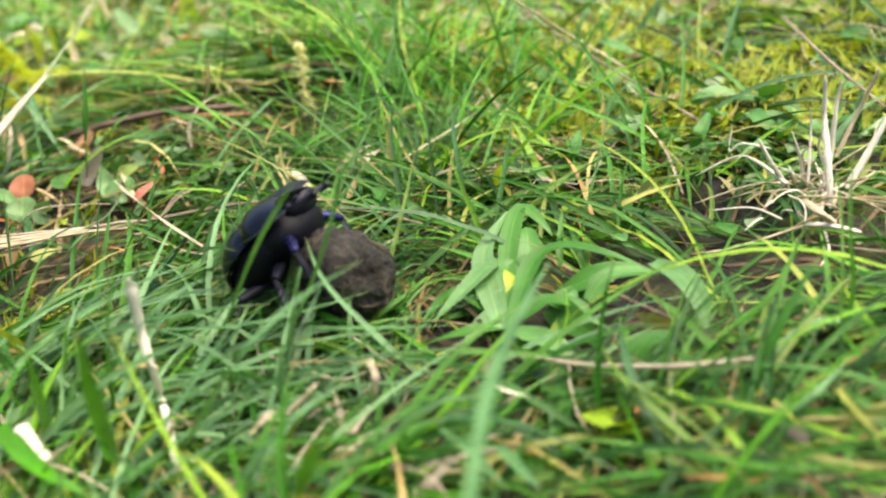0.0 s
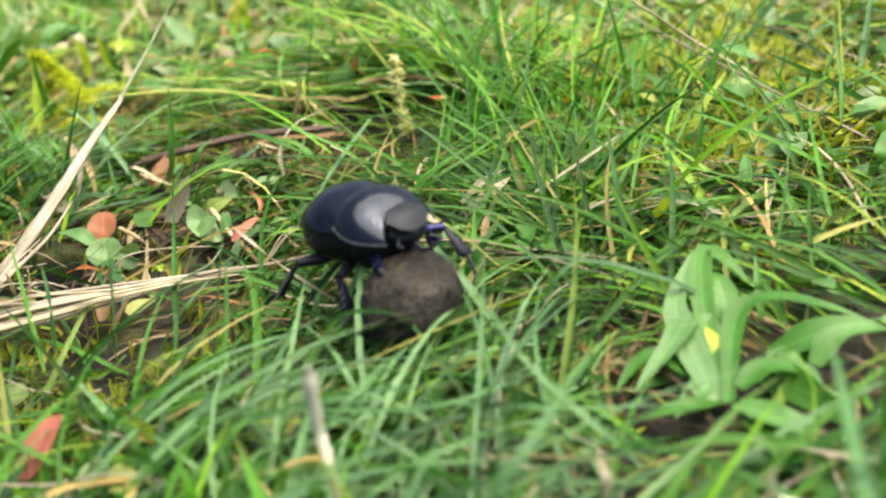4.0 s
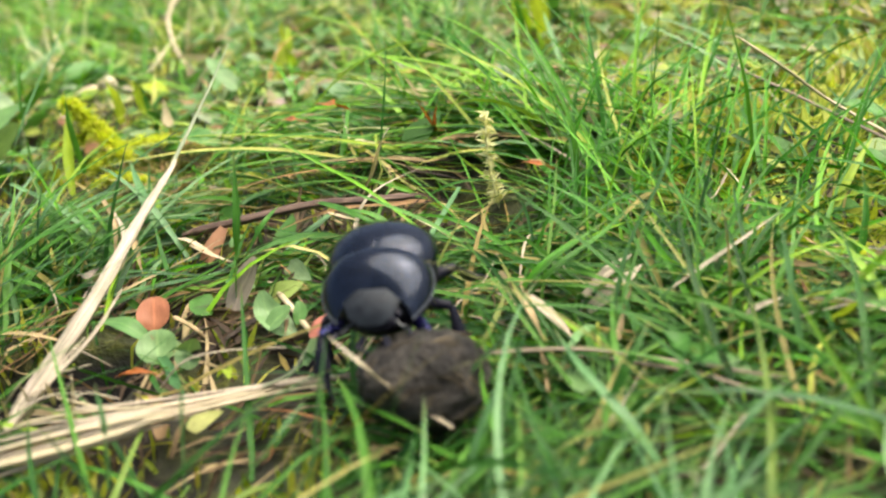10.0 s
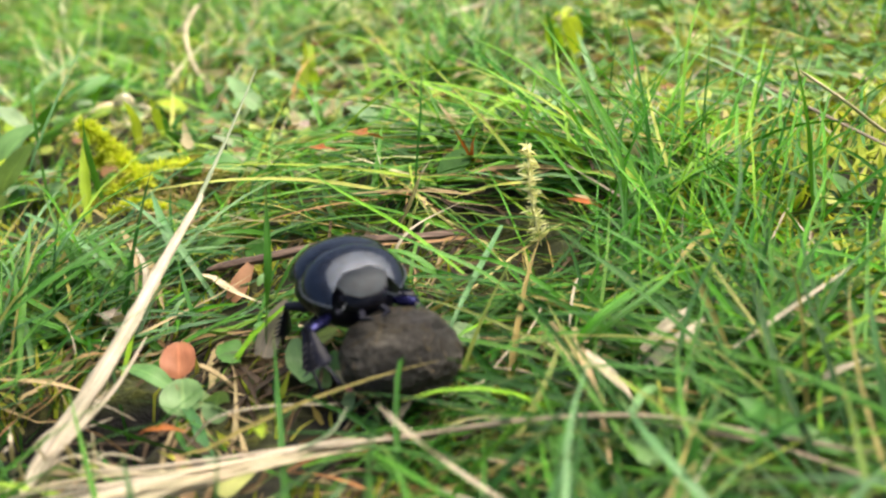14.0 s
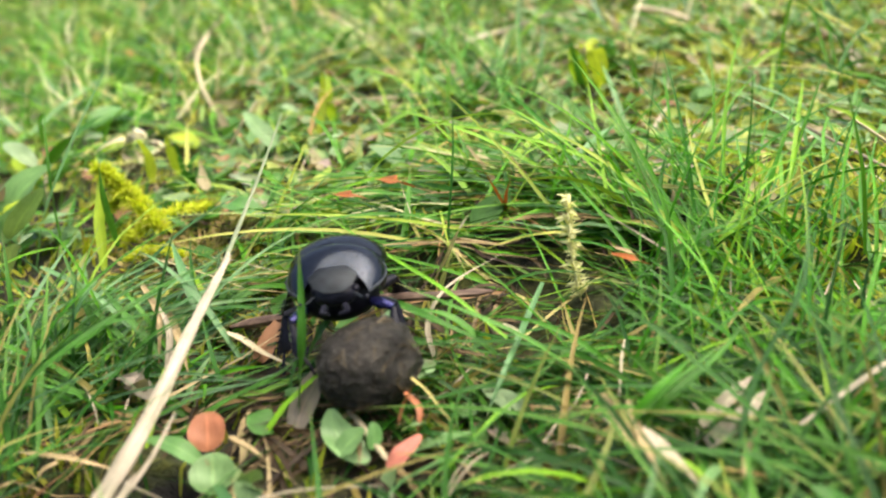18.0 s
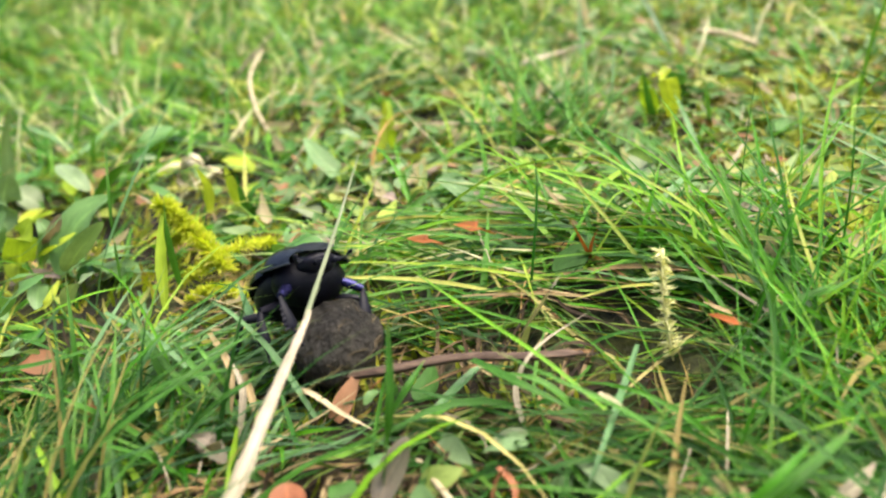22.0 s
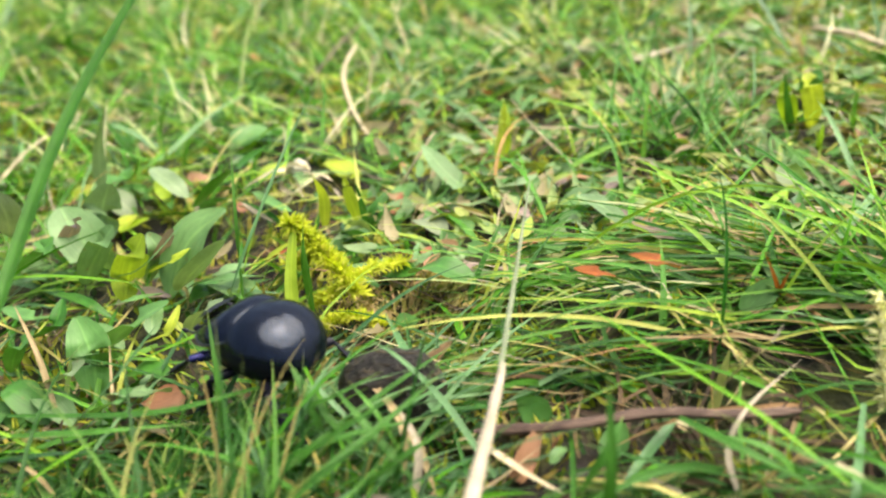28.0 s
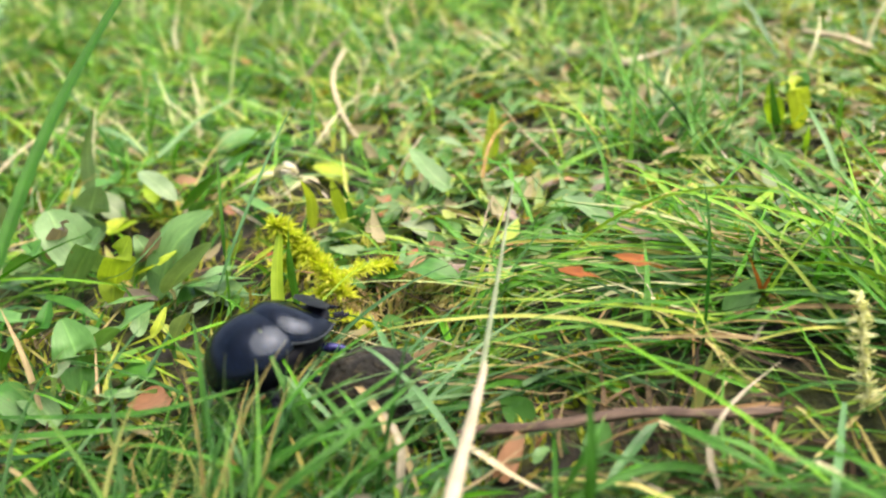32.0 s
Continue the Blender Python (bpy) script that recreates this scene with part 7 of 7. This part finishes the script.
ribbon("grass_blade", [(-35.3, 75.8, 4.0), (-28.7, 78.2, 10.0), (-22.4, 85.0, 16.0)], 0.95, GRASS_BLUE, "broad green grass blade leaning in the front", "grass blade")
ribbon("grass_blade", [(-21.3, 85.9, 4.0), (-19.6, 85.2, 13.0), (-17.4, 86.0, 20.0)], 0.79, GRASS_BLUE, "upright bluish grass blade", "grass blade")
ribbon("grass_blade", [(-36.9, 83.4, 3.0), (-37.8, 85.6, 8.0), (-40.0, 90.3, 12.0)], 1.23, GRASS_VIVID, "broad green grass blade leaning in the front", "grass blade")
ribbon("grass_blade", [(-44.1, 88.6, 3.0), (-43.9, 88.6, 8.0), (-45.1, 91.0, 11.0)], 0.95, GRASS_VIVID, "broad green grass blade leaning in the front", "grass blade")
ribbon("grass_blade", [(-43.5, 87.6, 3.0), (-40.7, 87.8, 10.0), (-39.6, 90.2, 15.0)], 0.78, GRASS, "broad green grass blade leaning in the front", "grass blade")
ribbon("grass_blade", [(-24.1, 74.8, 4.0), (-19.1, 76.3, 9.0), (-13.4, 81.9, 10.0)], 1.40, GRASS_BLUE, "broad bluish grass blade lying over", "grass blade")
ribbon("grass_blade", [(-15.5, 72.7, 4.0), (-10.6, 72.5, 9.0), (-5.6, 74.4, 10.0)], 1.16, GRASS, "broad green grass blade leaning in the front", "grass blade")
ribbon("grass_blade", [(-17.5, 79.5, 4.0), (-14.3, 78.2, 8.0), (-11.5, 79.3, 10.0)], 0.80, GRASS, "broad green grass blade leaning in the front", "grass blade")
ribbon("grass_blade", [(-48.1, 87.8, 5.0), (-40.9, 77.7, 7.0), (-35.2, 74.8, 5.0)], 1.95, GRASS_VIVID, "broad yellowish green blade close by", "grass blade")
ribbon("grass_blade", [(-37.6, 88.8, 4.0), (-35.8, 87.7, 13.0), (-34.0, 90.3, 20.0)], 0.62, GRASS, "broad green grass blade leaning in the front", "grass blade")
stalk("stem", [(-33.5, 90.5, 5.0), (-31.8, 85.9, 4.0), (-30.7, 82.2, 2.5)], 0.41, 0.31, WHITE_STEM, "white dead stem low in the grass", "stalk")
stalk("stem", [(-45.2, 85.8, 6.0), (-43.5, 83.9, 5.0), (-42.0, 82.4, 4.0)], 0.76, 0.66, WHITE_STEM, "short thick white stem stub", "stalk")
stalk("stem", [(-20.7, 84.7, 5.0), (-17.7, 86.2, 7.0)], 0.28, 0.23, STRAW_PALE, "short tan straw bit", "stalk")
stalk("stem", [(-23.6, 82.1, 5.0), (-21.8, 83.1, 6.0), (-21.7, 82.2, 5.0)], 0.27, 0.22, STRAW_PALE, "folded tan straw bit", "stalk")
stalk("stem", [(-12.8, 88.4, 8.0), (-12.5, 87.1, 7.0), (-12.5, 86.4, 5.0)], 0.18, 0.13, STRAW_PALE, "thin hooked white straw", "stalk")
stalk("stem", [(-21.2, 92.0, 6.0), (-17.0, 90.0, 7.0), (-11.4, 89.7, 6.0)], 0.16, 0.11, DRY_BROWN, "thin rusty straw in the grass", "stalk")
# moss, dry flower, seed head and white root tuft
sprig("moss_sprig", [(-94.2, 212.8, 15.0), (-92.4, 213.9, 12.0), (-89.2, 212.0, 9.0), (-86.1, 209.4, 6.0)], 2.6, MOSS_SPRIG, "feathery yellow-green moss sprig", "moss", 11, 1100)
sprig("moss_sprig", [(-95.4, 215.1, 8.0), (-92.9, 214.3, 9.0), (-91.1, 217.5, 9.0)], 2.2, MOSS_SPRIG, "feathery yellow-green moss sprig", "moss", 12, 500)
sprig("moss_sprig", [(-92.1, 211.0, 4.0), (-89.4, 209.9, 6.0), (-85.3, 213.7, 7.0), (-80.7, 219.7, 5.0)], 2.0, MOSS_SPRIG, "feathery yellow-green moss sprig", "moss", 13, 600)
sprig("moss_sprig", [(-90.9, 206.6, 3.0), (-87.2, 207.2, 4.0), (-82.9, 206.1, 3.0)], 1.8, MOSS_SPRIG, "feathery yellow-green moss sprig", "moss", 14, 400)
tuft("moss_cushion", 51, 2600, -83, 211, 5, 4, 0, 180, (1.5, 4.0), (0.35, 0.7), (10, 80), (-20, 60), MOSS_TAN, "olive and tan moss cushion beside the twig")
sprig("seed_head", [(-29.2, 180.5, 2.0), (-29.8, 182.0, 8.0), (-29.6, 184.5, 14.0)], 1.9, SEED, "pale fluffy grass seed head", "seed head", 13, 230)
ribbon("dead_blade", [(-82.3, 140.0, 4.0), (-81.2, 138.8, 7.0), (-83.8, 144.3, 5.3)], 0.42, STRAW_PALE, "frayed dry strand at the end of the straws", "grass blade", roll=0)
ribbon("dead_blade", [(-73.7, 134.7, 4.0), (-71.6, 133.1, 7.0), (-70.8, 134.0, 7.7)], 0.38, STRAW, "frayed dry strand at the end of the straws", "grass blade", roll=0)
ribbon("dead_blade", [(-83.0, 140.1, 4.0), (-81.7, 136.7, 7.0), (-80.8, 134.2, 9.1)], 0.54, STRAW, "frayed dry strand at the end of the straws", "grass blade", roll=0)
ribbon("dead_blade", [(-75.9, 138.3, 4.0), (-74.8, 135.8, 7.0), (-74.5, 134.7, 8.7)], 0.56, STRAW_PALE, "frayed dry strand at the end of the straws", "grass blade", roll=0)
ribbon("dead_blade", [(-75.3, 138.8, 4.0), (-73.3, 136.0, 7.0), (-72.8, 136.4, 7.5)], 0.35, STRAW, "frayed dry strand at the end of the straws", "grass blade", roll=0)
ribbon("dead_blade", [(-79.7, 139.6, 4.0), (-76.3, 136.0, 7.0), (-74.6, 135.6, 7.7)], 0.39, STRAW, "frayed dry strand at the end of the straws", "grass blade", roll=0)
ribbon("dead_blade", [(-74.2, 136.0, 4.0), (-71.2, 132.6, 7.0), (-69.9, 132.5, 7.5)], 0.42, STRAW_PALE, "frayed dry strand at the end of the straws", "grass blade", roll=0)
ribbon("dead_blade", [(-77.7, 137.3, 4.0), (-77.3, 135.9, 7.0), (-77.2, 134.7, 9.1)], 0.31, STRAW, "frayed dry strand at the end of the straws", "grass blade", roll=0)
ribbon("dead_blade", [(-83.3, 137.3, 4.0), (-82.1, 135.1, 7.0), (-82.9, 136.2, 7.4)], 0.40, STRAW, "frayed dry strand at the end of the straws", "grass blade", roll=0)
ribbon("dead_blade", [(-73.8, 137.9, 4.0), (-72.8, 136.6, 7.0), (-72.8, 137.0, 8.2)], 0.38, STRAW_PALE, "frayed dry strand at the end of the straws", "grass blade", roll=0)
ribbon("dead_blade", [(-79.7, 136.0, 4.0), (-78.5, 133.7, 7.0), (-77.3, 131.3, 9.5)], 0.33, STRAW, "frayed dry strand at the end of the straws", "grass blade", roll=0)
ribbon("dead_blade", [(-84.0, 139.5, 4.0), (-81.2, 136.8, 7.0), (-81.5, 139.5, 6.2)], 0.40, STRAW, "frayed dry strand at the end of the straws", "grass blade", roll=0)
leaf_patch(61, 12, -116, 205, 8, 14, (6, 10), (LEAF, LEAF, LEAF, LEAF_GREY, LEAF_GREY, LEAF_PURPLE), "broad pale green leaf in a weed clump", False, weed_plant)
ribbon("leaf", [(-126.7, 222.5, 4.0), (-123.5, 221.6, 9.0), (-120.3, 221.6, 13.0)], 4.54, LEAF_GREY, "broad grey-green leaf", "leaf", "leaf", 0, weed_plant)
ribbon("leaf", [(-112.3, 218.3, 4.0), (-107.4, 215.1, 9.0), (-103.3, 213.7, 13.0)], 4.50, LEAF_PALE, "pale grey-green leaf", "leaf", "leaf", 0, weed_plant)
ribbon("leaf", [(-99.4, 216.5, 6.0), (-103.3, 212.8, 8.0), (-109.6, 215.7, 6.0)], 2.10, LEAF_MINT, "minty narrow leaf", "leaf", "leaf", 0, weed_plant)
ribbon("leaf", [(-125.8, 211.2, 5.0), (-126.6, 205.0, 8.0), (-132.2, 208.9, 8.0)], 3.05, LEAF, "broad green leaf", "leaf", "leaf", 0, weed_plant)
ribbon("leaf", [(-131.6, 228.5, 6.0), (-128.8, 226.1, 10.0), (-126.5, 225.8, 13.0)], 3.06, LEAF_PURPLE, "purple-tipped leaf", "leaf", "leaf", 0, weed_plant)
ribbon("leaf", [(-116.7, 223.0, 6.0), (-114.1, 221.7, 9.0), (-112.2, 221.3, 12.0)], 2.18, LEAF_PURPLE, "greyish pink leaf", "leaf", "leaf", 0, weed_plant)
ribbon("leaf", [(-128.5, 207.3, 4.0), (-123.0, 202.3, 8.0), (-122.7, 205.9, 10.0)], 2.56, LEAF_DARK, "green leaf", "leaf", "leaf", 0, weed_plant)
ribbon("leaf", [(-113.3, 215.7, 5.0), (-114.5, 208.5, 8.0), (-120.1, 210.8, 6.0)], 2.22, LEAF, "narrow green leaf", "leaf", "lance", 0, weed_plant)
ribbon("leaf", [(-138.1, 226.9, 5.0), (-132.3, 223.1, 9.0), (-130.1, 224.1, 11.0)], 3.20, LEAF, "green leaf", "leaf", "leaf", 0, weed_plant)
ribbon("leaf", [(-107.6, 204.3, 4.0), (-104.3, 200.5, 9.0), (-100.8, 200.5, 11.0)], 2.33, LEAF_PALE, "pale green leaf", "leaf", "leaf", 0, weed_plant)
ribbon("leaf", [(-115.9, 189.0, 3.0), (-110.9, 184.6, 7.0), (-107.6, 184.4, 9.0)], 2.85, LEAF, "broad green leaf", "leaf", "leaf", 0, weed_plant)
ribbon("leaf", [(-123.8, 196.0, 3.0), (-118.4, 191.4, 7.0), (-115.2, 191.3, 9.0)], 3.01, LEAF_GREY, "broad grey-green leaf", "leaf", "leaf", 0, weed_plant)
ribbon("leaf", [(-129.1, 200.6, 3.0), (-125.7, 197.1, 8.0), (-123.1, 197.3, 10.0)], 2.72, LEAF, "broad green leaf", "leaf", "leaf", 0, weed_plant)
leaf_patch(62, 46, -50, 240, 22, 13, (4, 8), (LEAF, LEAF_GREY, LEAF_PALE, LEAF_PURPLE), "grey-green pointed leaf lying in turf")
leaf_patch(63, 40, 26, 160, 16, 18, (4, 8), (LEAF, LEAF, LEAF_GREY), "small pale green leaf between grass blades")
leaf_patch(64, 7, 3, 109, 3.5, 3, (9, 15), (LEAF, LEAF_FRESH, LEAF_MINT), "light green lance-shaped leaf of a rosette", True, rosette)
leaf_patch(65, 10, -52, 160, 8, 6, (3, 5), (LEAF_GREY, LEAF, LEAF_PURPLE), "little oval leaf on open soil")
leaf_patch(66, 16, -118, 268, 16, 12, (6, 10), (LEAF, LEAF_GREY, LEAF_YELLOW), "broad green leaf farther off in turf", False, far_weed)
root_tuft((36.9, 119.9, 4.0))
dry_flower((-101.5, 261.3, 3.0))


# ---- what moves ----
# seconds, the ball's middle on the ground (mm), the beetle's middle (mm), the way it faces (degrees from +x) and its pitch and roll
BALL_Z = ((0, 0.9, 2, 4, 9, 14, 16.5, 19, 20, 24, 25.5, 27.5, 32), (7.5, 6.9, 7.2, 7.6, 7.5, 6.9, 7.9, 7.9, 7.5, 7.0, 7.2, 5.7, 5.7))
DROP = {"front": 1.35, "middle": 0.8, "hind": 0.3}
WAY = [
    (0.0, -16.7, 107.5, -24.4, 109.8, 11.3, -20, 50, -4),
    (0.5, -20.2, 110.0, -25.9, 114.6, 12.1, -28, 40, -6),
    (1.0, -21.3, 110.9, -25.0, 114.2, 12.7, -28, 30, -8),
    (1.5, -21.7, 112.6, -25.7, 118.8, 11.2, -50, 31, -14),
    (2.0, -23.2, 116.2, -27.2, 122.8, 11.2, -50, 36, -16),
    (2.5, -25.5, 118.9, -28.4, 128.1, 11.4, -75, 28, -8),
    (3.0, -27.1, 119.0, -28.6, 127.5, 11.1, -85, 20, 0),
    (3.5, -27.4, 118.3, -30.3, 125.9, 12.2, -62, 7, 0),
    (4.0, -27.3, 117.6, -31.6, 124.2, 13.9, -42, 5, 0),
    (4.5, -29.7, 119.0, -32.1, 122.6, 14.0, -45, 5, 0),
    (6.5, -34.0, 123.0, -38.1, 132.5, 13.0, -55, 10, 0),
    (7.0, -36.1, 125.5, -39.5, 131.3, 14.4, -42, 5, 0),
    (7.5, -36.4, 125.9, -37.8, 133.1, 13.5, -50, 5, 0),
    (8.0, -36.9, 126.6, -40.1, 131.9, 14.5, -40, 5, 0),
    (8.5, -37.5, 127.3, -40.3, 135.1, 14.0, -52, 5, 0),
    (9.0, -37.7, 127.6, -39.5, 135.6, 14.9, -75, 2, 0),
    (9.5, -37.7, 128.5, -41.4, 136.9, 13.7, -65, 0, 0),
    (10.0, -38.1, 129.3, -41.4, 138.2, 14.2, -96, -9, 0),
    (10.5, -39.3, 131.9, -43.0, 137.6, 12.6, -70, 2, 0),
    (11.0, -41.0, 137.3, -46.0, 142.7, 13.2, -24, 40, -24),
    (11.5, -41.8, 141.1, -45.7, 145.2, 12.0, -32, 38, -14),
    (12.0, -42.9, 143.2, -48.8, 148.4, 11.4, -47, 15, -2),
    (12.5, -44.2, 145.8, -49.8, 150.0, 11.4, -30, 36, -18),
    (13.0, -44.4, 147.4, -49.6, 151.5, 12.1, -27, 42, -32),
    (13.5, -44.8, 147.3, -49.7, 153.8, 10.8, -52, 30, -16),
    (14.0, -45.2, 147.3, -50.5, 154.6, 12.6, -68, 8, 0),
    (14.5, -45.9, 149.5, -49.6, 155.2, 13.1, -52, 8, 0),
    (16.5, -47.7, 153.4, -49.9, 162.9, 13.0, -100, 20, 0),
    (17.0, -49.3, 156.1, -52.6, 165.0, 13.4, -82, 6, 0),
    (17.5, -50.8, 158.1, -53.8, 165.7, 13.8, -66, 15, 0),
    (18.0, -52.9, 159.9, -55.9, 169.4, 14.1, -88, 10, 0),
    (18.5, -54.2, 161.9, -58.3, 168.8, 14.4, -75, 21, 0),
    (19.0, -54.8, 164.8, -59.9, 174.0, 13.0, -70, 14, -4),
    (19.5, -55.7, 167.8, -62.7, 173.6, 13.2, -55, 20, 0),
    (20.0, -56.6, 171.6, -64.4, 177.2, 13.4, -44, 10, 0),
    (20.5, -57.6, 174.7, -68.7, 178.6, 12.6, -22, 27, -4),
    (21.0, -59.7, 176.5, -67.9, 178.3, 13.5, -18, 28, -10),
    (21.5, -63.2, 179.2, -70.9, 182.2, 13.5, -23, 42, -18),
    (22.0, -67.0, 181.8, -71.8, 188.2, 12.7, -48, 42, -16),
    (22.5, -71.1, 183.7, -76.5, 190.6, 10.8, -75, 30, -8),
    (23.0, -74.9, 186.1, -78.5, 195.0, 11.3, -85, 26, -3),
    (23.5, -76.9, 187.2, -77.9, 188.3, 14.8, -122, 19, 0),
    (24.0, -77.6, 187.1, -76.6, 187.9, 15.3, -140, -2, 8),
    (24.3, -78.0, 187.0, -76.3, 188.1, 15.1, -144, -5, 5),
    (24.6, -78.4, 187.1, -77.3, 188.0, 15.3, -160, -6, 5),
    (24.9, -79.0, 187.5, -78.2, 188.5, 15.3, -176, -5, 8),
    (25.2, -80.0, 188.0, -80.2, 189.1, 15.5, -182, -5, 8),
    (25.5, -80.4, 187.8, -81.5, 189.1, 15.2, -190, -4, 3),
    (26.5, -80.3, 186.9, -86.8, 187.8, 14.3, -200, 9, 0),
    (27.5, -80.1, 186.0, -92.2, 187.3, 12.6, -208, 5, 0),
    (28.0, -80.0, 185.8, -93.2, 187.3, 12.9, -214, 5, 0),
    (28.4, -80.0, 185.9, -91.8, 187.4, 12.4, -238, 5, 0),
    (28.7, -80.0, 185.9, -91.8, 187.0, 12.6, -286, 7, 0),
    (29.0, -79.8, 185.8, -92.6, 187.0, 12.4, -314, 6, 0),
    (29.3, -79.7, 185.8, -92.4, 187.0, 12.8, -324, 8, 0),
    (29.6, -79.7, 185.7, -90.8, 187.2, 12.5, -338, 7, 0),
    (29.9, -79.8, 185.6, -89.7, 187.2, 12.9, -350, 5, 0),
    (30.5, -79.8, 185.4, -90.4, 187.1, 12.8, -360, 5, 0),
    (30.8, -79.7, 185.3, -91.7, 186.8, 11.1, -369, 0, 0),
    (31.1, -79.7, 185.3, -92.4, 186.7, 10.2, -373, 0, 0),
    (31.4, -79.8, 185.5, -91.8, 186.9, 10.8, -362, 4, 0),
    (31.7, -80.1, 185.8, -91.2, 187.4, 11.2, -345, 6, 0),
    (32.0, -80.5, 186.2, -91.7, 187.7, 11.6, -318, 11, 0),
]


# seconds, the ball's long axis: turn about the upright and tilt, in degrees
LONG_AXIS = ((0, 20, 40), (1, 10, 10), (2, 50, 0), (4, 55, 0), (7, 40, 10), (9, 10, 0), (11, 15, 15), (12, 5, 20), (14, 0, 0), (17, 78, 0), (19, 30, 20), (20, 75, 15), (21, 80, 0), (23, 50, 0), (25, 10, 0), (28, 0, 0), (32, 0, 0))


def motions():
    rng = random.Random(7)
    rows_beetle, rows_ball = [], []
    steps = {key: [] for key in LEGS}
    roll_by, axes = 0.0, tuple(zip(*LONG_AXIS))
    last = None
    for n, (t, x, y, bx, by, bz, face, pitch, roll) in enumerate(WAY):
        c = Vector((x, y, float(np.interp(t, *BALL_Z)))) / 1000
        if last is not None:
            d = c - last
            roll_by += min(d.length / 0.0055, 1.0)
        yaw, tilt = float(np.interp(t, axes[0], axes[1])), float(np.interp(t, axes[0], axes[2]))
        turn = pose(0, 0, 0, 0, 0, yaw) @ pose(0, 0, 0, 0, tilt, 0) @ pose(0, 0, 0, -math.degrees(roll_by), 0, 0)
        last = c
        rows_ball.append((t, Matrix.Translation(c) @ turn))
        rows_beetle.append((t, Matrix.Translation(Vector((bx, by, bz)) / 1000) @ pose(0, 0, 0, 0, 0, face - 90) @ pose(0, 0, 0, pitch, 0, 0) @ pose(0, 0, 0, 0, roll, 0)))
        for (kind, sign), leg in LEGS.items():
            phase = (n + {"front": 0, "middle": 1, "hind": 0}[kind] + (sign > 0)) % 2
            swing = (11 if phase else -9) + rng.uniform(-4, 4)
            steps[(kind, sign)].append((t, Matrix.Translation(HIPS[(kind, sign)]) @ pose(0, 0, 0, rng.uniform(-8, 6) - DROP[kind] * max(pitch, 0), 0, swing * sign)))
    walk(BEETLE, rows_beetle)
    walk(BALL, rows_ball)
    for key, leg in LEGS.items():
        walk(leg, steps[key])


motions()
